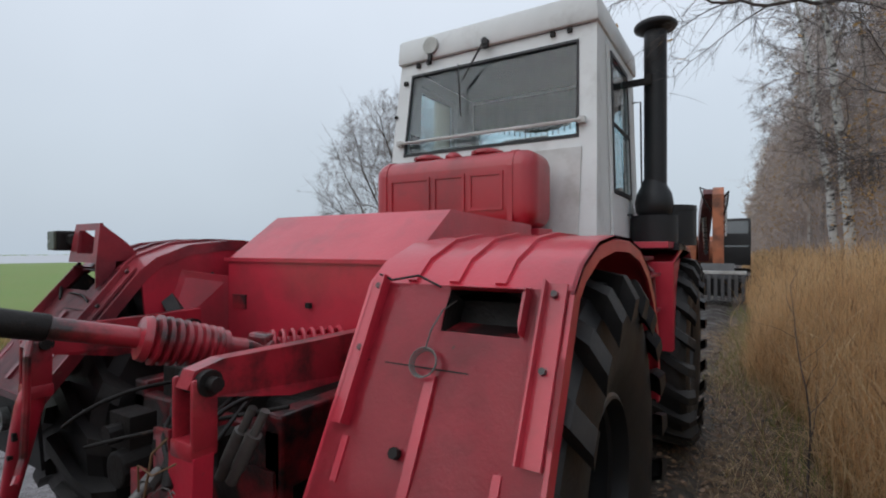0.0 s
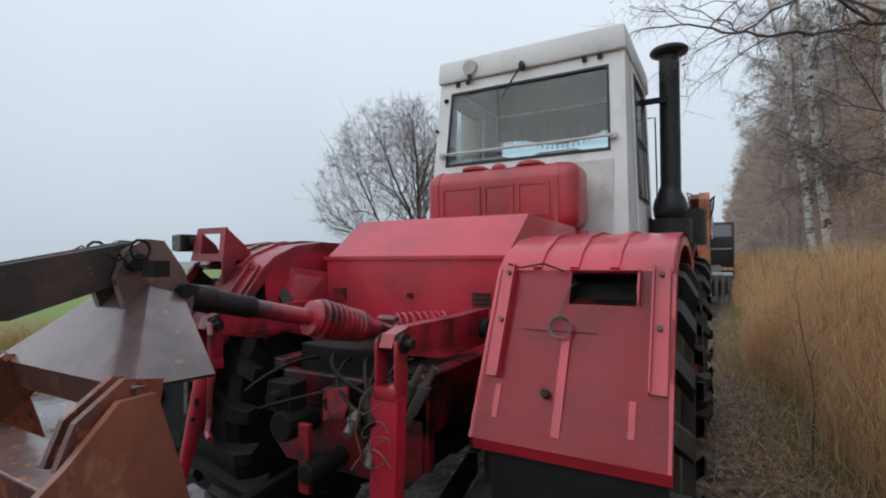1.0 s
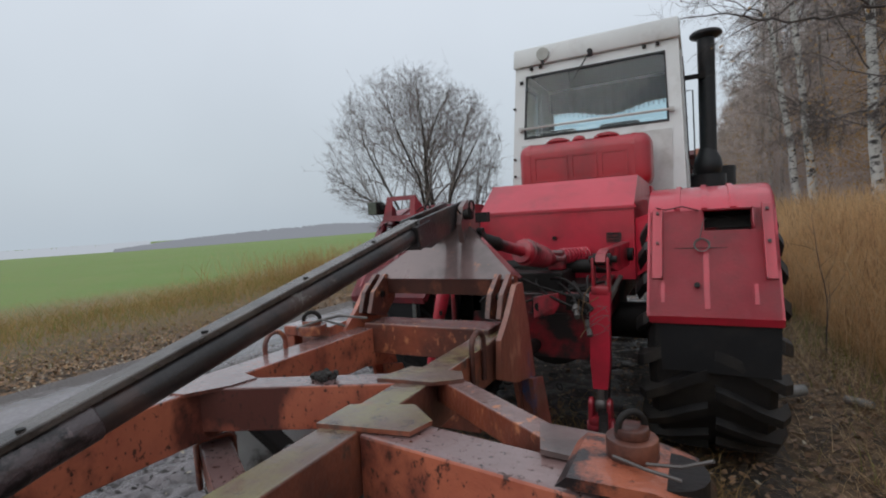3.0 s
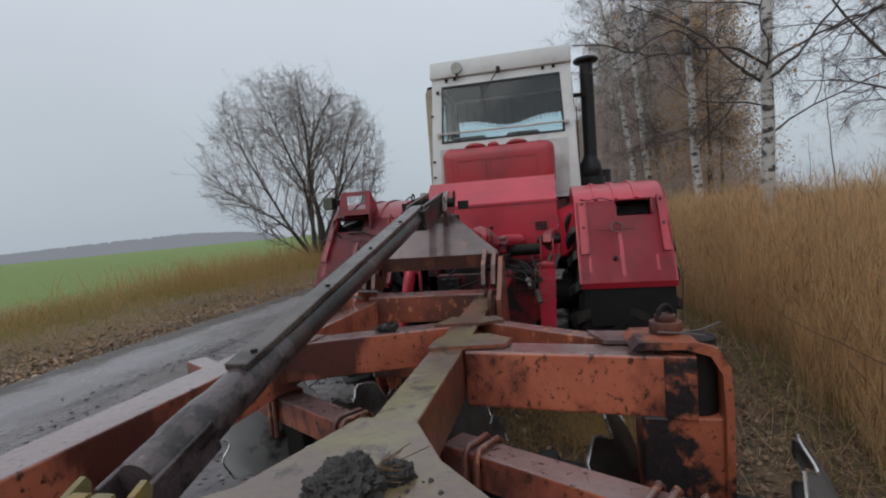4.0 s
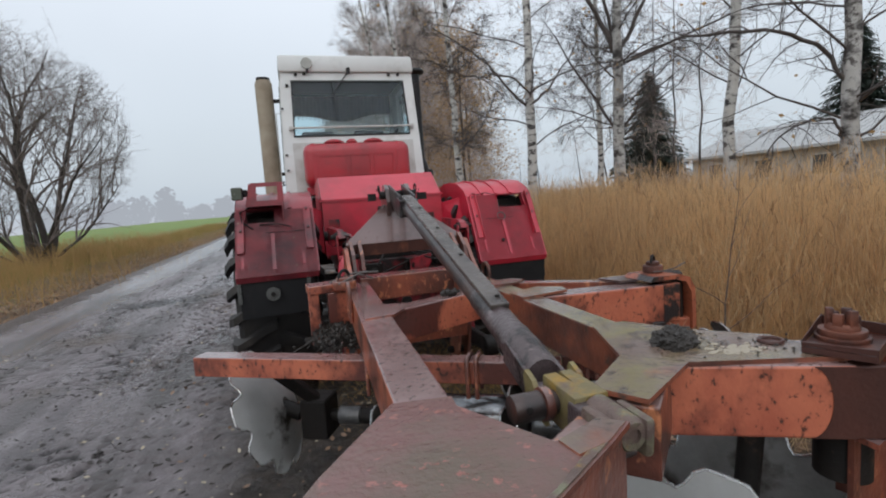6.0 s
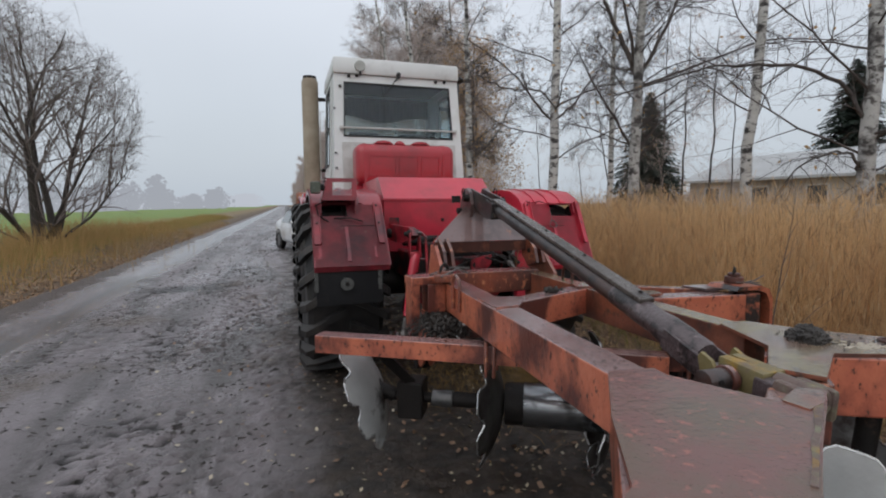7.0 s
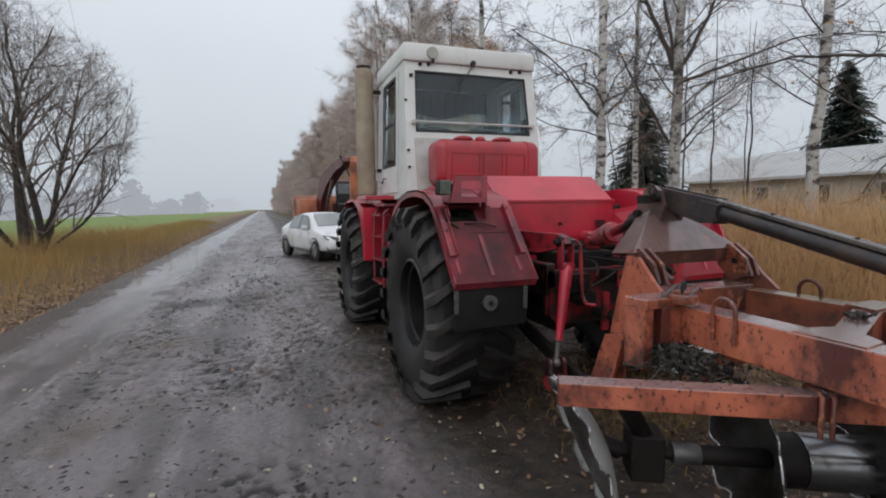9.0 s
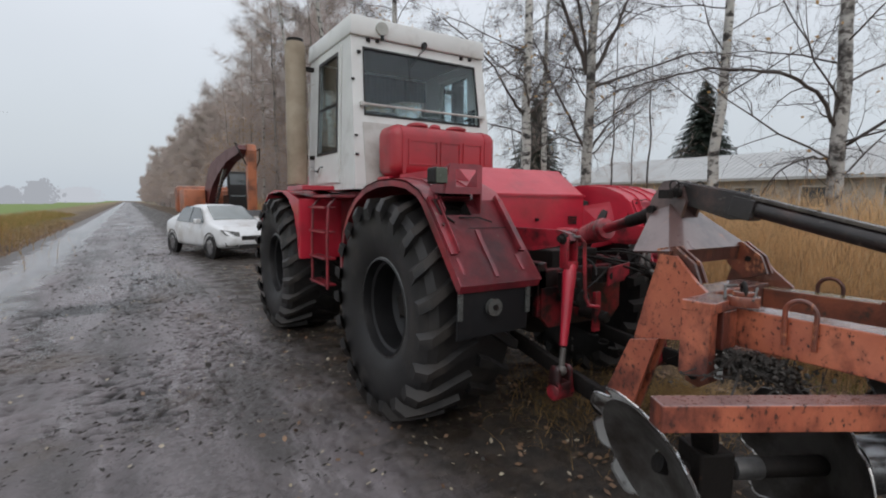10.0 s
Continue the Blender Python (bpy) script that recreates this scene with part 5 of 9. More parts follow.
b = B()
box(b, (0, 2.42, 1.66), (1.5, 1.5, 0.2))
part("cab_base", b, RED_WORN, tractor, soft=0.01)

# ---- three-point linkage ----
for sx in (-1, 1):
    b = B()
    slab(b, [(sx * 0.535, -0.40, 1.47), (sx * 0.535, -0.40, 1.31), (sx * 0.515, -0.80, 1.31), (sx * 0.490, -1.05, 1.365), (sx * 0.488, -1.12, 1.40), (sx * 0.490, -1.10, 1.445), (sx * 0.497, -1.02, 1.465), (sx * 0.52, -0.7, 1.465)], (sx * 0.055, 0, 0))
    arm = part("lift_arm", b, RED_LINK, tractor, "red lift arm with a worn bare top", soft=0.012)
    b = B()
    rod(b, (sx * 0.47, -1.07, 1.41), (sx * 0.57, -1.07, 1.41), 0.036, seg=16)
    rod(b, (sx * 0.445, -1.07, 1.41), (sx * 0.60, -1.07, 1.41), 0.02, seg=10)
    part("pin", b, IRON, arm, smooth=40)
    b = B()
    rod(b, (sx * 0.50, -0.46, 1.385), (sx * 0.62, -0.46, 1.385), 0.045, seg=14)
    part("pin", b, IRON, arm, smooth=40)
    foot = Vector((0.485, -1.10, 0.55)) if sx > 0 else Vector((-0.645, -1.17, 0.55))
    head = Vector((sx * 0.505, -1.09, 1.24))
    down = (foot - head).normalized()
    b = B()
    for dx in (-0.042, 0.042):
        box(b, (sx * 0.512 + dx, -1.08, 1.33), (0.016, 0.075, 0.19))
    box(b, (sx * 0.508, -1.08, 1.235), (0.10, 0.08, 0.05))
    part("rod_fork", b, RED_LINK, tractor, "dark worn fork at the head of the lift rod", soft=0.008, smooth=40)
    if sx > 0:
        b = B()
        slab(b, [(0.448, -1.115, 1.22), (0.562, -1.115, 1.22), (0.548, -1.12, 0.80), (0.530, -1.12, 0.66), (0.450, -1.12, 0.66), (0.440, -1.12, 0.80)], (0, 0.058, 0))
        part("lift_rod", b, RED, tractor, "red flat lift rod", soft=0.008, smooth=40)
    else:
        b = B()
        lathe(b, [(0.0, -0.015), (0.026, -0.015), (0.040, 0.015), (0.045, 0.06), (0.043, 0.14), (0.037, 0.28), (0.030, 0.42), (0.025, 0.535), (0.0, 0.535)], 22, Matrix.Translation(head) @ down.to_track_quat("X", "Z").to_matrix().to_4x4())
        rod_l = part("lift_rod", b, RED, tractor, "red tapered lift rod", smooth=50)
        for d in (0.17, 0.25):
            b = B()
            p = head + down * d + Vector((0.024, -0.034, 0))
            box(b, p, (0.016, 0.016, 0.030 if d < 0.2 else 0.014))
            part("slot", b, IRON, rod_l)
    b = B()
    rod(b, foot - down * 0.16, foot + down * 0.01, 0.020, seg=14)
    bmesh.ops.create_uvsphere(b, u_segments=18, v_segments=12, radius=0.036, matrix=Matrix.Translation(foot - down * 0.015))
    part("lift_screw", b, WIRE_DULL, tractor, "bare end and ball of the lift rod", smooth=40)
    b = B()
    for dx in (-0.052, 0.052):
        p = foot + Vector((dx, 0, 0))
        prism(b, [(p.y - 0.040, p.z + 0.030), (p.y - 0.020, p.z + 0.052), (p.y + 0.020, p.z + 0.052), (p.y + 0.040, p.z + 0.030), (p.y + 0.052, p.z - 0.10), (p.y - 0.052, p.z - 0.10)], "x", p.x - 0.014, p.x + 0.014)
    box(b, foot + Vector((0, 0, -0.085)), (0.132, 0.10, 0.07))
    rod(b, foot + Vector((-0.075, 0, -0.12)), foot + Vector((0.075, 0, -0.12)), 0.055, seg=18)
    part("rod_clevis", b, RED_LINK, tractor, "red clevis at the foot of the lift rod", soft=0.010, smooth=40)
    b = B()
    if sx > 0:
        pipe(b, [(0.46, -1.125, 1.26), (0.43, -1.15, 1.22), (0.41, -1.16, 1.10), (0.43, -1.15, 1.02), (0.40, -1.17, 0.97)], 0.0035, 6)
        pipe(b, [(0.50, -1.125, 1.20), (0.45, -1.16, 1.17), (0.40, -1.17, 1.19), (0.385, -1.16, 1.08)], 0.003, 6)
        part("binding_twine", b, GRASS_DARK, tractor, "frayed twine hanging on the lift rod", split=True)
    else:
        pipe(b, [(sx * 0.56, -1.07, 1.42), (sx * 0.455, -1.12, 1.42), (sx * 0.425, -1.135, 1.38), (sx * 0.42, -1.14, 1.20), (sx * 0.415, -1.15, 1.02), (sx * 0.40, -1.17, 0.965), (sx * 0.34, -1.20, 0.955)], 0.013)
        part("crank_handle", b, RED_LINK, tractor)
    b = B()
    beam(b, (sx * 0.38, -0.15, 0.62), (sx * 0.50, -1.12, 0.48), 0.055, 0.11)
    beam(b, (sx * 0.50, -1.10, 0.48), (sx * 0.56, -1.48, 0.45), 0.05, 0.12)
    rod(b, (sx * 0.505, -1.46, 0.45), (sx * 0.615, -1.46, 0.45), 0.085, seg=18)
    part("lower_link", b, IRON, tractor, soft=0.01, smooth=40)
    b = B()
    for k in range(9):
        t = k / 8
        p = Vector((sx * 0.57, -1.2, 0.42)).lerp(Vector((sx * 0.12, -0.78, 0.60)), t) + Vector((0, 0, -0.08 * math.sin(math.pi * t)))
        ax = Vector((sx * 0.7, -0.7, 0)).normalized()
        o2 = Vector((0, 0, 1)) if k % 2 else Vector((0.7, 0.7, 0))
        pts = [p + ax * 0.036 * math.cos(a) + o2 * 0.02 * math.sin(a) for a in [2 * math.pi * j / 10 for j in range(11)]]
        pipe(b, pts, 0.007, 5)
    part("check_chain", b, IRON, tractor, "slack rusty check chain")
# top link with its damper springs
TL0, TL1 = Vector((-0.14, -1.48, 1.595)), Vector((0.13, -0.50, 1.34))
TLD = (TL1 - TL0).normalized()
def along(d):
    return TL0 + TLD * d
b = B()
rod(b, along(0.0), along(0.14), 0.045, 0.05, 14)
box(b, along(0.02), (0.10, 0.09, 0.09), TLD.to_track_quat("Y", "Z").to_matrix())
rod(b, along(0.14), along(0.30), 0.043, seg=14)
part("link_fork", b, IRON, tractor, "greasy black fork of the top link", soft=0.008, smooth=40)
b = B()
rod(b, along(0.28), along(0.56), 0.036, seg=16)
sleeve = [(0.036, 0.545), (0.075, 0.55), (0.082, 0.575)]
for k in range(8):
    sleeve += [(0.066, 0.588 + 0.03 * k), (0.089 - 0.002 * k, 0.595 + 0.03 * k), (0.089 - 0.002 * k, 0.607 + 0.03 * k), (0.066, 0.614 + 0.03 * k)]
sleeve += [(0.066, 0.845), (0.04, 0.85)]
lathe(b, sleeve, 24, Matrix.Translation(TL0) @ TLD.to_track_quat("X", "Z").to_matrix().to_4x4())
rod(b, along(0.84), along(0.92), 0.045, seg=14)
part("top_link", b, RED_LINK, tractor, "red top link with a ribbed damper sleeve", smooth=40)
b = B()
pts = []
q = TLD.to_track_quat("X", "Z").to_matrix()
for k in range(97):
    a = 2 * math.pi * k / 12
    pts.append(Vector((0.14, -0.53, 1.385)) + Vector((0.13, 0.30, -0.01)) * k / 96 + Vector((0.95, -0.31, 0)) * 0.048 * math.cos(a) + Vector((0, 0, 0.048 * math.sin(a))))
pipe(b, pts, 0.010, 6)
rod(b, (0.13, -0.56, 1.385), (0.29, -0.18, 1.372), 0.026, seg=12)
part("damper_spring", b, RED, tractor, smooth=50)
b = B()
box(b, (0.12, -0.55, 1.36), (0.12, 0.06, 0.14))
rod(b, (0.05, -0.56, 1.37), (0.19, -0.54, 1.37), 0.04, seg=14)
part("link_lug", b, RED_LINK, tractor, soft=0.015)
# hydraulic hoses and couplings
rs = random.Random(5)
for k in range(8):
    x0 = 0.12 + 0.05 * k * (1 if k % 2 else -1)
    p = Vector((x0, -0.72, 1.22 + 0.05 * rs.random()))
    e = Vector((0.30 + 0.14 * rs.random() if k < 6 else -0.25, -0.98 - 0.12 * rs.random(), 1.02 + 0.18 * rs.random()))
    mid_p = (p + e) / 2 + Vector((0.1 * rs.uniform(-1, 1), -0.10, 0.10 * rs.random()))
    b = B()
    curve_pts = [p.lerp(mid_p, t).lerp(mid_p.lerp(e, t), t) for t in [i / 10 for i in range(11)]]
    pipe(b, curve_pts, 0.008, 7)
    hose = part("hose", b, IRON, tractor, smooth=60)
    if k < 6:
        d = (curve_pts[-1] - curve_pts[-2]).normalized()
        b = B()
        rod(b, e, e + d * 0.10, 0.019, 0.016, 10)
        rod(b, e + d * 0.02, e + d * 0.05, 0.025, seg=8)
        part("coupling", b, WIRE_DULL if k % 2 else IRON, hose, smooth=40)
b = B()
for k in range(3):
    c = Vector((0.49 + 0.02 * rs.random(), -1.14, 1.12 - 0.05 * k))
    pipe(b, [c + Vector((0.05 * math.cos(a) * (1 + 0.3 * rs.random()), -0.02, 0.035 * math.sin(a * 1.3 + k))) for a in [0.5 * i for i in range(14)]], 0.0018, 5)
part("binding_wire", b, WIRE_DULL, tractor)
b = B()
for x0, z0, s in ((-0.25, 1.07, 0.15), (0.10, 1.10, 0.12), (0.31, 1.12, 0.10)):
    box(b, (x0, -0.86, z0), (s, 0.10, s * 0.9))
    rod(b, (x0, -0.9, z0), (x0, -0.96, z0), s * 0.25, seg=12)
part("valve_block", b, IRON, tractor, soft=0.015, split=True)
b = B()
slab(b, [(0.06, -0.95, 1.16), (0.24, -1.0, 1.20), (0.24, -1.0, 1.12), (0.20, -0.98, 1.06), (0.06, -0.95, 1.02)], (0, 0.015, 0))
box(b, (-0.05, -0.94, 0.84), (0.06, 0.03, 0.30))
part("latch_plate", b, RED_LINK, tractor, soft=0.003)
# two hose couplings tied up beside the lift arm, and the pin that hangs below
for dx in (0.0, 0.055):
    b = B()
    p, e = Vector((0.545 + dx, -0.92, 1.30)), Vector((0.445 + dx, -0.95, 1.10 + 0.02 * dx))
    d = (e - p).normalized()
    rod(b, p, p + d * 0.08, 0.014, seg=10)
    rod(b, p + d * 0.08, p + d * 0.20, 0.024, 0.022, 12)
    rod(b, p + d * 0.20, p + d * 0.25, 0.017, seg=12)
    part("hose_coupling", b, WIRE_DULL, tractor, "dull steel hose coupling", smooth=40)

# ---- disc harrow behind the tractor ----
harrow = root("disc_harrow", (0, -3, 0), "rusty orange disc harrow with notched discs, hitched to the tractor", "harrow")
TOP = 1.165


def hpart(name, bm, material, parent=None, label="", **kw):
    ob = part(name, bm, material, parent or harrow, label, **kw)
    if parent is None:
        for o in ob if isinstance(ob, list) else [ob]:
            at_root(o, harrow)
    return ob


def plan_plate(bm, pts, z, th):
    slab(bm, [(x, y, z) for x, y in pts], (0, 0, -th))


# longitudinal beams
b = B()
beam(b, (-0.52, -1.98, TOP - 0.09), (-0.60, -4.04, TOP - 0.09), 0.14, 0.18)
hpart("main_beam", b, ORANGE, None, "rusty orange box beam with a wet top", soft=0.006)
b = B()
beam(b, (0.175, -1.90, TOP - 0.085), (0.185, -3.72, TOP - 0.085), 0.115, 0.17)
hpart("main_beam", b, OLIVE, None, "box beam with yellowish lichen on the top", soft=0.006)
b = B()
beam(b, (-0.54, -2.90, TOP - 0.075), (0.16, -2.60, TOP - 0.075), 0.11, 0.15)
hpart("cross_beam", b, ORANGE, None, soft=0.006)
b = B()
beam(b, (-0.50, -1.91, 1.115), (0.18, -1.91, 1.115), 0.17, 0.15)
hpart("head_beam", b, ORANGE_DARK, None, "wet brown cross beam", soft=0.006)
b = B()
beam(b, (-0.46, -2.02, 0.80), (0.16, -2.02, 0.80), 0.15, 0.09)
hpart("lower_beam", b, ORANGE_DARK, None, soft=0.006)
# node plates
b = B()
plan_plate(b, [(-0.605, -2.76), (-0.49, -2.76), (-0.38, -2.79), (-0.40, -2.885), (-0.48, -3.0), (-0.61, -3.02)], TOP + 0.005, 0.012)
hpart("gusset", b, ORANGE, None, soft=0.002)
b = B()
plan_plate(b, [(0.10, -2.53), (0.30, -2.53), (0.34, -2.60), (0.26, -2.66), (0.06, -2.68)], TOP + 0.012, 0.012)
plan_plate(b, [(0.12, -2.90), (0.30, -2.84), (0.40, -2.92), (0.38, -3.00), (0.12, -3.04)], TOP + 0.012, 0.012)
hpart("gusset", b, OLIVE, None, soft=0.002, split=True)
# front arm to the outer bracket
b = B()
beam(b, (0.25, -2.96, TOP - 0.10), (0.90, -3.0424, TOP - 0.10), 0.13, 0.19)
hpart("side_arm", b, ORANGE, None, "heavily rusted orange arm", soft=0.008)
b = B()
beam(b, (0.24, -2.55, TOP - 0.04), (0.82, -2.95, TOP - 0.04), 0.07, 0.08)
hpart("brace", b, ORANGE_DARK, None, soft=0.004)
b = B()
plan_plate(b, [(0.66, -2.84), (0.86, -2.86), (0.90, -3.0), (0.70, -2.98)], TOP + 0.014, 0.012)
hpart("gusset", b, PLUM, None, split=True)


def ring_bolt(x, y, z, s=1.0, paint=ORANGE_DARK):
    b = B()
    rod(b, (x, y, z - 0.03), (x, y, z + 0.015), 0.075 * s, seg=20)
    rod(b, (x, y, z + 0.015), (x, y, z + 0.035), 0.05 * s, seg=16)
    disc = hpart("pivot_cap", b, paint, None, soft=0.004, smooth=40)
    b = B()
    pipe(b, ring_pts((x, y, z + 0.035), 0.042 * s, (0.8, 0.6, 0), (0, 0, 1), 14, -0.4, math.pi + 0.4), 0.011 * s, 8)
    hpart("ring", b, IRON, disc, smooth=60)


def c_bracket(cx, cy, sx, z_low, paint):
    """A folded plate that hangs the gang from the end of an arm."""
    b = B()
    line = [(cx - sx * 0.13, 1.205), (cx + sx * 0.02, 1.205), (cx + sx * 0.085, 1.185), (cx + sx * 0.115, 1.13), (cx + sx * 0.12, 1.0), (cx + sx * 0.115, z_low)]
    pts = line + [(x - sx * 0.022, z - 0.022) for x, z in line[::-1]]
    prism(b, pts, "y", cy - 0.10, cy + 0.10)
    o = hpart("gang_bracket", b, paint, None, "folded bracket plate, rusted through in places", soft=0.004, smooth=40)
    b = B()
    box(b, (cx - sx * 0.015, cy - 0.005, (z_low + 0.976) / 2), (0.225, 0.16, 0.976 - z_low))
    hpart("bracket_box", b, SCORCHED, None, "box of the bracket, scorched black in patches", soft=0.008)
    b = B()
    rod(b, (cx + sx * 0.03, cy, 0.97), (cx + sx * 0.03, cy, 1.20), 0.075, seg=18)
    hpart("pivot_pin", b, IRON, None, smooth=40)


c_bracket(0.92, -3.02, 1, 0.60, SCORCHED)
b = B()
beam(b, (0.865, -3.038, TOP - 0.10), (0.955, -3.0495, TOP - 0.10), 0.136, 0.196)
hpart("scorched_end", b, SCORCHED, None, "burnt black end of the arm", soft=0.006)
ring_bolt(0.89, -2.99, 1.228, 0.66, RUST_DARK)
b = B()
pipe(b, [(0.92, -3.04, 1.215), (0.98, -3.05, 1.225), (1.03, -3.06, 1.25)], 0.0035, 6)
pipe(b, [(0.86, -3.03, 1.215), (0.92, -3.07, 1.22), (0.98, -3.08, 1.215)], 0.0035, 6)
hpart("wire", b, WIRE_DULL, split=True)
# left front hanger
b = B()
beam(b, (-0.80, -2.14, 0.86), (-0.80, -2.14, 1.21), 0.06, 0.14, (0, 1, 0))
beam(b, (-0.83, -2.15, 1.185), (-0.56, -2.12, 1.185), 0.15, 0.05)
beam(b, (-0.66, -2.14, 0.98), (-0.66, -2.14, 1.16), 0.12, 0.14, (0, 1, 0))
hpart("hanger", b, ORANGE, None, "orange folded hanger", soft=0.006)
ring_bolt(-0.62, -2.24, 1.215, 0.9)
b = B()
pipe(b, [(-0.70, -2.2, 1.22), (-0.55, -2.12, 1.25), (-0.40, -2.1, 1.24)], 0.007, 6)
pipe(b, [(-0.66, -2.3, 1.22), (-0.54, -2.26, 1.26), (-0.45, -2.2, 1.22)], 0.006, 6)
hpart("wire", b, WIRE_DULL, split=True)
# handle loops on the beams
for x0, y0 in ((-0.622, -2.47), (0.246, -2.27)):
    b = B()
    pts = [Vector((x0, y0 - 0.055, TOP - 0.12))] + ring_pts((x0, y0, TOP + 0.022), 0.058, (0, -1, 0), (0, 0, 1), 12, 0, math.pi) + [Vector((x0, y0 + 0.055, TOP - 0.12))]
    pipe(b, pts, 0.0105, 8)
    hpart("lifting_loop", b, ORANGE_DARK if x0 < 0 else RUST_DARK, None, smooth=60)

# headstock side plates, lugs and legs
for sx, xp, paint in ((-1, -0.560, ORANGE), (1, 0.262, BURNT)):
    b = B()
    prism(b, [(-1.78, 1.375), (-1.87, 1.375), (-1.985, 1.255), (-2.09, 1.17), (-2.11, 1.01), (-1.93, 0.94), (-1.645, 0.885), (-1.712, 1.15)], "x", xp - 0.012, xp + 0.012)
    plate = hpart("side_plate", b, paint, None, "burnt and blue-flecked steel side plate", soft=0.003)
    b = B()
    leg_line = [(-1.645, 0.885), (-1.815, 0.925), (-1.67, 0.47), (-1.59, 0.415), (-1.50, 0.44), (-1.49, 0.53)]
    prism(b, leg_line, "x", xp - 0.05, xp - 0.028)
    prism(b, leg_line, "x", xp + 0.028, xp + 0.05)
    box(b, (xp, -1.72, 0.80), (0.08, 0.03, 0.2))
    leg = hpart("hitch_leg", b, paint, None, "forked leg with a pin hole", soft=0.004)
    b = B()
    rod(b, (xp - 0.09, -1.57, 0.50), (xp + 0.09, -1.57, 0.50), 0.028, seg=14)
    hpart("hitch_pin", b, IRON, leg, smooth=40)
    for k in range(2):
        xl = xp + (0.035 + 0.055 * k) * -sx
        b = B()
        prism(b, [(-1.74, 1.40), (-1.84, 1.42), (-1.95, 1.34), (-1.99, 1.24), (-1.86, 1.20), (-1.76, 1.28)], "x", xl - 0.011, xl + 0.011)
        lug = hpart("lug", b, ORANGE_DARK, None, "thick drilled lug", soft=0.006, split=True)
    b = B()
    rod(b, (xp + 0.02 * -sx, -1.88, 1.32), (xp + 0.11 * -sx, -1.88, 1.32), 0.017, seg=14)
    hpart("lug_pin", b, IRON, None, smooth=40)
b = B()
slab(b, [(-0.464, -2.09, 0.755), (-0.464, -1.95, 0.758), (-0.464, -1.95, 0.845), (-0.464, -2.09, 0.842)], (-0.006, 0, 0))
hpart("tin_patch", b, STEEL)
b = B()
slab(b, [(-0.47, -2.10, 0.852), (-0.21, -2.10, 0.852), (-0.21, -1.945, 0.852), (-0.47, -1.945, 0.852)], (0, 0, -0.006))
hpart("tin_sheet", b, STEEL, None, "pale speckled sheet lying on the lower beam", soft=0.001)
# peaked hood plate and mast
b = B()
slab(b, [(-0.555, -1.83, 1.395), (0.245, -1.83, 1.395), (-0.055, -1.62, 1.635), (-0.245, -1.62, 1.635)], (0, 0.010, 0.010))
slab(b, [(-0.555, -1.83, 1.395), (-0.245, -1.62, 1.635), (-0.245, -1.50, 1.60), (-0.50, -1.56, 1.37)], (0.008, 0.0, -0.010))
slab(b, [(0.245, -1.83, 1.395), (-0.055, -1.62, 1.635), (-0.055, -1.50, 1.60), (0.20, -1.56, 1.37)], (-0.008, 0.0, -0.010))
hpart("hood_plate", b, PLUM, None, "peaked sheet steel hood, wet and rust-purple", split=True)
b = B()
slab(b, [(-0.555, -1.828, 1.392), (0.245, -1.828, 1.392), (0.235, -1.818, 1.315), (-0.545, -1.818, 1.315)], (0, 0.012, 0))
hpart("hood_flange", b, RUST_DARK, None, "dark rusted flange under the hood", soft=0.002)
for xm in (-0.225, -0.075):
    b = B()
    prism(b, [(-1.68, 1.56), (-1.71, 1.66), (-1.68, 1.75), (-1.62, 1.785), (-1.56, 1.78), (-1.49, 1.68), (-1.455, 1.58), (-1.47, 1.50)], "x", xm - 0.014, xm + 0.014)
    hpart("mast_plate", b, PLUM, None, soft=0.005)
b = B()
rod(b, (-0.27, -1.50, 1.61), (-0.03, -1.50, 1.61), 0.025, seg=12)
rod(b, (-0.28, -1.66, 1.71), (-0.02, -1.66, 1.71), 0.028, seg=12)
for x0 in (-0.28, -0.02):
    pipe(b, ring_pts((x0, -1.66, 1.75), 0.03, (0, 1, 0), (0, 0, 1), 10), 0.005, 5)
for k in range(6):
    pipe(b, [(-0.28 + 0.05 * k, -1.66, 1.74), (-0.29 + 0.055 * k, -1.70, 1.765 - 0.012 * k), (-0.31 + 0.06 * k, -1.73, 1.74)], 0.0035, 5)
box(b, (-0.33, -1.64, 1.70), (0.05, 0.06, 0.05))
box(b, (0.03, -1.64, 1.69), (0.06, 0.05, 0.05))
hpart("mast_pin", b, IRON, None, smooth=40)
# long strut from the mast to the pivot
S0, S1 = Vector((-0.15, -1.66, 1.723)), Vector((-0.235, -3.94, 1.14))
SD = (S1 - S0).normalized()
b = B()
rod(b, S0 + SD * 0.28, S0 + SD * 1.80, 0.045, seg=20)
strut = hpart("strut", b, TUBE, None, "long dark wet strut tube", smooth=40)
b = B()
lathe(b, [(0.044, 1.79), (0.049, 1.795), (0.0485, 1.90), (0.051, 1.97), (0.050, 2.06), (0.055, 2.10), (0.0555, 2.20), (0.052, 2.205), (0.051, 2.29), (0.045, 2.30), (0.0, 2.30)], 26, Matrix.Translation(S0) @ SD.to_track_quat("X", "Z").to_matrix().to_4x4())
hpart("strut_sleeve", b, FLAKED, strut, "violet-grey flaking sleeve at the strut's end", smooth=40)
b = B()
beam(b, S0 + SD * 0.36 + Vector((0, 0, 0.054)), S0 + SD * 1.99 + Vector((0, 0, 0.054)), 0.068, 0.020)
hpart("strut_bar", b, STRIP, strut, "weathered flat bar along the strut", soft=0.004)
b = B()
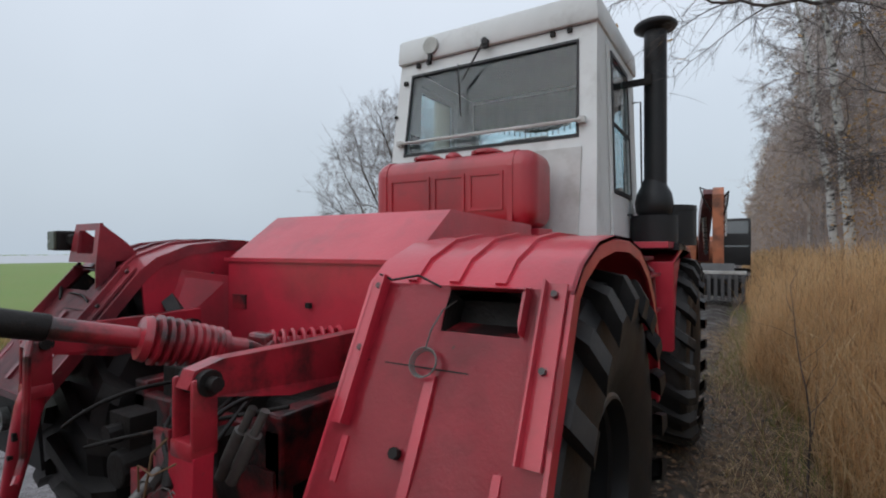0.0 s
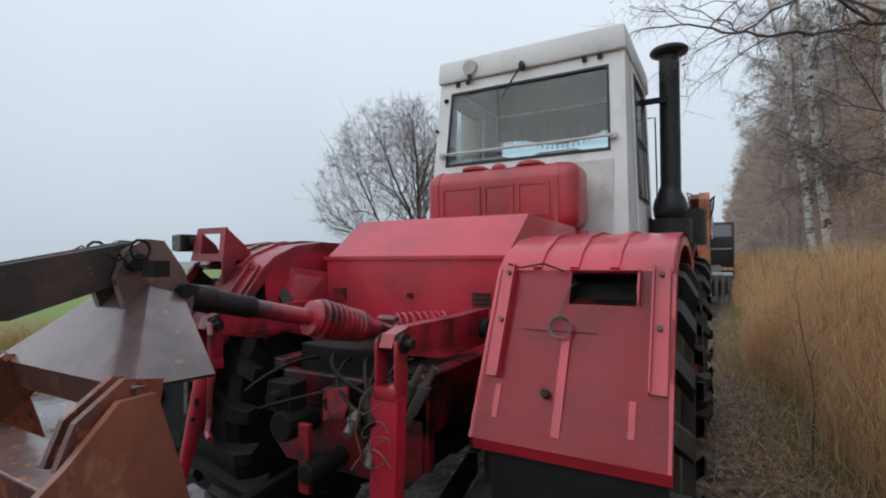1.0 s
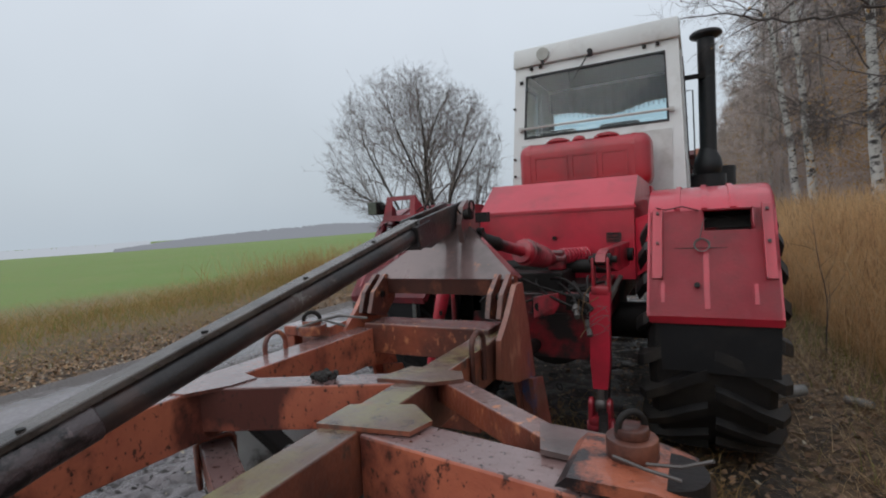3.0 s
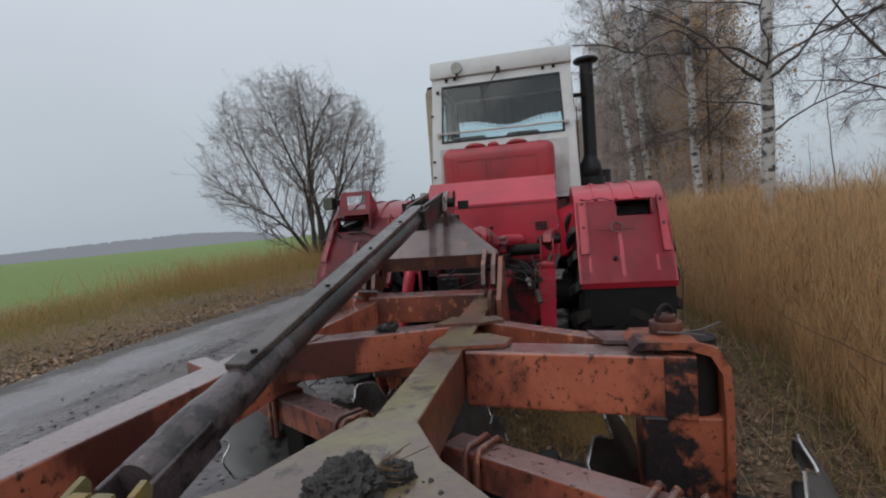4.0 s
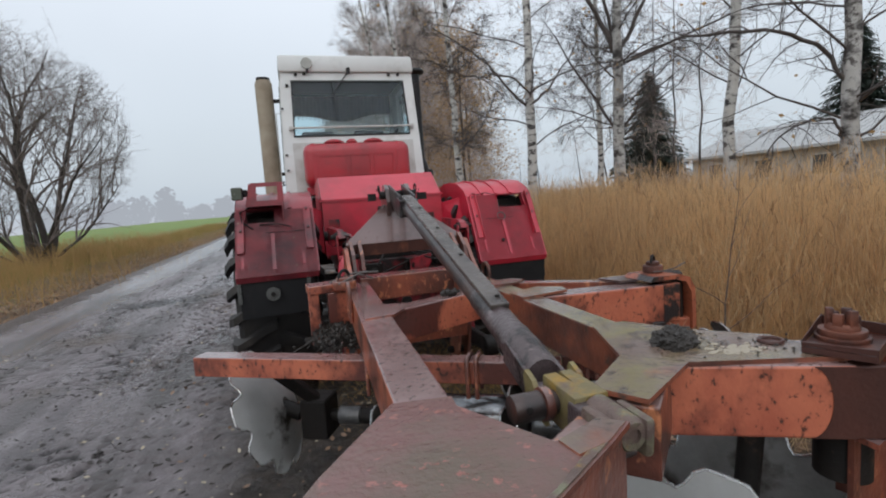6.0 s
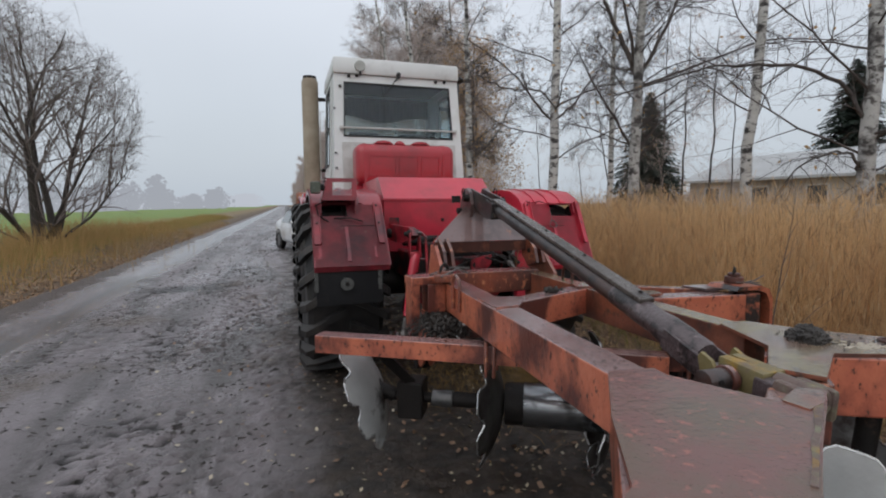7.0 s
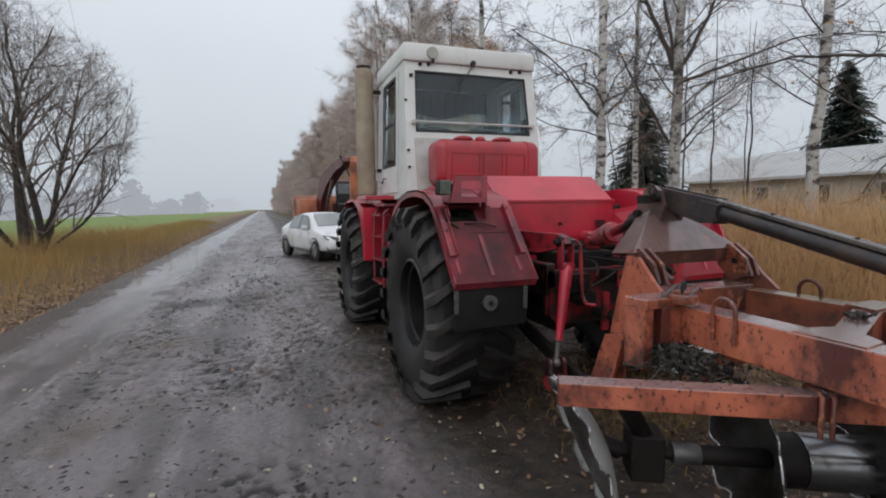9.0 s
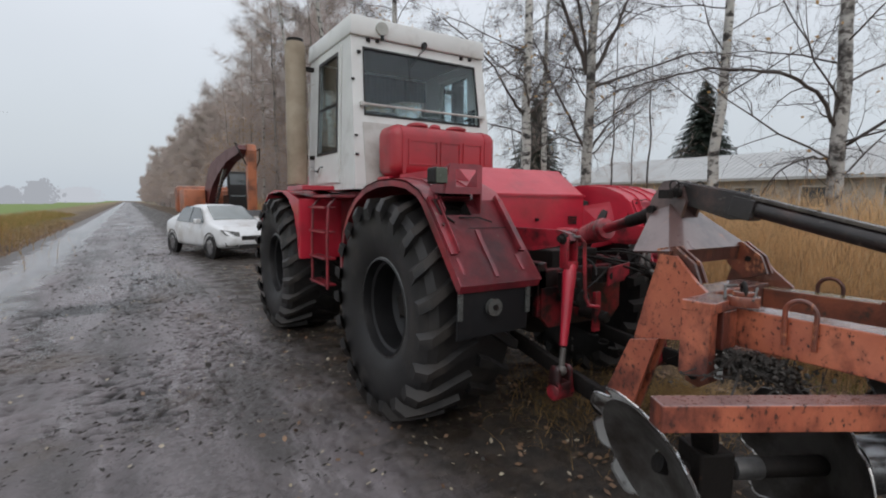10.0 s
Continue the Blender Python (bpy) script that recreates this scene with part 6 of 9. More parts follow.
for d in (0.7, 1.1, 1.5, 1.93):
    p = S0 + SD * d + Vector((0.012, 0, 0.064))
    rod(b, p - Vector((0, 0, 0.004)), p + Vector((0, 0, 0.005)), 0.009, seg=8)
hpart("strut_bolt", b, IRON, strut, split=True)
b = B()
for dx in (-0.055, 0.055):
    o3 = Vector((dx, 0, 0))
    slab(b, [S0 + o3 + Vector((0, 0.05, 0.06)), S0 + o3 + Vector((0, 0.05, -0.06)), S0 + o3 + SD * 0.30 + Vector((0, 0, -0.09)), S0 + o3 + SD * 0.42 + Vector((0, 0, -0.05)), S0 + o3 + SD * 0.40 + Vector((0, 0, 0.07))], (0.016 if dx < 0 else -0.016, 0, 0))
box(b, S0 + SD * 0.36 + Vector((0, 0, -0.01)), (0.12, 0.12, 0.11), SD.to_track_quat("Y", "Z").to_matrix())
hpart("strut_fork", b, TUBE, strut, "forked strut head, flaking", soft=0.004)
b = B()
for dx in (-0.050, 0.050):
    beam(b, S0 + SD * 2.14 + Vector((dx * 0.95, 0, -0.01)), S1 + Vector((dx, 0.02, -0.012)), 0.013, 0.075)
rod(b, S1 + Vector((-0.055, 0, -0.02)), S1 + Vector((0.055, 0, -0.02)), 0.03, seg=14)
hpart("strut_clevis", b, FLAKED, strut, soft=0.004)
# pivot block
PIV = Matrix.Translation((-0.235, -3.97, 1.145)) @ Vector((0.05, -1, -0.07)).to_track_quat("X", "Z").to_matrix().to_4x4()
def pivot_solid(poly, z0, z1, round_by=0.008):
    """An upright block on the pivot, given by its plan."""
    b = B()
    slab(b, [(u, v, z1) for u, v in poly], (0, 0, z0 - z1))
    bmesh.ops.bevel(b, geom=list(b.edges), offset=round_by, segments=2, profile=0.5, affect="EDGES")
    bmesh.ops.transform(b, matrix=PIV @ Matrix.Diagonal((1, 0.64, 0.86, 1)), verts=b.verts)
    bmesh.ops.recalc_face_normals(b, faces=b.faces)
    return b


hpart("pivot_cap", pivot_solid([(0.0, -0.066), (0.0, -0.005), (0.075, -0.004), (0.075, 0.006), (0.0, 0.007), (0.0, 0.066), (0.15, 0.074), (0.15, -0.074)], -0.075, 0.050, 0.004), OCHRE, None, "ochre lichen-stained pivot cap with a sawn slot", smooth=40)
hpart("pivot_head", pivot_solid([(0.12, -0.082), (0.12, 0.082), (0.25, 0.090), (0.25, -0.085)], -0.085, 0.036, 0.016), FLAKED, None, "flaking violet-brown pivot head", smooth=40)
b = B()
lathe(b, [(0.0, -0.02), (0.050, -0.02), (0.050, 0.135), (0.040, 0.150), (0.022, 0.150), (0.022, 0.140), (0.0, 0.140)], 24, PIV @ Matrix.Translation((0.17, 0.010, 0.005)) @ Matrix.Diagonal((0.75, 0.8, 0.8, 1)))
hpart("pivot_collar", b, LICHEN, None, "round lichen-crusted collar", smooth=40)
for v0, v1, top_z in ((-0.088, -0.040, 0.052), (0.058, 0.098, 0.046)):
    hpart("pivot_lug", pivot_solid([(0.18, v0), (0.18, v1), (0.29, v1), (0.29, v0)], -0.06, top_z, 0.014), LICHEN, None, smooth=40)
for dx in (-0.302, -0.168):
    b = B()
    prism(b, [(-3.94, 1.11), (-3.925, 1.175), (-3.935, 1.192), (-3.975, 1.175), (-4.04, 1.08)], "x", dx - 0.007, dx + 0.007)
    hpart("pivot_ear", b, OCHRE, None, soft=0.003)
b = B()
rod(b, (-0.36, -4.03, 1.135), (-0.10, -4.03, 1.135), 0.030, seg=18)
pivot_shaft = hpart("pivot_shaft", b, TUBE, None, smooth=40)
b = B()
rod(b, (-0.395, -4.03, 1.135), (-0.315, -4.03, 1.135), 0.036, seg=22)
collar = hpart("shaft_collar", b, TUBE, pivot_shaft, "dark drilled collar on the shaft", smooth=40, soft=0.004)
b = B()
rod(b, (-0.315, -4.03, 1.135), (-0.293, -4.03, 1.135), 0.043, seg=22)
hpart("collar_ring", b, ORANGE_DARK, pivot_shaft, "reddish ring beside the collar", smooth=40, soft=0.003)
b = B()
rod(b, (-0.362, -4.069, 1.142), (-0.362, -4.03, 1.135), 0.009, seg=12)
hpart("drilled_hole", b, IRON, pivot_shaft, smooth=40)
# rear joint plates and arms
b = B()
plan_plate(b, [(-0.675, -3.96), (-0.53, -3.98), (-0.535, -4.04), (-0.413, -4.28), (-0.29, -4.228), (-0.235, -4.27), (-0.317, -4.328), (-0.546, -4.475), (-0.705, -4.585), (-1.02, -4.82), (-1.28, -4.66), (-1.0, -4.47), (-0.86, -4.225)], TOP + 0.013, 0.013)
hpart("joint_plate", b, PLATE, None, "broad worn joint plate, wet and pinkish", soft=0.003)
b = B()
plan_plate(b, [(-0.408, -4.283), (-0.292, -4.234), (-0.245, -4.27), (-0.322, -4.324), (-0.40, -4.345)], TOP + 0.017, 0.004)
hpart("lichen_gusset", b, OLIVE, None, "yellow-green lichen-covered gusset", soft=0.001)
b = B()
plan_plate(b, [(-0.322, -4.323), (-0.43, -4.394), (-0.545, -4.468), (-0.705, -4.578), (-0.712, -4.568), (-0.62, -4.507), (-0.55, -4.453), (-0.49, -4.420), (-0.42, -4.368), (-0.345, -4.312)], TOP + 0.0165, 0.0035)
hpart("lichen_edge", b, LICHEN, None, "ochre lichen along the plate's edge", soft=0.001)
b = B()
beam(b, (-0.58, -4.05, TOP - 0.10), (-1.12, -4.82, TOP - 0.10), 0.24, 0.19)
hpart("side_arm", b, ORANGE, None, soft=0.006)
b = B()
beam(b, (-0.25, -4.19, TOP - 0.10), (-0.58, -4.415, TOP - 0.10), 0.11, 0.17)
beam(b, (-0.15, -4.16, TOP - 0.10), (0.10, -3.92, TOP - 0.10), 0.13, 0.18)
hpart("rear_brace", b, ORANGE_DARK, None, "dark rusted brace", soft=0.006)
b = B()
plan_plate(b, [(0.11, -3.62), (0.24, -3.62), (0.34, -3.80), (0.50, -3.97), (0.50, -4.20), (0.12, -4.05), (-0.13, -4.20), (-0.20, -4.08), (0.0, -3.92)], TOP + 0.013, 0.013)
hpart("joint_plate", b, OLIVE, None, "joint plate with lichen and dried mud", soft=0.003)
b = B()
beam(b, (0.13, -3.92, TOP - 0.10), (0.535, -4.131, TOP - 0.10), 0.23, 0.20)
hpart("side_arm", b, ORANGE, None, "bright rusted orange arm", soft=0.008)
b = B()
beam(b, (0.53, -4.129, TOP - 0.10), (0.605, -4.168, TOP - 0.10), 0.226, 0.196)
hpart("arm_cap", b, RUST_DARK, None, "dark burnt end of the arm", soft=0.004)
b = B()
face = Vector((-0.462, -0.887, 0)) * 0.1155
along = Vector((0.887, -0.462, 0))
arc = [(0.345 + 0.055 * math.sqrt(1 - 0.97 * (k / 8.0 - 1.0) ** 2), TOP - 0.197 + 0.194 * k / 16.0) for k in range(17)]
slab(b, [Vector((0.13, -3.92, z)) + along * s0 + face for s0, z in [*arc, (0.458, TOP - 0.003), (0.458, TOP - 0.197)]], Vector((-0.462, -0.887, 0)) * 0.0025)
hpart("scorched_skin", b, RUST_DARK, None, "dark scorched patch with a rounded edge")
b = B()
pipe(b, ring_pts((0.445, -4.02, TOP + 0.016), 0.030, (1, 0, 0), (0, 1, 0), 20), 0.006, 6)
rod(b, (0.445, -4.02, TOP + 0.010), (0.445, -4.02, TOP + 0.0145), 0.028, seg=18)
hpart("hole_rim", b, RUST_DARK, None, smooth=50)
# rear outer bracket: tray, nut and hanging plates
b = B()
tray = [(0.42, -4.13), (0.485, -4.275), (0.69, -4.19), (0.64, -4.025)]
plan_plate(b, tray, TOP + 0.032, 0.016)
hpart("tray", b, RUST_DARK, None, "shallow rusty tray round the pivot nut")
for (xa, ya), (xb, yb), ha, hb in ((tray[0], tray[1], 0.010, 0.016), (tray[1], tray[2], 0.016, 0.030), (tray[2], tray[3], 0.030, 0.032), (tray[3], tray[0], 0.036, 0.012)):
    b = B()
    slab(b, [(xa, ya, TOP + 0.034), (xb, yb, TOP + 0.034), (xb, yb, TOP + 0.034 + hb), (xa, ya, TOP + 0.034 + ha)], (0.006, 0.006, 0))
    hpart("tray_rim", b, RUST_DARK, None)
b = B()
rod(b, (0.565, -4.135, TOP + 0.03), (0.565, -4.135, TOP + 0.044), 0.064, seg=22)
rod(b, (0.565, -4.135, TOP + 0.044), (0.565, -4.135, TOP + 0.062), 0.056, seg=20)
rod(b, (0.565, -4.135, TOP + 0.062), (0.565, -4.135, TOP + 0.08), 0.042, 0.038, seg=18)
for k, h in enumerate((0.040, 0.030, 0.046, 0.034, 0.044, 0.026)):
    a = 0.3 + k * math.pi / 3
    box(b, (0.565 + 0.030 * math.cos(a), -4.135 + 0.030 * math.sin(a), TOP + 0.074 + h / 2), (0.017, 0.023, h), Matrix.Rotation(a, 3, "Z"))
hpart("castle_nut", b, RUST_DARK, None, "large rusted castle nut", soft=0.0015, smooth=40)
b = B()
rod(b, (0.58, -4.13, 0.80), (0.58, -4.13, TOP), 0.07, seg=18)
hpart("pivot_pin", b, IRON, None, smooth=40)
b = B()
slab(b, [(0.735, -4.19, TOP + 0.045), (0.70, -4.03, TOP + 0.03), (0.70, -4.03, 0.66), (0.735, -4.19, 0.66)], (0.018, -0.005, 0))
hpart("bracket_plate", b, ORANGE_DARK, None, "folded orange bracket plate", soft=0.004)
b = B()
slab(b, [(0.50, -4.27, 0.965), (0.72, -4.21, 0.965), (0.69, -3.98, 0.965), (0.52, -3.99, 0.965)], (0, 0, -0.016))
hpart("bracket_shelf", b, ORANGE, None, soft=0.003)
b = B()
slab(b, [(0.52, -4.20, 0.948), (0.70, -4.17, 0.948), (0.70, -4.17, 0.62), (0.52, -4.20, 0.62)], (0, 0.016, 0))
hpart("bracket_web", b, ORANGE_DARK, None, soft=0.003)
# clotted mud on the plates
rs = random.Random(11)
b = B()
for cx, cy, rx, ry, rz in ((0.205, -3.905, 0.066, 0.060, 0.050), (0.275, -3.865, 0.034, 0.030, 0.030), (0.17, -3.95, 0.030, 0.028, 0.022)):
    lump = bmesh.ops.create_icosphere(b, subdivisions=5, radius=1.0)["verts"]
    for v in lump:
        n1 = noise.noise(v.co * 2.2 + Vector((cx * 40, 0, 0))) * 0.28 + noise.noise(v.co * 6.0) * 0.16 + noise.noise(v.co * 15.0) * 0.09
        v.co = Vector((cx, cy, TOP + 0.012)) + Vector((v.co.x * rx, v.co.y * ry, max(0.0, v.co.z) * rz)) * (1 + n1)
for k in range(120):
    x0, y0 = 0.215 + rs.gauss(0, 0.045), -3.90 + rs.gauss(0, 0.042)
    h = max(0, 0.040 - 0.55 * math.hypot(x0 - 0.21, y0 + 3.90))
    bmesh.ops.create_icosphere(b, subdivisions=1, radius=rs.uniform(0.002, 0.006), matrix=Matrix.Translation((x0, y0, TOP + 0.013 + h)) @ Matrix.Diagonal((1, 1.3, 0.7, 1)))
for k in range(40):
    x0, y0 = 0.38 + rs.gauss(0, 0.07), -4.04 + rs.gauss(0, 0.05)
    bmesh.ops.create_icosphere(b, subdivisions=1, radius=rs.uniform(0.0015, 0.005), matrix=Matrix.Translation((x0, y0, TOP + 0.014)))
for v in b.verts:
    v.co += Vector((rs.uniform(-1, 1), rs.uniform(-1, 1), rs.uniform(-1, 1))) * 0.0012
tagged(at_root(part("mud_clod", b, MUD, harrow, "dark clotted mud lying on the frame"), harrow), kind="stuff")
b = B()
for k in range(15):
    a, d0 = rs.uniform(-0.6, 1.4), rs.uniform(0.0, 0.05)
    p = Vector((0.24 + d0 * math.cos(a), -3.88 + d0 * math.sin(a), TOP + 0.022 + 0.02 * rs.random()))
    pipe(b, [p, p + Vector((math.cos(a), math.sin(a), rs.uniform(-0.1, 0.35))) * rs.uniform(0.02, 0.06)], 0.0010, 4)
tagged(at_root(part("straw", b, GRASS_DARK, harrow, "dead stalks stuck in the mud"), harrow), kind="stuff")
b = B()
for k in range(60):
    x0, y0 = -0.14 + rs.gauss(0, 0.022), -2.72 + rs.gauss(0, 0.018)
    bmesh.ops.create_icosphere(b, subdivisions=1, radius=rs.uniform(0.004, 0.012), matrix=Matrix.Translation((x0, y0, TOP + 0.004 + 0.018 * rs.random())))
for k in range(900):
    x0, y0 = -0.67 + rs.gauss(0, 0.07), -2.30 + rs.gauss(0, 0.10)
    bmesh.ops.create_icosphere(b, subdivisions=1, radius=rs.uniform(0.004, 0.011), matrix=Matrix.Translation((x0, y0, 0.90 + 0.09 * rs.random() - 0.25 * abs(x0 + 0.67))))
for k in range(50):
    p = Vector((-0.68 + rs.gauss(0, 0.07), -2.30 + rs.gauss(0, 0.10), 0.95))
    pipe(b, [p, p + Vector((rs.uniform(-0.08, 0.08), rs.uniform(-0.08, 0.08), rs.uniform(-0.06, 0.05))), p + Vector((rs.uniform(-0.14, 0.14), rs.uniform(-0.14, 0.14), -0.08))], 0.0025, 4)
for v in b.verts:
    v.co += Vector((rs.uniform(-1, 1), rs.uniform(-1, 1), rs.uniform(-1, 1))) * 0.004
tagged(at_root(part("mud_clod", b, MUD, harrow, "dark clotted mud lying on the frame"), harrow), kind="stuff")


b = B()
for k in range(60):
    x0, y0 = 0.30 + rs.gauss(0, 0.03), -4.03 + rs.gauss(0, 0.02)
    bmesh.ops.create_icosphere(b, subdivisions=1, radius=rs.uniform(0.004, 0.012), matrix=Matrix.Translation((x0, y0, TOP + 0.013)) @ Matrix.Diagonal((1.3, 1, 0.35, 1)))
tagged(at_root(part("lichen_crust", b, LEAF_PALE, harrow, "pale grey lichen crust beside the mud"), harrow), kind="stuff")


# gangs: toolbar, axle, spools and notched discs
def notched_disc(c, axis, r, paint, notches=9, cup=0.13, bite=0.15):
    """A dished disc with a scalloped rim and a thin bright edge."""
    axis = Vector(axis).normalized()
    m = Matrix.Translation(c) @ axis.to_track_quat("X", "Z").to_matrix().to_4x4()
    b = B()
    seg = notches * 10
    rings = []
    fr = [0.10, 0.4, 0.7, 0.88, 1.0]
    for f in fr:
        ring = []
        for k in range(seg):
            a = 2 * math.pi * k / seg
            n = max(0.0, math.cos(a * notches)) ** 1.2
            rr = r * f * (1 - (bite * n if f > 0.8 else 0.0))
            ring.append(b.verts.new(m @ Vector((cup * (rr / r) ** 2, rr * math.cos(a), rr * math.sin(a)))))
        rings.append(ring)
    for p, q in zip(rings, rings[1:]):
        for k in range(seg):
            b.faces.new((p[k], p[(k + 1) % seg], q[(k + 1) % seg], q[k]))
    bmesh.ops.solidify(b, geom=list(b.faces), thickness=0.007)
    d = hpart("disc", b, paint, None, "notched steel disc, bright at the edge", smooth=30)
    b = B()
    pts = []
    for k in range(seg + 1):
        a = 2 * math.pi * k / seg
        n = max(0.0, math.cos(a * notches)) ** 1.2
        rr = r * (1 - bite * n)
        pts.append(m @ Vector((cup * (rr / r) ** 2 + 0.002, rr * math.cos(a), rr * math.sin(a))))
    pipe(b, pts, 0.0055, 5)
    hpart("disc_edge", b, CHROME, d, "bright worn cutting edge")


def gang(bar_a, bar_b, axle_a, axle_b, discs, spools, bearings, paints, clamps, radius=0.345):
    b = B()
    va, vb = Vector(bar_a), Vector(bar_b)
    beam(b, va, vb, 0.10, 0.10)
    bar = hpart("toolbar", b, ORANGE, None, "square orange toolbar, rust-stained", soft=0.005)
    dirv = (vb - va).normalized()
    q = dirv.to_track_quat("X", "Z").to_matrix()
    for d in clamps:
        b = B()
        p = va + dirv * d
        for off in (-0.02, 0.02):
            pts = [p + dirv * off + q @ Vector((0, y, z)) for y, z in ((-0.06, -0.11), (-0.062, 0.05), (-0.045, 0.064), (0.045, 0.064), (0.062, 0.05), (0.06, -0.11))]
            pipe(b, pts, 0.010, 7)
        hpart("clamp", b, ORANGE_DARK, None, smooth=60)
    aa, ab = Vector(axle_a), Vector(axle_b)
    ad = (ab - aa).normalized()
    b = B()
    rod(b, aa - ad * 0.03, ab + ad * 0.03, 0.032, seg=14)
    hpart("axle", b, IRON, None, smooth=40)
    for s0, s1, r, mt in spools:
        b = B()
        rod(b, aa + ad * s0, aa + ad * s1, r, seg=26)
        hpart("spool", b, mt, None, "polished spool tube" if mt is SHINY else "", smooth=40, soft=0.006)
    for d in bearings:
        p = aa + ad * d
        b = B()
        box(b, p, (0.16, 0.18, 0.23), ad.to_track_quat("X", "Z").to_matrix())
        up = va + dirv * d
        beam(b, p + Vector((0, 0, 0.08)), Vector((p.x, p.y, up.z - 0.05)).lerp(up - Vector((0, 0, 0.05)), 0.6), 0.06, 0.10, (0, 1, 0))
        hpart("bearing", b, IRON, None, soft=0.012)
    for d, paint in zip(discs, paints):
        notched_disc(aa + ad * d, -ad, radius, paint)
    return bar


gang((-1.40, -2.34, 0.892), (0.17, -3.28, 0.892), (-0.969, -2.146, 0.458), (0.43, -2.884, 0.444),
     (0.74, 1.38), [(0.29, 0.42, 0.052, STEEL_DULL), (0.42, 0.73, 0.046, IRON), (0.74, 0.85, 0.125, IRON), (0.85, 1.36, 0.13, SHINY), (1.38, 1.56, 0.11, SHINY)], (0.16, 1.50), (DISC_DARK, DISC_DARK), (0.98, 1.45), 0.374)
# the outermost disc is bent over and shows its bright face
notched_disc((-1.01, -2.14, 0.53), (-0.894, 0.290, -0.342), 0.37, STEEL, cup=0.115)
# Dark shell: mud, and the shade of the down-facing side put into colour.
b = B()
m_back = Matrix.Translation((-1.016, -2.138, 0.528)) @ Vector((-0.894, 0.290, -0.342)).to_track_quat("X", "Z").to_matrix().to_4x4()
lathe(b, [(0.04, 0.012), (0.15, 0.030), (0.24, 0.059), (0.305, 0.090), (0.305, 0.086), (0.24, 0.053), (0.15, 0.024), (0.04, 0.006)], 36, m_back)
hpart("shaded_mud_film", b, DISC_DARK, None, "dark shell for the muddy, shaded back of the disc", smooth=40)
b = B()
rod(b, (-1.03, -2.12, 0.50), (-0.93, -2.17, 0.46), 0.045, seg=14)
hpart("disc_stub", b, IRON, None, smooth=40)
gang((0.22, -3.20, 0.89), (1.08, -3.66, 0.89), (0.22, -2.78, 0.57), (1.354, -3.171, 0.57),
     (0.03, 0.63, 1.17), [(0.12, 0.5, 0.06, IRON), (0.7, 1.1, 0.06, IRON)], (0.32, 0.90), (DISC_DARK, DISC_DARK, DISC_GREY), (0.12, 0.62, 0.72, 0.80))
# rear gang: dark axle under the arm, a bright disc outside it
b = B()
rod(b, (0.05, -3.76, 0.44), (1.05, -4.02, 0.44), 0.045, seg=14)
hpart("axle", b, IRON, None, smooth=40)
b = B()
rod(b, (0.36, -3.98, 0.40), (0.38, -4.02, 1.0), 0.035, seg=14)
hpart("gang_post", b, IRON, None, smooth=40)
notched_disc((0.62, -3.76, 0.40), (0.80, 0.60, 0.0), 0.36, DISC_GREY, cup=0.09)
notched_disc((0.10, -4.08, 0.46), (0.80, 0.60, 0.0), 0.39, STEEL, cup=0.09)
notched_disc((1.03, -4.02, 0.40), (0.20, -0.97, 0.10), 0.43, STEEL, cup=0.07, bite=0.01)

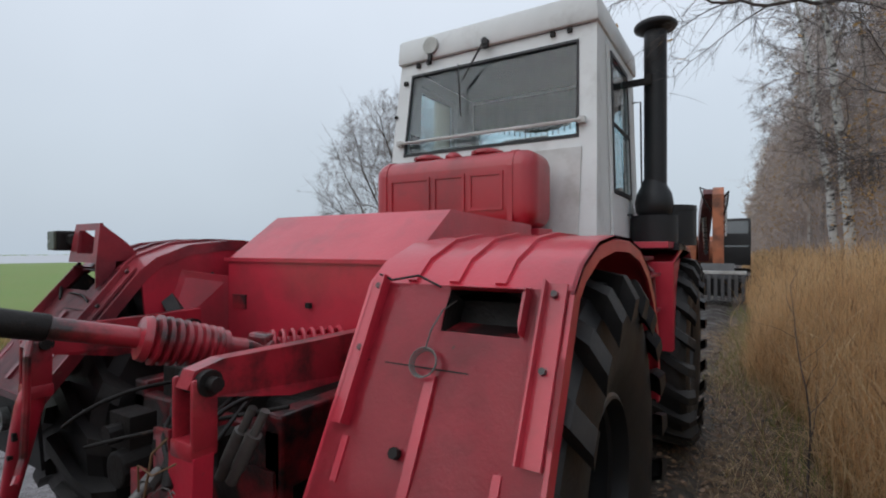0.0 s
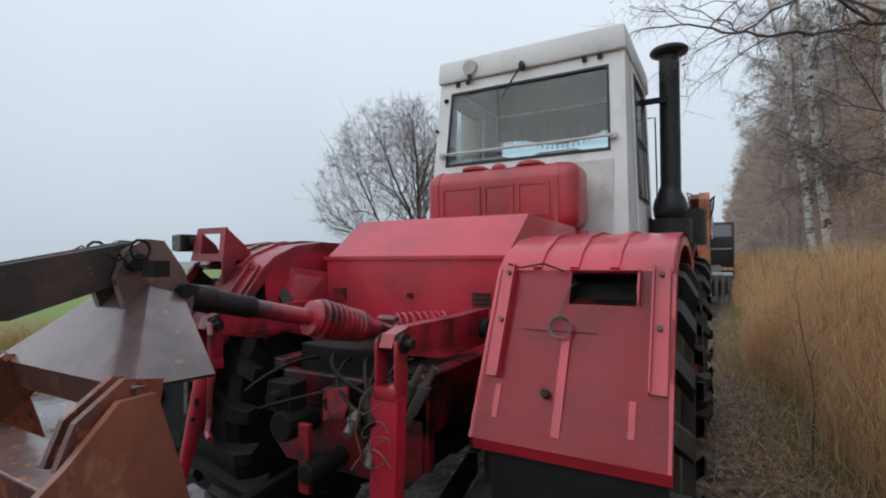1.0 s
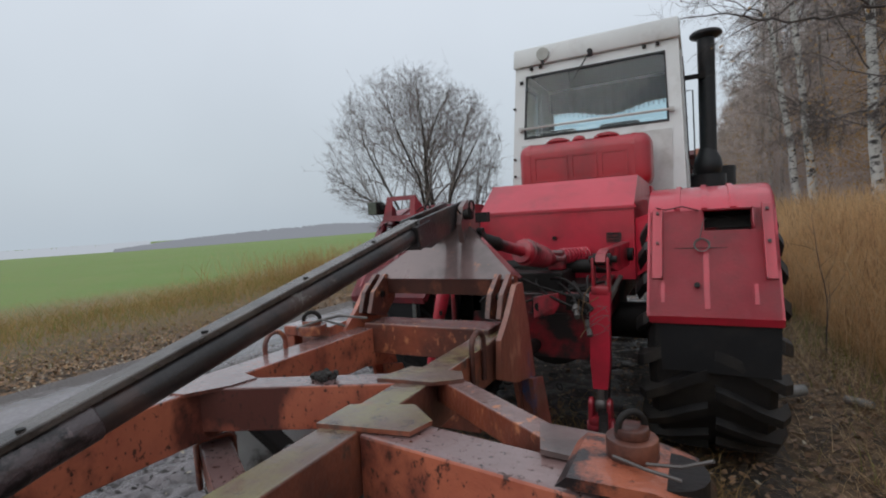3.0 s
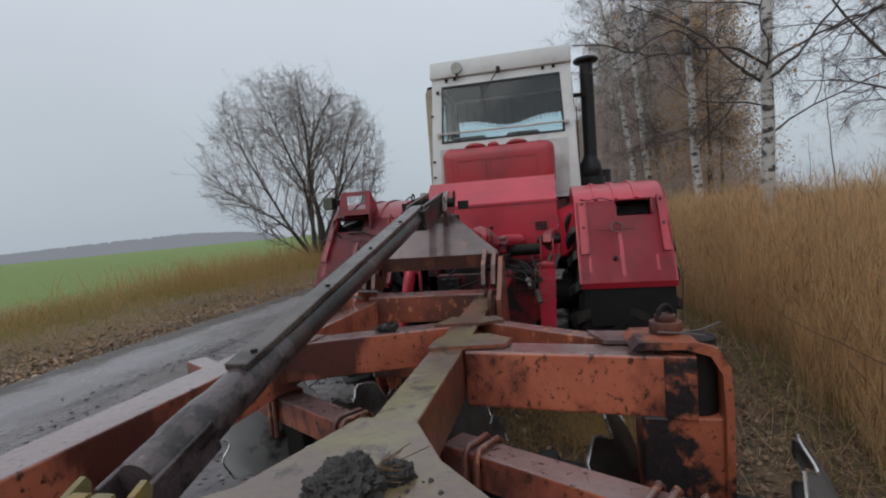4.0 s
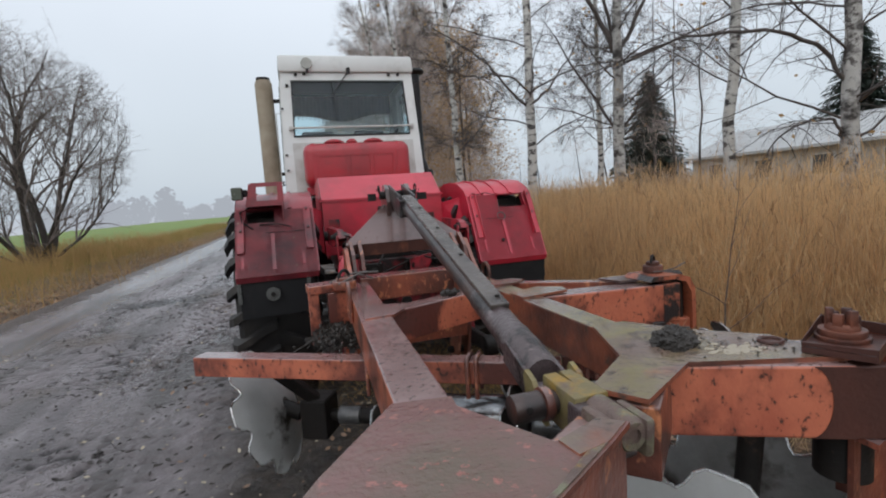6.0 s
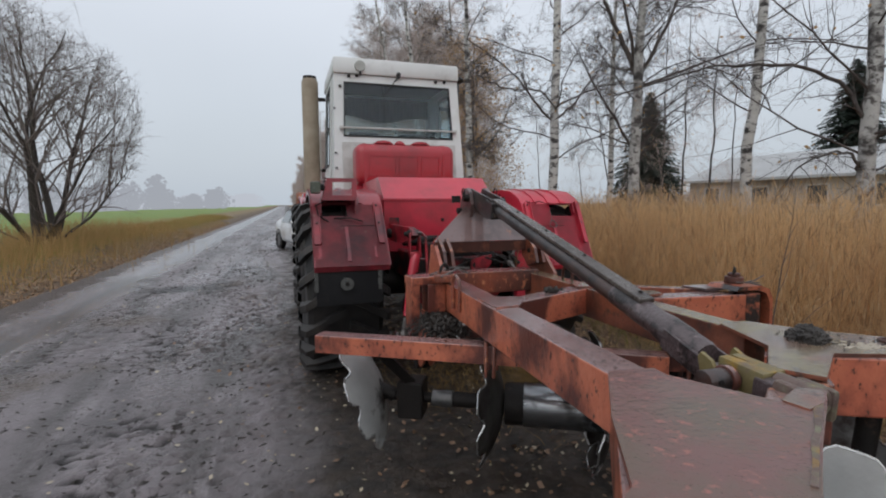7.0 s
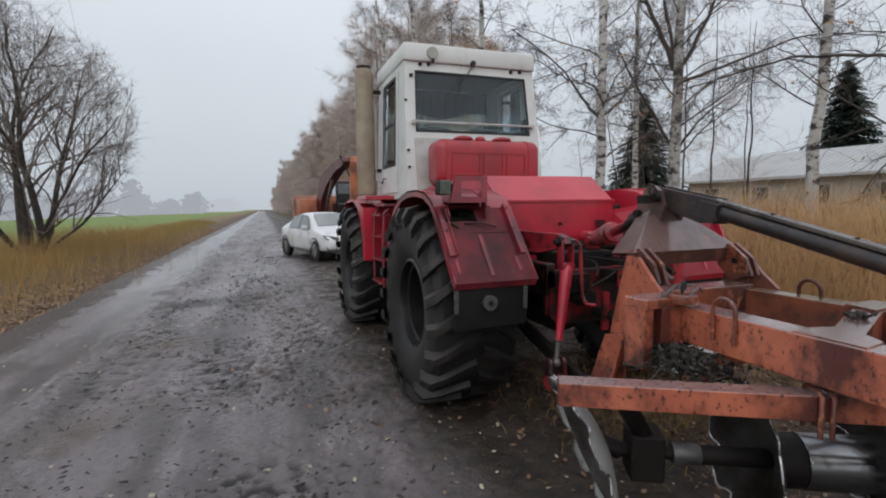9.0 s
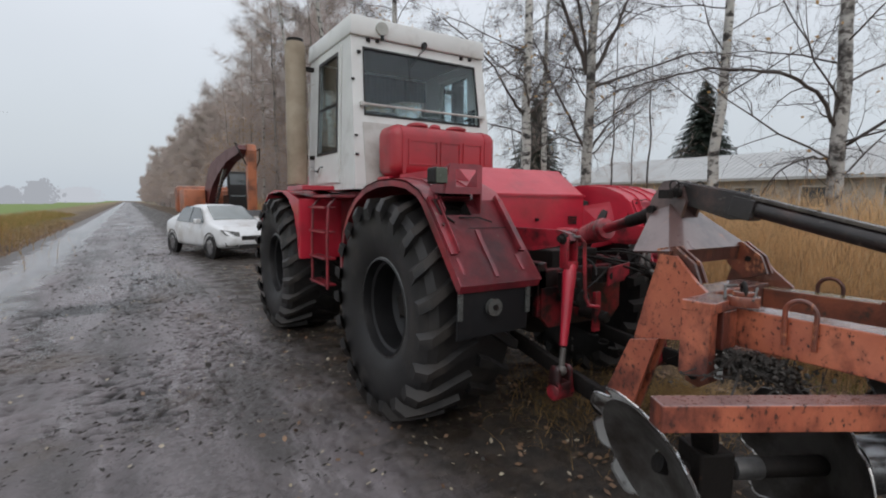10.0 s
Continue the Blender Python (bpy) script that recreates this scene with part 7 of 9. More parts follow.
# ---- white car parked ahead ----
def build_car():
    car = root("car", (-0.61, 13.37, 0), "white saloon car with dirty sides, parked on the road", "car")
    L, W = 4.41, 0.865
    b = B()
    # stations along the car: nose at +x; half width, and heights of sill, shoulder and roof line
    st = [(-2.18, 0.62, 0.42, 0.78, 0.84), (-2.10, 0.76, 0.32, 0.90, 0.98), (-1.75, 0.84, 0.26, 0.93, 1.05), (-1.25, 0.865, 0.24, 0.93, 1.26), (-0.75, 0.87, 0.22, 0.92, 1.43), (-0.1, 0.87, 0.22, 0.91, 1.495), (0.35, 0.87, 0.22, 0.90, 1.44), (0.75, 0.87, 0.22, 0.89, 1.22), (1.10, 0.865, 0.22, 0.88, 0.99), (1.55, 0.85, 0.23, 0.84, 0.93), (1.95, 0.79, 0.26, 0.72, 0.80), (2.15, 0.66, 0.32, 0.60, 0.66), (2.22, 0.5, 0.38, 0.54, 0.56)]
    rows = []
    for x, w, lo, sh, top in st:
        roof = top - sh > 0.16
        wt = w * (0.72 if roof else 0.86)
        sec = [(w * 0.9, lo), (w, lo + 0.14), (w, (lo + sh) / 2), (w * 0.985, sh), (wt if roof else w * 0.93, top - (0.06 if roof else 0.03)), (wt * 0.78, top - 0.01), (0, top)]
        full = [(y, z) for y, z in sec] + [(-y, z) for y, z in sec[-2::-1]]
        rows.append([b.verts.new((x, y, z)) for y, z in full])
    for p, q in zip(rows, rows[1:]):
        for i in range(len(p) - 1):
            b.faces.new((p[i], p[i + 1], q[i + 1], q[i]))
        b.faces.new((p[-1], p[0], q[0], q[-1]))
    b.faces.new(rows[0][::-1])
    b.faces.new(rows[-1])
    body = part("body", b, CAR_WHITE, car, smooth=50)
    body.modifiers.new("smooth", "SUBSURF").levels = 2
    body.modifiers["smooth"].render_levels = 2
    def panel(name, pts, mt, th, label=""):
        b = B()
        slab(b, pts, th)
        return part(name, b, mt, car, label, soft=0.004)
    panel("windscreen", [(1.03, -0.60, 1.035), (1.03, 0.60, 1.035), (0.47, 0.52, 1.40), (0.47, -0.52, 1.40)], SKY_PALED, (0.02, 0, 0.03))
    panel("rear_screen", [(-1.62, -0.55, 1.10), (-1.62, 0.55, 1.10), (-1.02, 0.50, 1.37), (-1.02, -0.50, 1.37)], CAR_GLASS, (-0.02, 0, 0.03))
    for s in (-1, 1):
        panel("side_window", [(0.86, s * 0.815, 0.96), (0.0, s * 0.84, 0.95), (0.0, s * 0.665, 1.39), (0.40, s * 0.67, 1.36)], CAR_GLASS, (0, s * 0.02, 0.008))
        panel("side_window", [(-0.06, s * 0.84, 0.95), (-1.05, s * 0.81, 0.97), (-0.80, s * 0.68, 1.33), (-0.06, s * 0.665, 1.39)], CAR_GLASS, (0, s * 0.02, 0.008))
        b = B()
        box(b, (0.72, s * 0.94, 1.0), (0.13, 0.18, 0.13))
        part("door_mirror", b, CAR_WHITE, car, soft=0.03, smooth=50)
        b = B()
        slab(b, [(2.02, s * 0.74, 0.66), (2.17, s * 0.40, 0.62), (2.14, s * 0.40, 0.73), (1.80, s * 0.79, 0.79)], (0.02, s * 0.012, 0.01))
        part("headlight", b, LAMP_SOOT, car, "narrow clear headlight", soft=0.008)
        b = B()
        box(b, (-0.15, s * 0.872, 0.78), (0.16, 0.02, 0.025))
        box(b, (-1.0, s * 0.872, 0.80), (0.16, 0.02, 0.025))
        part("door_handle", b, CAR_WHITE, car, soft=0.006)
        b = B()
        slab(b, [(1.98, s * 0.72, 0.36), (2.16, s * 0.46, 0.36), (2.17, s * 0.46, 0.46), (1.99, s * 0.74, 0.47)], (0.025, s * 0.01, 0))
        part("fog_lamp_pocket", b, CAR_BLACK, car)
    b = B()
    box(b, (2.20, 0, 0.58), (0.04, 0.72, 0.12))
    box(b, (2.20, 0, 0.36), (0.05, 0.86, 0.10))
    part("grille", b, CAR_BLACK, car, soft=0.01)
    for x in (-1.32, 1.315):
        for s in (-1, 1):
            b = B()
            lathe(b, [(0.20, -0.10), (0.27, -0.105), (0.315, -0.08), (0.32, 0.0), (0.315, 0.08), (0.27, 0.105), (0.20, 0.10)], 28, Matrix.Translation((x, s * 0.77, 0.315)) @ Matrix.Rotation(math.pi / 2, 4, "Z"))
            wheel = part("wheel", b, RUBBER, car, smooth=40)
            b = B()
            for k in range(7):
                a = 2 * math.pi * k / 7
                beam(b, (x, s * 0.855, 0.315), (x + 0.19 * math.cos(a), s * 0.86, 0.315 + 0.19 * math.sin(a)), 0.05, 0.02, (0, 1, 0))
            lathe(b, [(0.18, 0.06), (0.215, 0.085), (0.205, 0.06), (0.20, -0.06)], 24, Matrix.Translation((x, s * 0.77, 0.315)) @ Matrix.Rotation(s * math.pi / 2, 4, "Z"))
            part("rim", b, ALLOY, wheel, smooth=40)
            b = B()
            lathe(b, [(0.345, -0.012), (0.375, -0.012), (0.375, 0.012), (0.345, 0.012)], 28, Matrix.Translation((x, s * 0.862, 0.33)) @ Matrix.Rotation(math.pi / 2, 4, "Z"))
            part("wheel_arch", b, CAR_BLACK, car)
    car.rotation_euler = (0, 0, math.atan2(-2.60, 0.78))
    car.scale = (1, 1, 1.05)
    return car


build_car()


# ---- excavator further on ----
def build_excavator():
    ex = root("excavator", (0.9, 19.0, 0), "orange tracked excavator with its arm folded, standing beyond the car", "excavator")
    def p(name, bm, mt, label="", **kw):
        return part(name, bm, mt, ex, label, **kw)
    BACK = 3.4
    for s in (-1, 1):
        b = B()
        ln_ = [(-1.8, 0.45), (-1.6, 0.15), (-1.3, 0.05), (1.3, 0.05), (1.6, 0.15), (1.8, 0.45), (1.6, 0.78), (1.3, 0.86), (-1.3, 0.86), (-1.6, 0.78)]
        prism(b, [(BACK + y, z) for y, z in ln_], "x", s * 1.15 - 0.58, s * 1.15 + 0.02)
        tr = p("track", b, EXC_GREY, "dark steel track", soft=0.03)
        b = B()
        for k in range(16):
            y = -1.4 + 0.187 * k
            box(b, (s * 1.15 - 0.28, BACK + y, 0.875), (0.62, 0.05, 0.05))
            box(b, (s * 1.15 - 0.28, BACK + y, 0.04), (0.6, 0.05, 0.05))
        for k in range(5):
            for sy in (-1, 1):
                box(b, (s * 1.15 - 0.28, BACK + sy * (1.83 - 0.02 * abs(k - 2)), 0.25 + 0.11 * k), (0.6, 0.05, 0.05))
        part("track_plate", b, IRON, tr, split=True)
    b = B()
    box(b, (-0.2, BACK, 0.72), (1.6, 1.6, 0.3))
    rod(b, (-0.2, BACK, 0.8), (-0.2, BACK, 1.05), 0.6, seg=24)
    p("undercarriage", b, EXC_GREY, soft=0.02)
    b = B()
    box(b, (-1.25, BACK + 0.75, 1.62), (0.90, 2.6, 1.10))
    box(b, (-0.3, BACK + 1.75, 1.62), (2.6, 1.2, 1.10))
    p("engine_house", b, EXC_ORANGE, "faded orange engine house", soft=0.08, smooth=40)
    b = B()
    box(b, (-0.35, BACK + 2.25, 1.70), (3.0, 0.7, 1.35))
    p("counterweight", b, EXC_ORANGE, "rounded orange counterweight", soft=0.18, smooth=40)
    b = B()
    prism(b, [(BACK - 0.75, 1.10), (BACK - 0.82, 2.0), (BACK - 0.50, 3.04), (BACK + 0.85, 3.10), (BACK + 0.9, 1.10)], "x", 0.16, 1.17)
    cab = p("cab", b, BLACK_PAINT, "dark cab with large panes", soft=0.05, smooth=40)
    b = B()
    slab(b, [(0.24, BACK - 0.81, 1.85), (1.09, BACK - 0.81, 1.85), (1.09, BACK - 0.55, 2.92), (0.24, BACK - 0.55, 2.92)], (0, -0.02, 0))
    part("front_pane", b, CAR_GLASS, cab)
    for xx in (0.15, 1.18):
        b = B()
        slab(b, [(xx, BACK - 0.65, 1.9), (xx, BACK + 0.75, 1.9), (xx, BACK + 0.7, 2.92), (xx, BACK - 0.42, 2.92)], (0.012 if xx > 1 else -0.012, 0, 0))
        part("side_pane", b, CAR_GLASS, cab)
    b = B()
    prism(b, [(BACK + 0.1, 1.35), (BACK - 0.5, 1.25), (BACK - 1.5, 2.30), (BACK - 2.6, 2.80), (-0.6, 3.25), (-2.1, 3.45), (-2.32, 3.60), (-2.1, 3.78), (-0.6, 3.72), (BACK - 2.3, 3.50), (BACK - 1.1, 3.20), (BACK - 0.2, 2.3)], "x", -0.24, 0.16)
    for v in b.verts:
        v.co.x -= 0.10 * (v.co.y + 2.2)
    p("boom", b, EXC_RED, "dirty dark red boom reaching forward", soft=0.03)
    b = B()
    prism(b, [(-2.0, 3.74), (-2.35, 3.80), (-2.52, 3.55), (-2.44, 1.75), (-2.38, 1.3), (-2.18, 1.2), (-2.1, 2.6)], "x", 0.04, 0.36)
    p("arm", b, EXC_ORANGE, "orange dipper arm hanging down", soft=0.03)
    b = B()
    rod(b, (-0.42, BACK - 1.0, 1.6), (-0.36, 0.2, 3.0), 0.08, seg=12)
    p("hydraulic_ram", b, CHROME, smooth=40)
    b = B()
    rod(b, (0.40, -2.0, 3.6), (0.40, -2.2, 2.2), 0.05, seg=12)
    p("hydraulic_ram", b, CHROME, smooth=40)
    b = B()
    pipe(b, [(0.36, -2.1, 3.5), (0.50, -2.4, 3.65), (0.46, -2.5, 3.2), (0.36, -2.4, 2.9)], 0.025, 6)
    pipe(b, [(-0.05, -1.7, 3.75), (-0.35, -2.1, 3.85), (-0.25, -2.5, 3.5), (0.0, -2.45, 3.0)], 0.025, 6)
    p("hydraulic_hose", b, IRON)
    b = B()
    prism(b, [(-2.05, 1.25), (-2.5, 1.3), (-2.72, 0.8), (-2.5, 0.3), (-2.0, 0.2), (-1.7, 0.5), (-1.75, 0.62), (-2.0, 0.42), (-2.35, 0.5), (-2.5, 0.8), (-2.3, 1.1)], "x", -0.3, 0.66)
    p("bucket", b, EXC_GREY, "worn grey bucket resting low", soft=0.01)
    b = B()
    box(b, (0.2, -2.35, 0.72), (0.5, 0.06, 0.06))
    for k in range(4):
        box(b, (-0.2 + 0.25 * k, -1.68, 0.53), (0.06, 0.16, 0.05))
    p("bucket_tooth", b, EXC_GREY)
    b = B()
    box(b, (0.25, -2.86, 1.02), (1.5, 0.10, 0.10))
    part("blade_rail", b, GREY_SHEET, ex, "pale worn rail of a slatted blade", soft=0.01)
    for k in range(8):
        b = B()
        box(b, (-0.42 + 0.19 * k, -2.86, 0.55), (0.10, 0.08, 0.85))
        part("blade_slat", b, EXC_GREY, ex, soft=0.01)


build_excavator()


# ---- low farm building behind the trees ----
def build_farm():
    r = root("farm_building", (31, 24, 0), "long low farm building with a grey roof and plastered walls", "building")
    ang = -math.pi / 2 + 0.06
    Lh, Wd, h, ridge = 34.0, 9.0, 2.9, 4.7
    z0 = 0.0
    b = B()
    box(b, (Lh / 2, Wd / 2, h / 2), (Lh, Wd, h))
    part("wall", b, PLASTER, r)
    b = B()
    prism(b, [(-0.5, h - 0.1), (-0.5, h + 0.05), (Wd / 2, ridge), (Wd + 0.5, h + 0.05), (Wd + 0.5, h - 0.1), (Wd / 2, ridge - 0.18)], "x", -0.4, Lh + 0.4)
    roof = part("roof", b, SLATE, r, "grey corrugated sheet roof")
    b = B()
    for k in range(100):
        x = -0.35 + (Lh + 0.7) * k / 99
        beam(b, (x, -0.5, h + 0.06), (x, Wd / 2, ridge + 0.01), 0.05, 0.03)
    part("corrugation", b, SLATE, roof)
    b = B()
    for x in (-0.02, Lh + 0.02):
        slab(b, [(x, 0, h - 0.05), (x, Wd, h - 0.05), (x, Wd / 2, ridge - 0.2)], (0.04, 0, 0))
    part("gable", b, PLASTER, r)
    for k in range(9):
        x = 1.8 + 3.2 * k
        b = B()
        holed(b, [(x - 0.6, -0.03, 1.3), (x + 0.6, -0.03, 1.3), (x + 0.6, -0.03, 2.5), (x - 0.6, -0.03, 2.5)], [(x - 0.5, -0.03, 1.4), (x + 0.5, -0.03, 1.4), (x + 0.5, -0.03, 2.4), (x - 0.5, -0.03, 2.4)], (0, 0.08, 0))
        win = part("window", b, GREY_SHEET, r)
        b = B()
        slab(b, [(x - 0.5, -0.008, 1.4), (x + 0.5, -0.008, 1.4), (x + 0.5, -0.008, 2.4), (x - 0.5, -0.008, 2.4)], (0, 0.004, 0))
        part("pane", b, CAR_GLASS, win)
    r.rotation_euler = (0, 0, ang)
    r.location = (25.0, 22.0, 0.15)


build_farm()

# a weathered log in the verge
b = B()
rod(b, (1.50, 0.76, 0.10), (1.76, 0.90, 0.115), 0.055, 0.046, 12)
log = tagged(part("log", b, LOG, None, smooth=40), "short grey weathered birch log lying in the verge", "log")
b = B()
rod(b, (2.02, 0.84, 0.09), (2.16, 0.72, 0.10), 0.034, 0.028, 10)
tagged(part("log", b, LOG, None, smooth=40), "short pale birch log lying in dry grass", "log")

# ---- trees ----
def branch_mesh(name, segs, material):
    """Tapered prisms from (p, q, r0, r1, sides) rows; rows with the same number of sides are made at one go."""
    verts, faces, n0 = [], [], 0
    for sides in (8, 5, 4, 3):
        rows = [s for s in segs if s[4] == sides]
        if not rows:
            continue
        p = np.array([r[0] for r in rows])
        q = np.array([r[1] for r in rows])
        r0 = np.array([r[2] for r in rows])[:, None, None]
        r1 = np.array([r[3] for r in rows])[:, None, None]
        d = q - p
        d /= np.linalg.norm(d, axis=1, keepdims=True) + 1e-9
        ref = np.where(np.abs(d[:, 2:3]) > 0.9, np.array([[1.0, 0, 0]]), np.array([[0, 0, 1.0]]))
        u = np.cross(d, ref)
        u /= np.linalg.norm(u, axis=1, keepdims=True)
        v = np.cross(d, u)
        a = np.arange(sides) * 2 * np.pi / sides
        off = u[:, None] * np.cos(a)[None, :, None] + v[:, None] * np.sin(a)[None, :, None]
        ring0, ring1 = p[:, None] + off * r0, q[:, None] + off * r1
        block = np.concatenate([ring0, ring1], 1)
        k = len(rows)
        base = n0 + np.arange(k)[:, None] * 2 * sides
        i = np.arange(sides)
        j = (i + 1) % sides
        f = np.stack([base + i, base + j, base + sides + j, base + sides + i], -1).reshape(-1, 4)
        verts.append(block.reshape(-1, 3))
        faces.append(f)
        n0 += k * 2 * sides
    co = np.concatenate(verts).astype(np.float32)
    fc = np.concatenate(faces).astype(np.int32)
    me = bpy.data.meshes.new(name)
    me.vertices.add(len(co))
    me.vertices.foreach_set("co", co.ravel())
    me.loops.add(fc.size)
    me.loops.foreach_set("vertex_index", fc.ravel())
    me.polygons.add(len(fc))
    me.polygons.foreach_set("loop_start", np.arange(0, fc.size, 4, dtype=np.int32))
    me.polygons.foreach_set("loop_total", np.full(len(fc), 4, dtype=np.int32))
    me.update(calc_edges=True)
    me.shade_smooth()
    me.materials.append(material)
    return me


def trunk_mesh(rows, material):
    """One connected tapering trunk through rows that follow on each other."""
    bm = B()
    pts = [rows[0][0]] + [r[1] for r in rows]
    rad = [rows[0][2]] + [r[3] for r in rows]
    rings, n = [], 10
    for p, r in zip(pts, rad):
        rings.append([bm.verts.new((p[0] + r * math.cos(2 * math.pi * k / n), p[1] + r * math.sin(2 * math.pi * k / n), p[2])) for k in range(n)])
    for a, c in zip(rings, rings[1:]):
        for k in range(n):
            bm.faces.new((a[k], a[(k + 1) % n], c[(k + 1) % n], c[k]))
    bm.faces.new(rings[-1])
    me = bpy.data.meshes.new("trunk")
    bm.to_mesh(me)
    bm.free()
    me.shade_smooth()
    me.materials.append(material)
    return me


def unit(v):
    return v / (np.linalg.norm(v) + 1e-9)


def limb(rs, out, p, d, length, r, depth, bend, droop, steps, kids, sides, tips=None):
    """One limb that wanders, with side limbs down to the given depth."""
    step_l = length / steps
    for k in range(steps):
        t = k / steps
        d = unit(d + rs.normal(0, bend, 3) + np.array([0, 0, droop * (0.3 + t)]))
        q = p + d * step_l
        ra, rb = r * (1 - 0.8 * t), r * (1 - 0.8 * (t + 1 / steps))
        out.append((p, q, ra, rb, sides))
        if depth > 0 and t > 0.12:
            for _ in range(kids):
                if rs.rand() < 0.8:
                    side = unit(rs.normal(0, 1, 3))
                    nd = unit(d * 0.75 + unit(side - d * side.dot(d)) * 0.85)
                    limb(rs, out, q, nd, length * rs.uniform(0.28, 0.55) * (1 - 0.45 * t), max(rb * 0.6, 0.0026), depth - 1, bend * 1.25, droop, max(3, steps - 2), kids, 4 if depth > 1 else 3, tips)
        p = q
    if tips is not None:
        tips.append(p)


def birch(seed, height, r, lean=(0, 0), first=2.4, n_limbs=20, limb_len=3.2, droop=-0.02, fork=False, kids=2, depth=2, dark=0.0):
    """Trunk rows and crown rows for one bare birch."""
    rs = np.random.RandomState(seed)
    trunk, crown, tips = [], [], []
    n = 16
    p = np.array([0.0, 0, -0.1])
    for k in range(n):
        t = k / n
        q = np.array([lean[0] * ((k + 1) / n) ** 1.3 + 0.018 * rs.normal(), lean[1] * ((k + 1) / n) ** 1.3 + 0.018 * rs.normal(), height * (k + 1) / n])
        trunk.append((p, q, r * (1 - 0.85 * t) * (1.25 if k == 0 else 1), r * (1 - 0.85 * (t + 1 / n)), 8))
        p = q
    for k in range(n_limbs):
        t = (first + (height * 0.95 - first) * (k / n_limbs) ** 1.05) / height
        i = min(n - 1, int(t * n))
        a, bq = trunk[i][0], trunk[i][1]
        p = a + (bq - a) * (t * n - i)
        az = k * 2.4 + rs.uniform(-0.5, 0.5)
        up = rs.uniform(0.45, 1.1)
        d = unit(np.array([math.cos(az), math.sin(az), up]))
        limb(rs, crown, p, d, limb_len * (1 - 0.6 * t) * rs.uniform(0.7, 1.2), r * 0.17 * (1 - 0.6 * t), depth, 0.14, droop, 7, kids, 5, tips)
    return trunk, crown, tips


def leaf_tufts(rs, pts, n, size, spread):
    """Small bent leaves scattered round twig tips."""
    pts = np.asarray(pts)
    c = pts[rs.randint(0, len(pts), n)] + rs.normal(0, spread, (n, 3))
    u = rs.normal(0, 1, (n, 3))
    u /= np.linalg.norm(u, axis=1, keepdims=True)
    w = rs.normal(0, 1, (n, 3))
    v = np.cross(u, w)
    v /= np.linalg.norm(v, axis=1, keepdims=True)
    s = size * rs.uniform(0.6, 1.3, (n, 1))
    return np.stack([c - u * s, c - v * s * 0.55, c + u * s, c + v * s * 0.55], 1)


def twig_spray(rs, segs, n, lo, hi, w, r_max=0.012, droop=-0.15, bend=True):
    """The finest twigs: thin bent ribbons that fan out from the thin segments of a crown."""
    rows = [g for g in segs if g[3] < r_max]
    p = np.array([g[0] for g in rows])
    q = np.array([g[1] for g in rows])
    k = rs.randint(0, len(rows), n)
    a = p[k] + (q - p)[k] * rs.rand(n, 1)
    d = (q - p)[k]
    d /= np.linalg.norm(d, axis=1, keepdims=True) + 1e-9
    d = d + rs.normal(0, 0.55, (n, 3)) + np.array([0, 0, droop])
    d /= np.linalg.norm(d, axis=1, keepdims=True)
    s = np.cross(d, rs.normal(0, 1, (n, 3)))
    s *= w / (np.linalg.norm(s, axis=1, keepdims=True) + 1e-9)
    ln_ = rs.uniform(lo, hi, (n, 1))
    if not bend:
        e = a + d * ln_
        return np.stack([a - s, a + s, e + s * 0.45, e - s * 0.45], 1)
    m = a + d * ln_ * 0.5
    d2 = d + rs.normal(0, 0.3, (n, 3)) + np.array([0, 0, droop])
    d2 /= np.linalg.norm(d2, axis=1, keepdims=True)
    e = m + d2 * ln_ * 0.5
    return np.concatenate([np.stack([a - s, a + s, m + s * 0.8, m - s * 0.8], 1), np.stack([m - s * 0.8, m + s * 0.8, e + s * 0.35, e - s * 0.35], 1)], 0)


def plant_tree(name, at, trunk, crown, bark, twig, label, category, leaves=None, group="", leaf_mat=None, spray=None):
    r = root(name, at, label, category, group)
    stems_of = trunk if isinstance(trunk[0], list) else [trunk]
    for rows in stems_of:
        t = new("trunk" if len(stems_of) == 1 else "stem", trunk_mesh(rows, bark))
        t.parent = r
    c = new("crown", branch_mesh("crown", crown, twig))
    c.parent = r
    if spray is not None:
        f = tagged(new("twig_fringe", quads_mesh("twig_fringe", spray, twig)), kind="stuff")
        f.parent = r
    if leaves is not None:
        lf = tagged(new("leaves", quads_mesh("leaves", leaves, leaf_mat)), "thin yellow-brown autumn leaves")
        lf.parent = r
    return r


def gz(x, y):
    return float(ground_z(np.array([x]), np.array([y]))[0])


BIRCHES = [
    # x, y, height, radius, lean, first limb, seed, leaves
    (6.77, 5.25, 14.0, 0.155, (0.2, -0.3), 2.7, 3, 0),
    (4.05, 4.42, 14.5, 0.115, (0.3, 0.4), 2.5, 4, 300),
    (4.93, 11.7, 15.0, 0.15, (-0.2, 0.5), 2.9, 5, 900),
    (6.65, 1.97, 14.0, 0.115, (0.5, -0.3), 2.9, 6, 0),
    (6.73, -0.04, 14.0, 0.13, (0.1, 0.2), 2.0, 7, 250),
    (4.95, 21.9, 15.0, 0.17, (-1.9, 0.2), 3.0, 8, 300),
    (4.62, 16.8, 14.5, 0.16, (-1.4, -0.2), 3.0, 9, 300),
    (8.6, 8.6, 13.0, 0.11, (0.2, 0.2), 2.6, 10, 600),
]
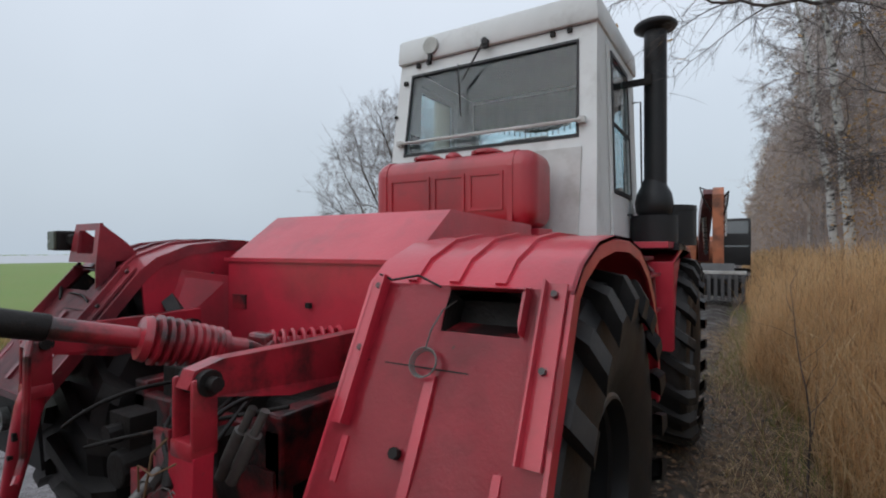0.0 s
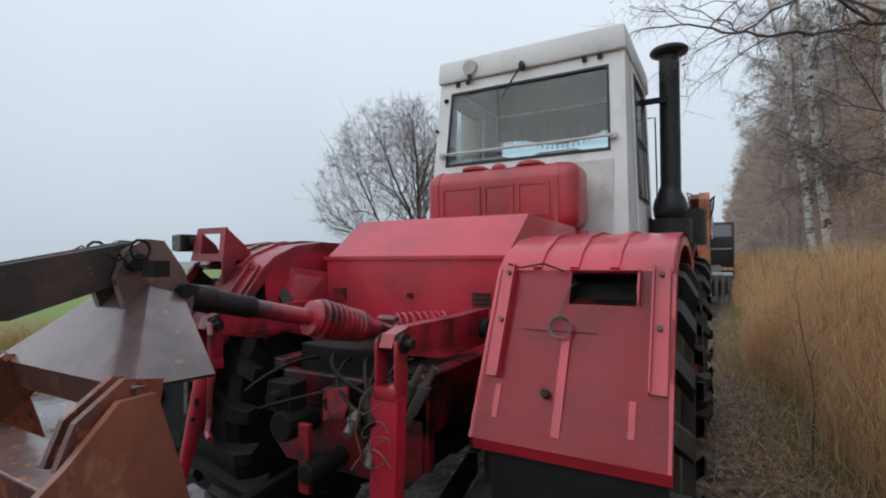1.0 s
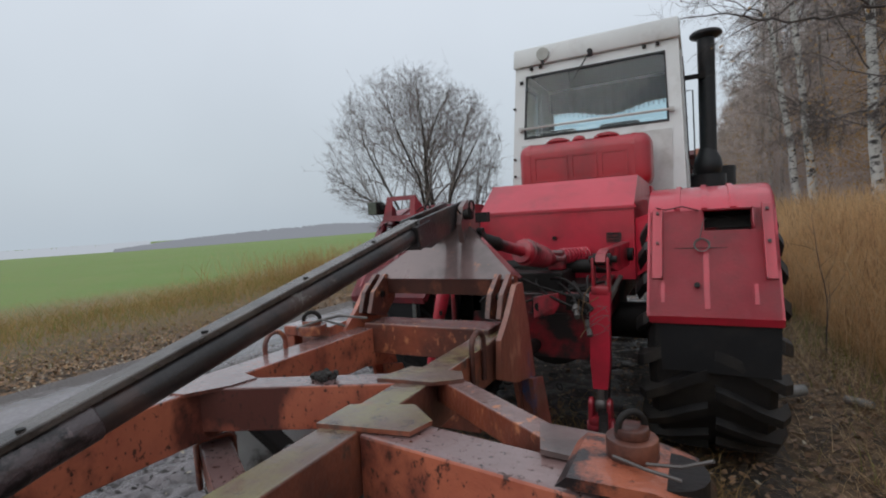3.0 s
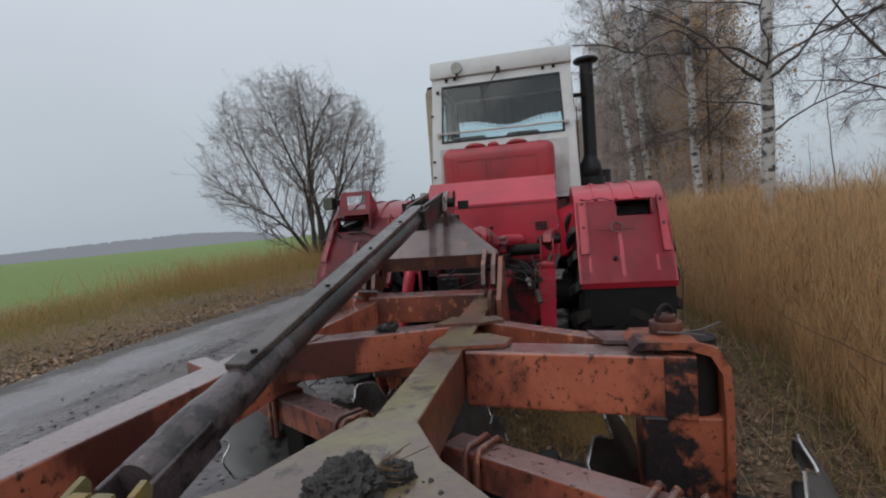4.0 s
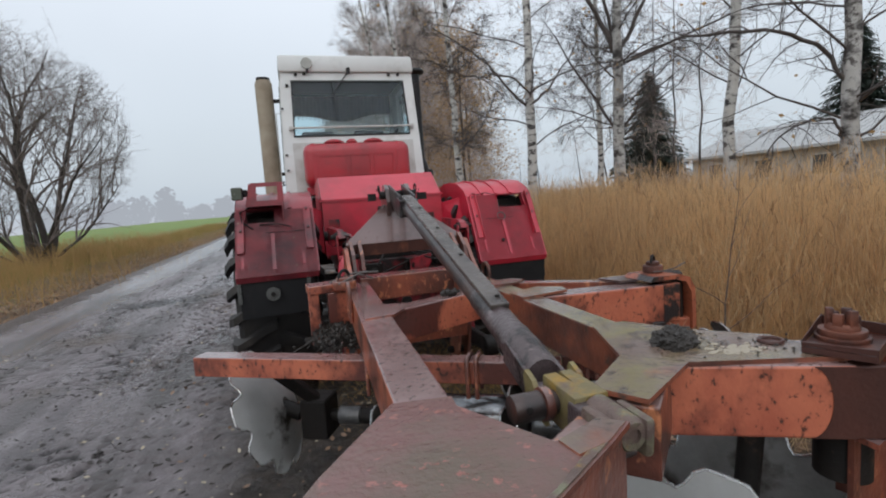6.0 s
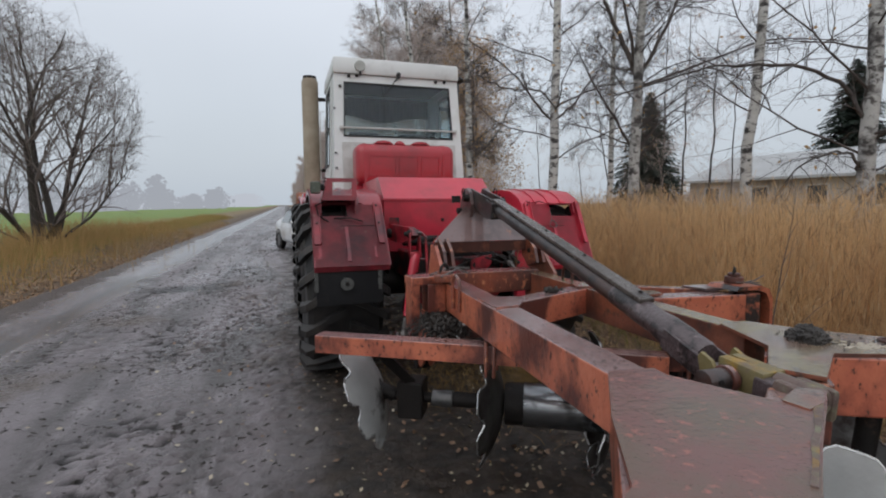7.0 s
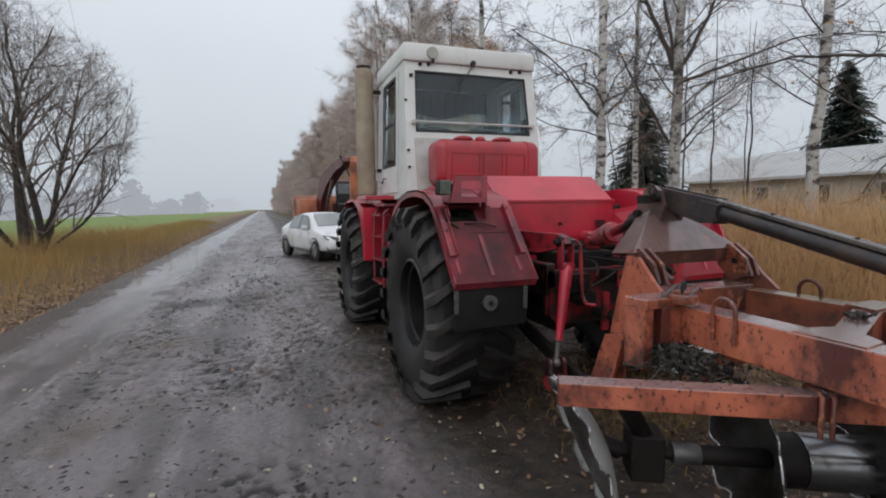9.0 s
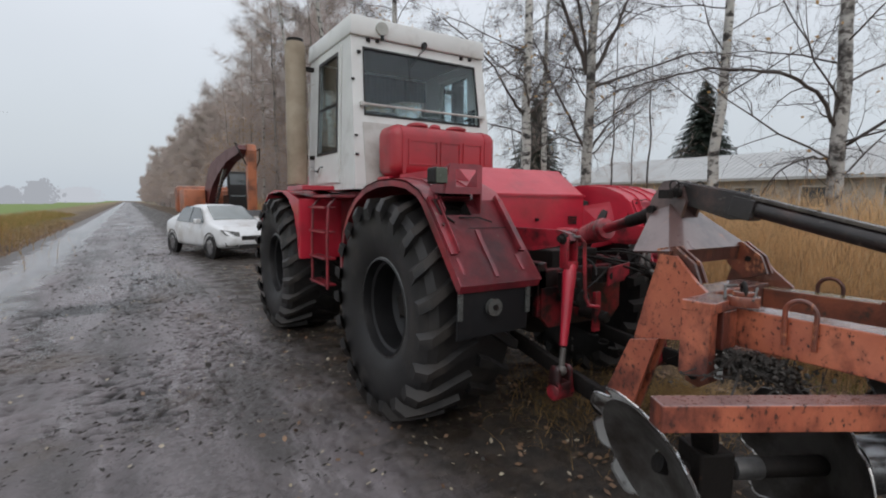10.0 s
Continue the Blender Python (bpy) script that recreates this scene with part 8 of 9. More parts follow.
# low limbs that reach out over the grass and the road, from the foot of each tree
LOW_LIMBS = {
    7: ((((0.02, 0.0, 2.60), (-0.12, 0.1, 2.95), (-0.35, 0.25, 3.40), (-0.95, 0.55, 3.66), (-1.35, 0.95, 3.74), (-1.75, 1.30, 3.76), (-2.35, 1.80, 3.58), (-2.9, 2.2, 3.42)), 0.038),
        (((0.0, 0.0, 1.92), (-0.12, 0.05, 2.12), (-0.28, 0.10, 2.33), (-0.48, 0.34, 2.32), (-0.70, 0.60, 2.08), (-0.85, 0.78, 1.61)), 0.028),
        (((0.02, 0.0, 2.5), (0.0, -0.6, 2.9), (-0.2, -1.2, 3.1), (-0.5, -1.9, 3.0), (-0.7, -2.6, 2.7)), 0.03)),
    4: ((((0.0, -0.05, 3.62), (-0.6, -0.6, 3.78), (-1.28, -1.22, 3.72), (-1.58, -1.52, 3.60), (-2.02, -1.92, 3.50), (-2.37, -2.02, 3.56), (-2.70, -2.12, 3.66), (-3.08, -2.22, 3.68)), 0.022),
        (((-1.3, -1.22, 3.72), (-1.59, -1.62, 3.80), (-1.89, -2.02, 3.76), (-2.29, -1.97, 3.58), (-2.45, -2.02, 3.68), (-2.78, -2.12, 3.87)), 0.014),
        (((0.0, 0.05, 3.40), (-0.25, 0.05, 3.55), (-0.65, 0.0, 3.98), (-1.2, 0.0, 4.45), (-2.0, 0.1, 4.95)), 0.034),
        (((0.0, 0.0, 3.40), (0.45, 0.0, 3.74), (0.95, 0.0, 4.36), (1.3, 0.05, 5.0)), 0.03),
        (((0.0, 0.0, 3.62), (0.75, 0.0, 4.04), (1.6, -0.05, 4.25), (2.3, -0.1, 4.3)), 0.024)),
    5: ((((0.0, -0.1, 3.70), (-0.45, -0.9, 3.60), (-1.0, -2.1, 3.42), (-1.6, -3.3, 3.18), (-2.0, -3.9, 3.05)), 0.024),
        (((0.0, 0.0, 3.2), (0.5, -0.3, 3.7), (1.0, -0.5, 4.4), (1.3, -0.6, 5.2)), 0.03)),
    3: ((((0.0, 0.0, 4.75), (-0.30, 0.10, 5.5), (-0.75, 0.26, 6.5), (-1.2, 0.42, 7.7)), 0.075),
        (((0.0, 0.0, 4.6), (0.42, -0.15, 5.3), (0.85, -0.28, 6.3), (1.25, -0.42, 7.5)), 0.065),
        (((0.0, 0.0, 5.0), (-0.15, 0.08, 5.8), (-0.40, 0.15, 6.8), (-0.55, 0.2, 7.8)), 0.05),
        (((0.0, 0.0, 4.4), (0.9, -0.3, 4.75), (1.7, -0.55, 5.05), (3.1, -1.0, 5.55), (4.8, -1.6, 5.5)), 0.042),
        (((0.0, 0.0, 2.9), (-0.35, 0.1, 3.5), (-0.9, 0.2, 4.3), (-1.4, 0.3, 5.2)), 0.045),
        (((0.0, 0.0, 2.7), (0.4, -0.1, 3.3), (0.9, -0.2, 3.8), (1.5, -0.3, 4.2)), 0.04)),
}
for x, y, h, r, lean, first, seed, lv in BIRCHES:
    tr, cr, tips = birch(seed, h, r, lean, first, {7: 34, 3: 28, 4: 20}.get(seed, 24), 3.4 if seed in (7, 3) else 2.8, -0.03)
    rs_l = np.random.RandomState(70 + seed)
    for line, rr in LOW_LIMBS.get(seed, ()):
        ctl = [np.array(line[0])] + [np.array(p) for p in line] + [np.array(line[-1])]
        pts = []
        for i in range(1, len(ctl) - 2):
            for f in (0.0, 0.25, 0.5, 0.75):
                a0, a1, a2, a3 = ctl[i - 1:i + 3]
                pts.append(0.5 * (2 * a1 + (a2 - a0) * f + (2 * a0 - 5 * a1 + 4 * a2 - a3) * f * f + (3 * a1 - a0 - 3 * a2 + a3) * f ** 3) + (rs_l.normal(0, 0.012, 3) if pts else 0))
        pts.append(ctl[-1])
        for k, (a, c) in enumerate(zip(pts, pts[1:])):
            t = k / len(pts)
            cr.append((a, c, rr * (1 - 0.75 * t), rr * (1 - 0.75 * (t + 1 / len(pts))), 5))
            for _ in range(1 if k % (2 if seed == 4 else 1) == 0 else 0):
                limb(rs_l, cr, a + (c - a) * rs_l.rand(), unit(unit(c - a) * 0.7 + np.array([rs_l.normal(0, 0.6), rs_l.normal(0, 0.6), rs_l.uniform(-0.8, 0.6)])), rs_l.uniform(0.4, 1.0), rr * 0.3, 1, 0.2, -0.08, 5, 2, 4, tips)
    rs_t = np.random.RandomState(seed + 50)
    leaves = leaf_tufts(rs_t, tips, lv, 0.035, 0.12) if lv else None
    spray = twig_spray(rs_t, cr, 9000 if y < 8 or y > 15 else 17000, 0.10, 0.34 if y < 8 else 0.5, 0.0015 if y < 8 else 0.0028, droop=-0.3)
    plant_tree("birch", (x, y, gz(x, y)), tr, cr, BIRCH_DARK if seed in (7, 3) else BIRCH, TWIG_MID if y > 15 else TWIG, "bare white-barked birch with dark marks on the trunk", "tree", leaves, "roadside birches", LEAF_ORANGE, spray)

# the long row of trees that runs on beside the road: a few shapes, repeated
ROW = []
for k in range(6):
    far = k > 3
    tr, cr, tips = birch(100 + k, 13.0 + k % 4, 0.13, (0.4 * (k % 4 - 1.5), 0.3), 1.2, 24, 3.6, -0.01, kids=1, depth=1)
    thick = [(a, c, max(r0, 0.006), max(r1, 0.005), min(s_, 4) if s_ != 8 else 8) for a, c, r0, r1, s_ in cr]
    rs_t = np.random.RandomState(k)
    low_tips = [t_ for t_ in tips if t_[2] < 7.5]
    lv = leaf_tufts(rs_t, low_tips, 500 + 1300 * (k % 2), 0.05, 0.35)
    sp = twig_spray(rs_t, thick, 9000 if far else 4200, 0.4, 1.2, 0.016 if far else 0.0065, 0.02, -0.1, False)
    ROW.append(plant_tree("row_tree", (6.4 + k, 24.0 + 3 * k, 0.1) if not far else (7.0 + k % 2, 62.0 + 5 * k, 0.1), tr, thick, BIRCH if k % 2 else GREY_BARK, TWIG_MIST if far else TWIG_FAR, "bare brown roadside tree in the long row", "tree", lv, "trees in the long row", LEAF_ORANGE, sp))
# two trees that still hold their yellow leaves
for k, (x, y, h, n_lv) in enumerate(((6.1, 14.6, 8.5, 6000), (7.3, 17.2, 9.5, 6000), (8.2, 21.5, 9.0, 6000))):
    tr, cr, tips = birch(140 + k, h, 0.09, (0.1, 0.1), 1.0, 26, 2.4, 0.0, kids=2, depth=1)
    rs_t = np.random.RandomState(60 + k)
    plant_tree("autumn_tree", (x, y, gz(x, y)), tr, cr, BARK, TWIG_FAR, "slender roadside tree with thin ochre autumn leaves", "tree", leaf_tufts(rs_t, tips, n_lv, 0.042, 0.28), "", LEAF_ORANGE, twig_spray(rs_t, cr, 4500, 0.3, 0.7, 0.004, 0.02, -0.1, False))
rs = np.random.RandomState(21)
for yy in np.concatenate([np.arange(16, 60, 2.2), np.arange(60, 150, 4.0), np.arange(150, 330, 9.0)]):
    for lane in range(2 if yy < 90 else 1):
        if yy < (28 if lane == 0 else 22):
            continue
        x = 5.6 + 3.4 * lane + rs.uniform(-0.8, 0.9)
        y = yy + rs.uniform(-0.8, 0.8)
        s = rs.uniform(0.8, 1.1)
        src = ROW[rs.randint(0, 4)] if yy < 52 else ROW[4 + rs.randint(0, 2)]
        o = copy_thing(src, pose(x, y, gz(x, y), 0, 0, rs.uniform(0, 360)))
        o.scale = (s, s, s * rs.uniform(0.9, 1.1))
# thinner saplings and bushes behind the tall grass
SAP = []
for k in range(3):
    tr, cr, tips = birch(200 + k, 6.0 + 1.5 * k, 0.04, (0.3, 0.2), 0.8, 16, 1.7, 0.0, kids=1, depth=1)
    sp = twig_spray(np.random.RandomState(k), cr, 700, 0.25, 0.6, 0.003, 0.02, 0.0, False)
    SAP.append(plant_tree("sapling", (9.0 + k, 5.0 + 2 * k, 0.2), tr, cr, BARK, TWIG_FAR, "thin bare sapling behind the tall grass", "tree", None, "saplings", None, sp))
for k in range(15):
    x, y = rs.uniform(7.5, 20), rs.uniform(-4, 34)
    if 24 < x < 36 and y < 24:
        continue
    o = copy_thing(SAP[rs.randint(0, 3)], pose(x, y, gz(x, y), rs.uniform(-6, 6), rs.uniform(-6, 6), rs.uniform(0, 360)))
    s = rs.uniform(0.6, 1.25)
    o.scale = (s, s, s)


def field_tree(seed, h):
    """A broad bare many-stemmed tree with a round dense head: limbs fan out and end on a rounded hull."""
    rs = np.random.RandomState(seed)
    stems_, crown = [], []
    mid, rad = np.array([-0.8, 0, h * 0.53]), np.array([h * 0.49, h * 0.49, h * 0.485])
    hull = np.random.RandomState(seed + 1).uniform(0.76, 1.0, (9, 5))

    def room(p, d):
        a, c = (p - mid) / rad, d / rad
        q1, q2, q3 = c.dot(c), 2 * a.dot(c), a.dot(a) - 1
        disc = q2 * q2 - 4 * q1 * q3
        return max(0.0, (-q2 + math.sqrt(disc)) / (2 * q1)) if disc > 0 else 0.0

    def grow(p, d, r, depth, frac, steps, keep=None):
        total = room(p, d) * frac * hull[int((math.atan2(d[1], d[0]) + 3.1416) * 1.43) % 9, int(2.4 * (d[2] + 1)) % 5]
        if total < 0.25:
            return
        az = math.atan2(d[1], d[0])
        for i in range(steps):
            t = i / steps
            d = unit(d + rs.normal(0, 0.09 if depth == 3 else 0.17, 3) + np.array([0.015 * math.cos(az), 0.015 * math.sin(az), 0.03 if depth == 3 else 0.01]))
            q = p + d * total / steps
            row = (p, q, max(r * (1 - 0.85 * t), 0.0032), max(r * (1 - 0.85 * (t + 1 / steps)), 0.0024), 5 if depth > 2 else (4 if depth > 1 else 3))
            (crown if keep is None else keep).append(row)
            if depth > 0 and i >= (2 if depth == 3 else 1):
                for _ in range(2 if depth == 3 else 1):
                    side = unit(np.cross(d, rs.normal(0, 1, 3)))
                    nd = unit(d * 0.85 + side * rs.uniform(0.45, 0.85) + np.array([0, 0, 0.06]))
                    grow(q, nd, max(r * 0.42 * (1 - 0.6 * t), 0.0045), depth - 1, rs.uniform(0.5, 1.0) if depth > 1 else rs.uniform(0.25, 0.6), max(4, steps - 3))
            p = q

    for k in range(15):
        az = 2.4 * k + rs.uniform(-0.3, 0.3)
        tilt = math.radians((k + 0.5) / 15 * 81)
        rows = []
        p = np.array([0.32 * math.cos(az), 0.32 * math.sin(az), -0.1])
        d = np.array([math.cos(az) * math.sin(tilt), math.sin(az) * math.sin(tilt), math.cos(tilt)])
        grow(p + np.array([0, 0, 0.25]), d, rs.uniform(0.085, 0.12) * (1.15 - 0.4 * tilt), 3, rs.uniform(0.92, 1.0), 10, rows)
        if rows:
            rows.insert(0, (p, rows[0][0], 0.13, rows[0][2], 5))
            stems_.append(rows)
    return stems_, crown


tr, cr = field_tree(31, 8.6)
plant_tree("field_tree", (-9.7, 15.6, gz(-9.7, 15.6)), tr, cr, BARK, TWIG_MID, "broad bare many-stemmed tree beside the field", "tree", spray=twig_spray(np.random.RandomState(5), cr, 30000, 0.15, 0.42, 0.0024, 0.012, -0.05, False))


def spruce(at, h, seed):
    rs = np.random.RandomState(seed)
    trunk = [(np.array([0, 0, h * k / 10]), np.array([0, 0, h * (k + 1) / 10]), 0.16 * (1 - k / 10.5), 0.16 * (1 - (k + 1) / 10.5), 5) for k in range(10)]
    q = []
    z = 0.8
    while z < h * 0.985:
        R = 0.46 * (h - z) ** 0.95 + 0.15
        n = 36
        for k in range(n):
            az = rs.uniform(0, 6.283)
            L = R * rs.uniform(0.75, 1.1)
            tip = np.array([math.cos(az) * L, math.sin(az) * L, z - 0.28 * L + rs.uniform(-0.08, 0.08)])
            dz = rs.uniform(-0.16, 0.16)
            p0 = np.array([0, 0, z + 0.05 + dz])
            tip[2] += dz
            side = np.array([-math.sin(az), math.cos(az), 0])
            m = 6
            for i in range(m):
                a, c = p0 + (tip - p0) * i / m, p0 + (tip - p0) * (i + 1) / m
                w = 0.22 * L * (1.1 - i / m) + 0.05
                for sgn in (-1, 1):
                    for _ in range(2):
                        end = (a + c) / 2 + sgn * side * w * rs.uniform(0.7, 1.2) + np.array([math.cos(az), math.sin(az), -0.7]) * 0.022 * h * rs.uniform(0.6, 1.4)
                        q.append([a, c, end, a + (end - a) * 0.4])
        z += 0.20 + 0.012 * h
    r = root("spruce", at, "dark green spruce standing behind the grass", "tree")
    t = new("trunk", trunk_mesh(trunk, BARK))
    t.parent = r
    c = new("crown", quads_mesh("crown", np.array(q), NEEDLE))
    c.parent = r


spruce((28.6, 30.4, gz(28.6, 30.4)), 10.9, 41)
spruce((36.0, 19.0, gz(36.0, 19.0)), 11.0, 42)


# ---- grass, reeds and leaves ----
def blades(rs, x, y, h, w, lean, curl=0.25, seg=3, z=None):
    """Bent tapering ribbons."""
    n = len(x)
    z0 = ground_z(x, y) if z is None else z
    az = rs.uniform(0, 2 * np.pi, n)
    face = rs.uniform(0, np.pi, n)
    sx, sy = np.cos(face), np.sin(face)
    dx, dy = np.cos(az) * lean, np.sin(az) * lean
    out = []
    prev = None
    for k in range(seg + 1):
        t = k / seg
        off = t ** (1.6 + curl)
        cx, cy, cz = x + dx * off * h, y + dy * off * h, z0 + h * (t - 0.18 * lean * t * t) - 0.03
        ww = w * (1 - 0.85 * t)
        l_ = np.stack([cx - sx * ww, cy - sy * ww, cz], -1)
        r_ = np.stack([cx + sx * ww, cy + sy * ww, cz], -1)
        if prev is not None:
            out.append(np.stack([prev[0], prev[1], r_, l_], 1))
        prev = (l_, r_)
    return np.concatenate(out, 0)


def plumes(rs, x, y, h, n_per, size, w):
    """Loose seed heads: short fine ribbons near the tops of the stems."""
    n = len(x)
    z0 = ground_z(x, y)
    out = []
    for _ in range(n_per):
        t = rs.uniform(0.25, 1.04, n)
        c = np.stack([x + rs.normal(0, 0.05, n), y + rs.normal(0, 0.05, n), z0 + h * t], -1)
        d = np.stack([rs.normal(0, 0.28, n), rs.normal(0, 0.28, n), rs.uniform(0.6, 1.2, n)], -1)
        d /= np.linalg.norm(d, axis=1, keepdims=True)
        e = c + d * (size * rs.uniform(0.5, 1.4, n))[:, None]
        s = rs.normal(0, 1, (n, 3)) * w
        out.append(np.stack([c - s, c + s, e + s * 0.5, e - s * 0.5], 1))
    return np.concatenate(out, 0)


rs = np.random.RandomState(77)


def edge_x(y):
    return 2.42 - 0.42 * step(0.5, 7.0, y) + 0.10 * np.sin(y * 0.7) + 0.10 * np.sin(y * 1.7 + 1) + 0.06 * np.sin(y * 4.1)


def stems(n, x0, x1, y0, y1):
    y = rs.uniform(y0, y1, n)
    x = edge_x(y) + (x1 - x0) * rs.rand(n) ** 1.15 + x0
    return x, y


parts_q, parts_p = [], []
for n, x0, x1, y0, y1, w, heads in ((50000, 0.0, 2.6, -5.2, 7.0, 0.0016, 4), (18000, 2.2, 8.0, -6.0, 12.0, 0.0034, 3), (14000, 0.0, 4.0, 7.0, 20.0, 0.0042, 2), (7000, 0.0, 6.0, 20.0, 60.0, 0.012, 2), (5000, 7.5, 18.0, -6.0, 30.0, 0.011, 2), (9000, 0.0, 4.5, -9.5, -5.2, 0.0034, 2), (1500, 4.0, 18.0, -11.0, -6.0, 0.011, 2)):
    x, y = stems(n, x0, x1, y0, y1)
    edge = np.clip((x - edge_x(y)) / 0.9, 0, 1)
    h = (0.50 + 1.14 * edge ** 0.6) * rs.uniform(0.55, 1.08, n) + 0.14 * vnoise(x, y, 1.2, 3)
    parts_q.append(blades(rs, x, y, h, w, rs.uniform(0.02, 0.13, n), seg=2))
    parts_p.append(plumes(rs, x, y, h, heads, 0.13 if y0 < 7 else 0.2, w * 0.75))
allq = np.concatenate(parts_q + parts_p, 0)
lot = rs.rand(len(allq))
pick = lot < 0.9
tagged(new("dark_stalks", quads_mesh("dark_stalks", allq[lot < 0.17], GRASS_DARK)), "dark brown stalks among the tall grass", "grass", kind="stuff")
tagged(new("tall_grass", quads_mesh("tall_grass", allq[pick & (lot >= 0.17)], GRASS_TALL)), "dense tall dry brown grass beside the road", "grass", kind="stuff")
tagged(new("straw_stalks", quads_mesh("straw_stalks", allq[~pick], GRASS_PALE)), "pale straw stalks among the tall grass", "grass", kind="stuff")
# flattened straw at the foot of it
n = 16500
y = rs.uniform(-9.3, 11, n)
x = edge_x(y) + rs.normal(-0.15, 0.42, n)
q = blades(rs, x, y, rs.uniform(0.08, 0.40, n), 0.0020, rs.uniform(0.7, 2.2, n))
pick = rs.rand(len(q)) < 0.55
tagged(new("brown_verge_straw", quads_mesh("brown_verge_straw", q[pick], GRASS_DARK)), "brown flattened stalks along the verge", "grass", kind="stuff")
q = q[~pick]
tagged(new("verge_straw", quads_mesh("verge_straw", q, GRASS_PALE)), "short flattened straw along the verge", "grass", kind="stuff")
# green grass that still stands along the foot of it
n = 1900
y = rs.uniform(-3, 14, n)
x = edge_x(y) + rs.normal(-0.15, 0.2, n)
q = blades(rs, x, y, rs.uniform(0.12, 0.42, n), 0.003, rs.uniform(0.2, 0.9, n))
tagged(new("verge_tufts", quads_mesh("verge_tufts", q, GRASS_GREEN)), "yellowing green grass at the foot of the dry stalks", "grass", kind="stuff")
# dry weeds in the mud under the hitch and between the wheels
n = 2600
heap = rs.rand(n) < 0.5
y = np.where(heap, rs.normal(-1.15, 0.22, n), rs.normal(-0.9, 0.5, n))
x = np.where(heap, rs.normal(0.80, 0.20, n), rs.normal(0.25, 0.40, n))
q = blades(rs, x, y, rs.uniform(0.06, 0.26, n), 0.0024, rs.uniform(0.5, 2.0, n), z=np.maximum(road_z(x, y), ground_z(x, y)) + 0.01)
tagged(new("trodden_weeds", quads_mesh("trodden_weeds", q, GRASS_BROWN)), "trodden dry weeds in the mud behind the tractor", "grass", kind="stuff")
# brown undergrowth that closes the row of trees
n = 22000
y = 22 + 160 * rs.rand(n) ** 1.7
x = rs.uniform(5.0, 11.0, n)
q = blades(rs, x, y, rs.uniform(0.8, 4.6, n), 0.012, rs.uniform(0.1, 0.7, n), seg=2)
tagged(new("undergrowth", quads_mesh("undergrowth", q, TWIG_FAR)), "bare brown undergrowth between the trees of the row", "bushes", kind="stuff")
# thin grey-brown thicket behind the tall grass
n = 15000
y = rs.uniform(-8, 46, n)
x = 10 + 14 * rs.rand(n) ** 0.8
keep = vnoise(x, y, 4.0, 4) > -0.08
x, y = x[keep], y[keep]
q = blades(rs, x, y, rs.uniform(1.0, 3.2, len(x)) * (0.7 + 0.6 * vnoise(x, y, 5.0, 5)), 0.009, rs.uniform(0.1, 0.6, len(x)), seg=2)
tagged(new("thicket", quads_mesh("thicket", q, TWIG_FAR)), "thin bare grey-brown thicket behind the tall grass", "bushes", kind="stuff")
# verge across the road
n = 63500
y = rs.uniform(-10, 60, n)
x = -7.25 - 3.4 * rs.rand(n) ** 0.8 + 0.2 * np.sin(y)
q = blades(rs, x, y, (0.07 + 0.42 * np.clip((-7.2 - x) / 1.6, 0, 1)) * rs.uniform(0.4, 1.3, n), 0.0045, rs.uniform(0.4, 1.4, n))
pick = rs.rand(len(q)) < 0.62
tagged(new("verge_grass", quads_mesh("verge_grass", q[pick], GRASS_BROWN)), "dry brown grass on the field side of the road", "grass", kind="stuff")
tagged(new("verge_green_grass", quads_mesh("verge_green_grass", q[~pick], GRASS_GREEN)), "green grass mixed into the dry verge", "grass", kind="stuff")
n = 16000
y = -6 + 50 * rs.rand(n) ** 1.2
x = -6.35 - 1.1 * rs.rand(n) ** 0.7
q = blades(rs, x, y, rs.uniform(0.05, 0.17, n), 0.004, rs.uniform(0.5, 1.6, n))
pick = rs.rand(len(q)) < 0.7
tagged(new("low_brown_grass", quads_mesh("low_brown_grass", q[pick], GRASS_BROWN)), "low brown grass growing through the leaf drift", "grass", kind="stuff")
tagged(new("low_green_grass", quads_mesh("low_green_grass", q[~pick], GRASS_GREEN)), "low green grass growing through the leaf drift", "grass", kind="stuff")
n = 5000
y = rs.uniform(6, 26, n)
x = -9.7 + rs.normal(0, 1.6, n)
q = blades(rs, x, y, rs.uniform(0.5, 1.1, n), 0.008, rs.uniform(0.1, 0.6, n))
tagged(new("field_edge_weeds", quads_mesh("field_edge_weeds", q, GRASS_BROWN)), "brown weeds at the foot of the field tree", "grass", kind="stuff")
# crooked pale stalks that stand out of the mass
out = []
rs_s = np.random.RandomState(9)
for k in range(280):
    y = rs_s.uniform(-5.0, 6.0)
    x = float(edge_x(y)) + rs_s.uniform(-0.25, 0.8)
    p = np.array([x, y, gz(x, y) - 0.03])
    limb(rs_s, out, p, unit(np.array([rs_s.normal(0, 0.16), rs_s.normal(0, 0.2), 1.0])), rs_s.uniform(0.5, 1.4), rs_s.uniform(0.002, 0.0042), 1, 0.07, 0.0, 7, 1, 3)
tagged(new("bent_stalks", branch_mesh("bent_stalks", out, GRASS_PALE)), "bent pale dry stalks at the edge of the tall grass", "grass", kind="stuff")
# lone dry stalks
for x, y, h in ((2.03, -2.40, 1.80), (2.15, 2.2, 1.5)):
    out = []
    limb(np.random.RandomState(int(h * 100)), out, np.array([0.0, 0, -0.05]), np.array([0.02, 0.05, 1.0]), h, 0.009, 1, 0.08, 0.03, 9, 1, 4)
    o = new("dry_stalk", branch_mesh("dry_stalk", out, TWIG))
    o.location = (x, y, gz(x, y))
    tagged(o, "lone dark dry stalk standing in front of the grass", "plant")


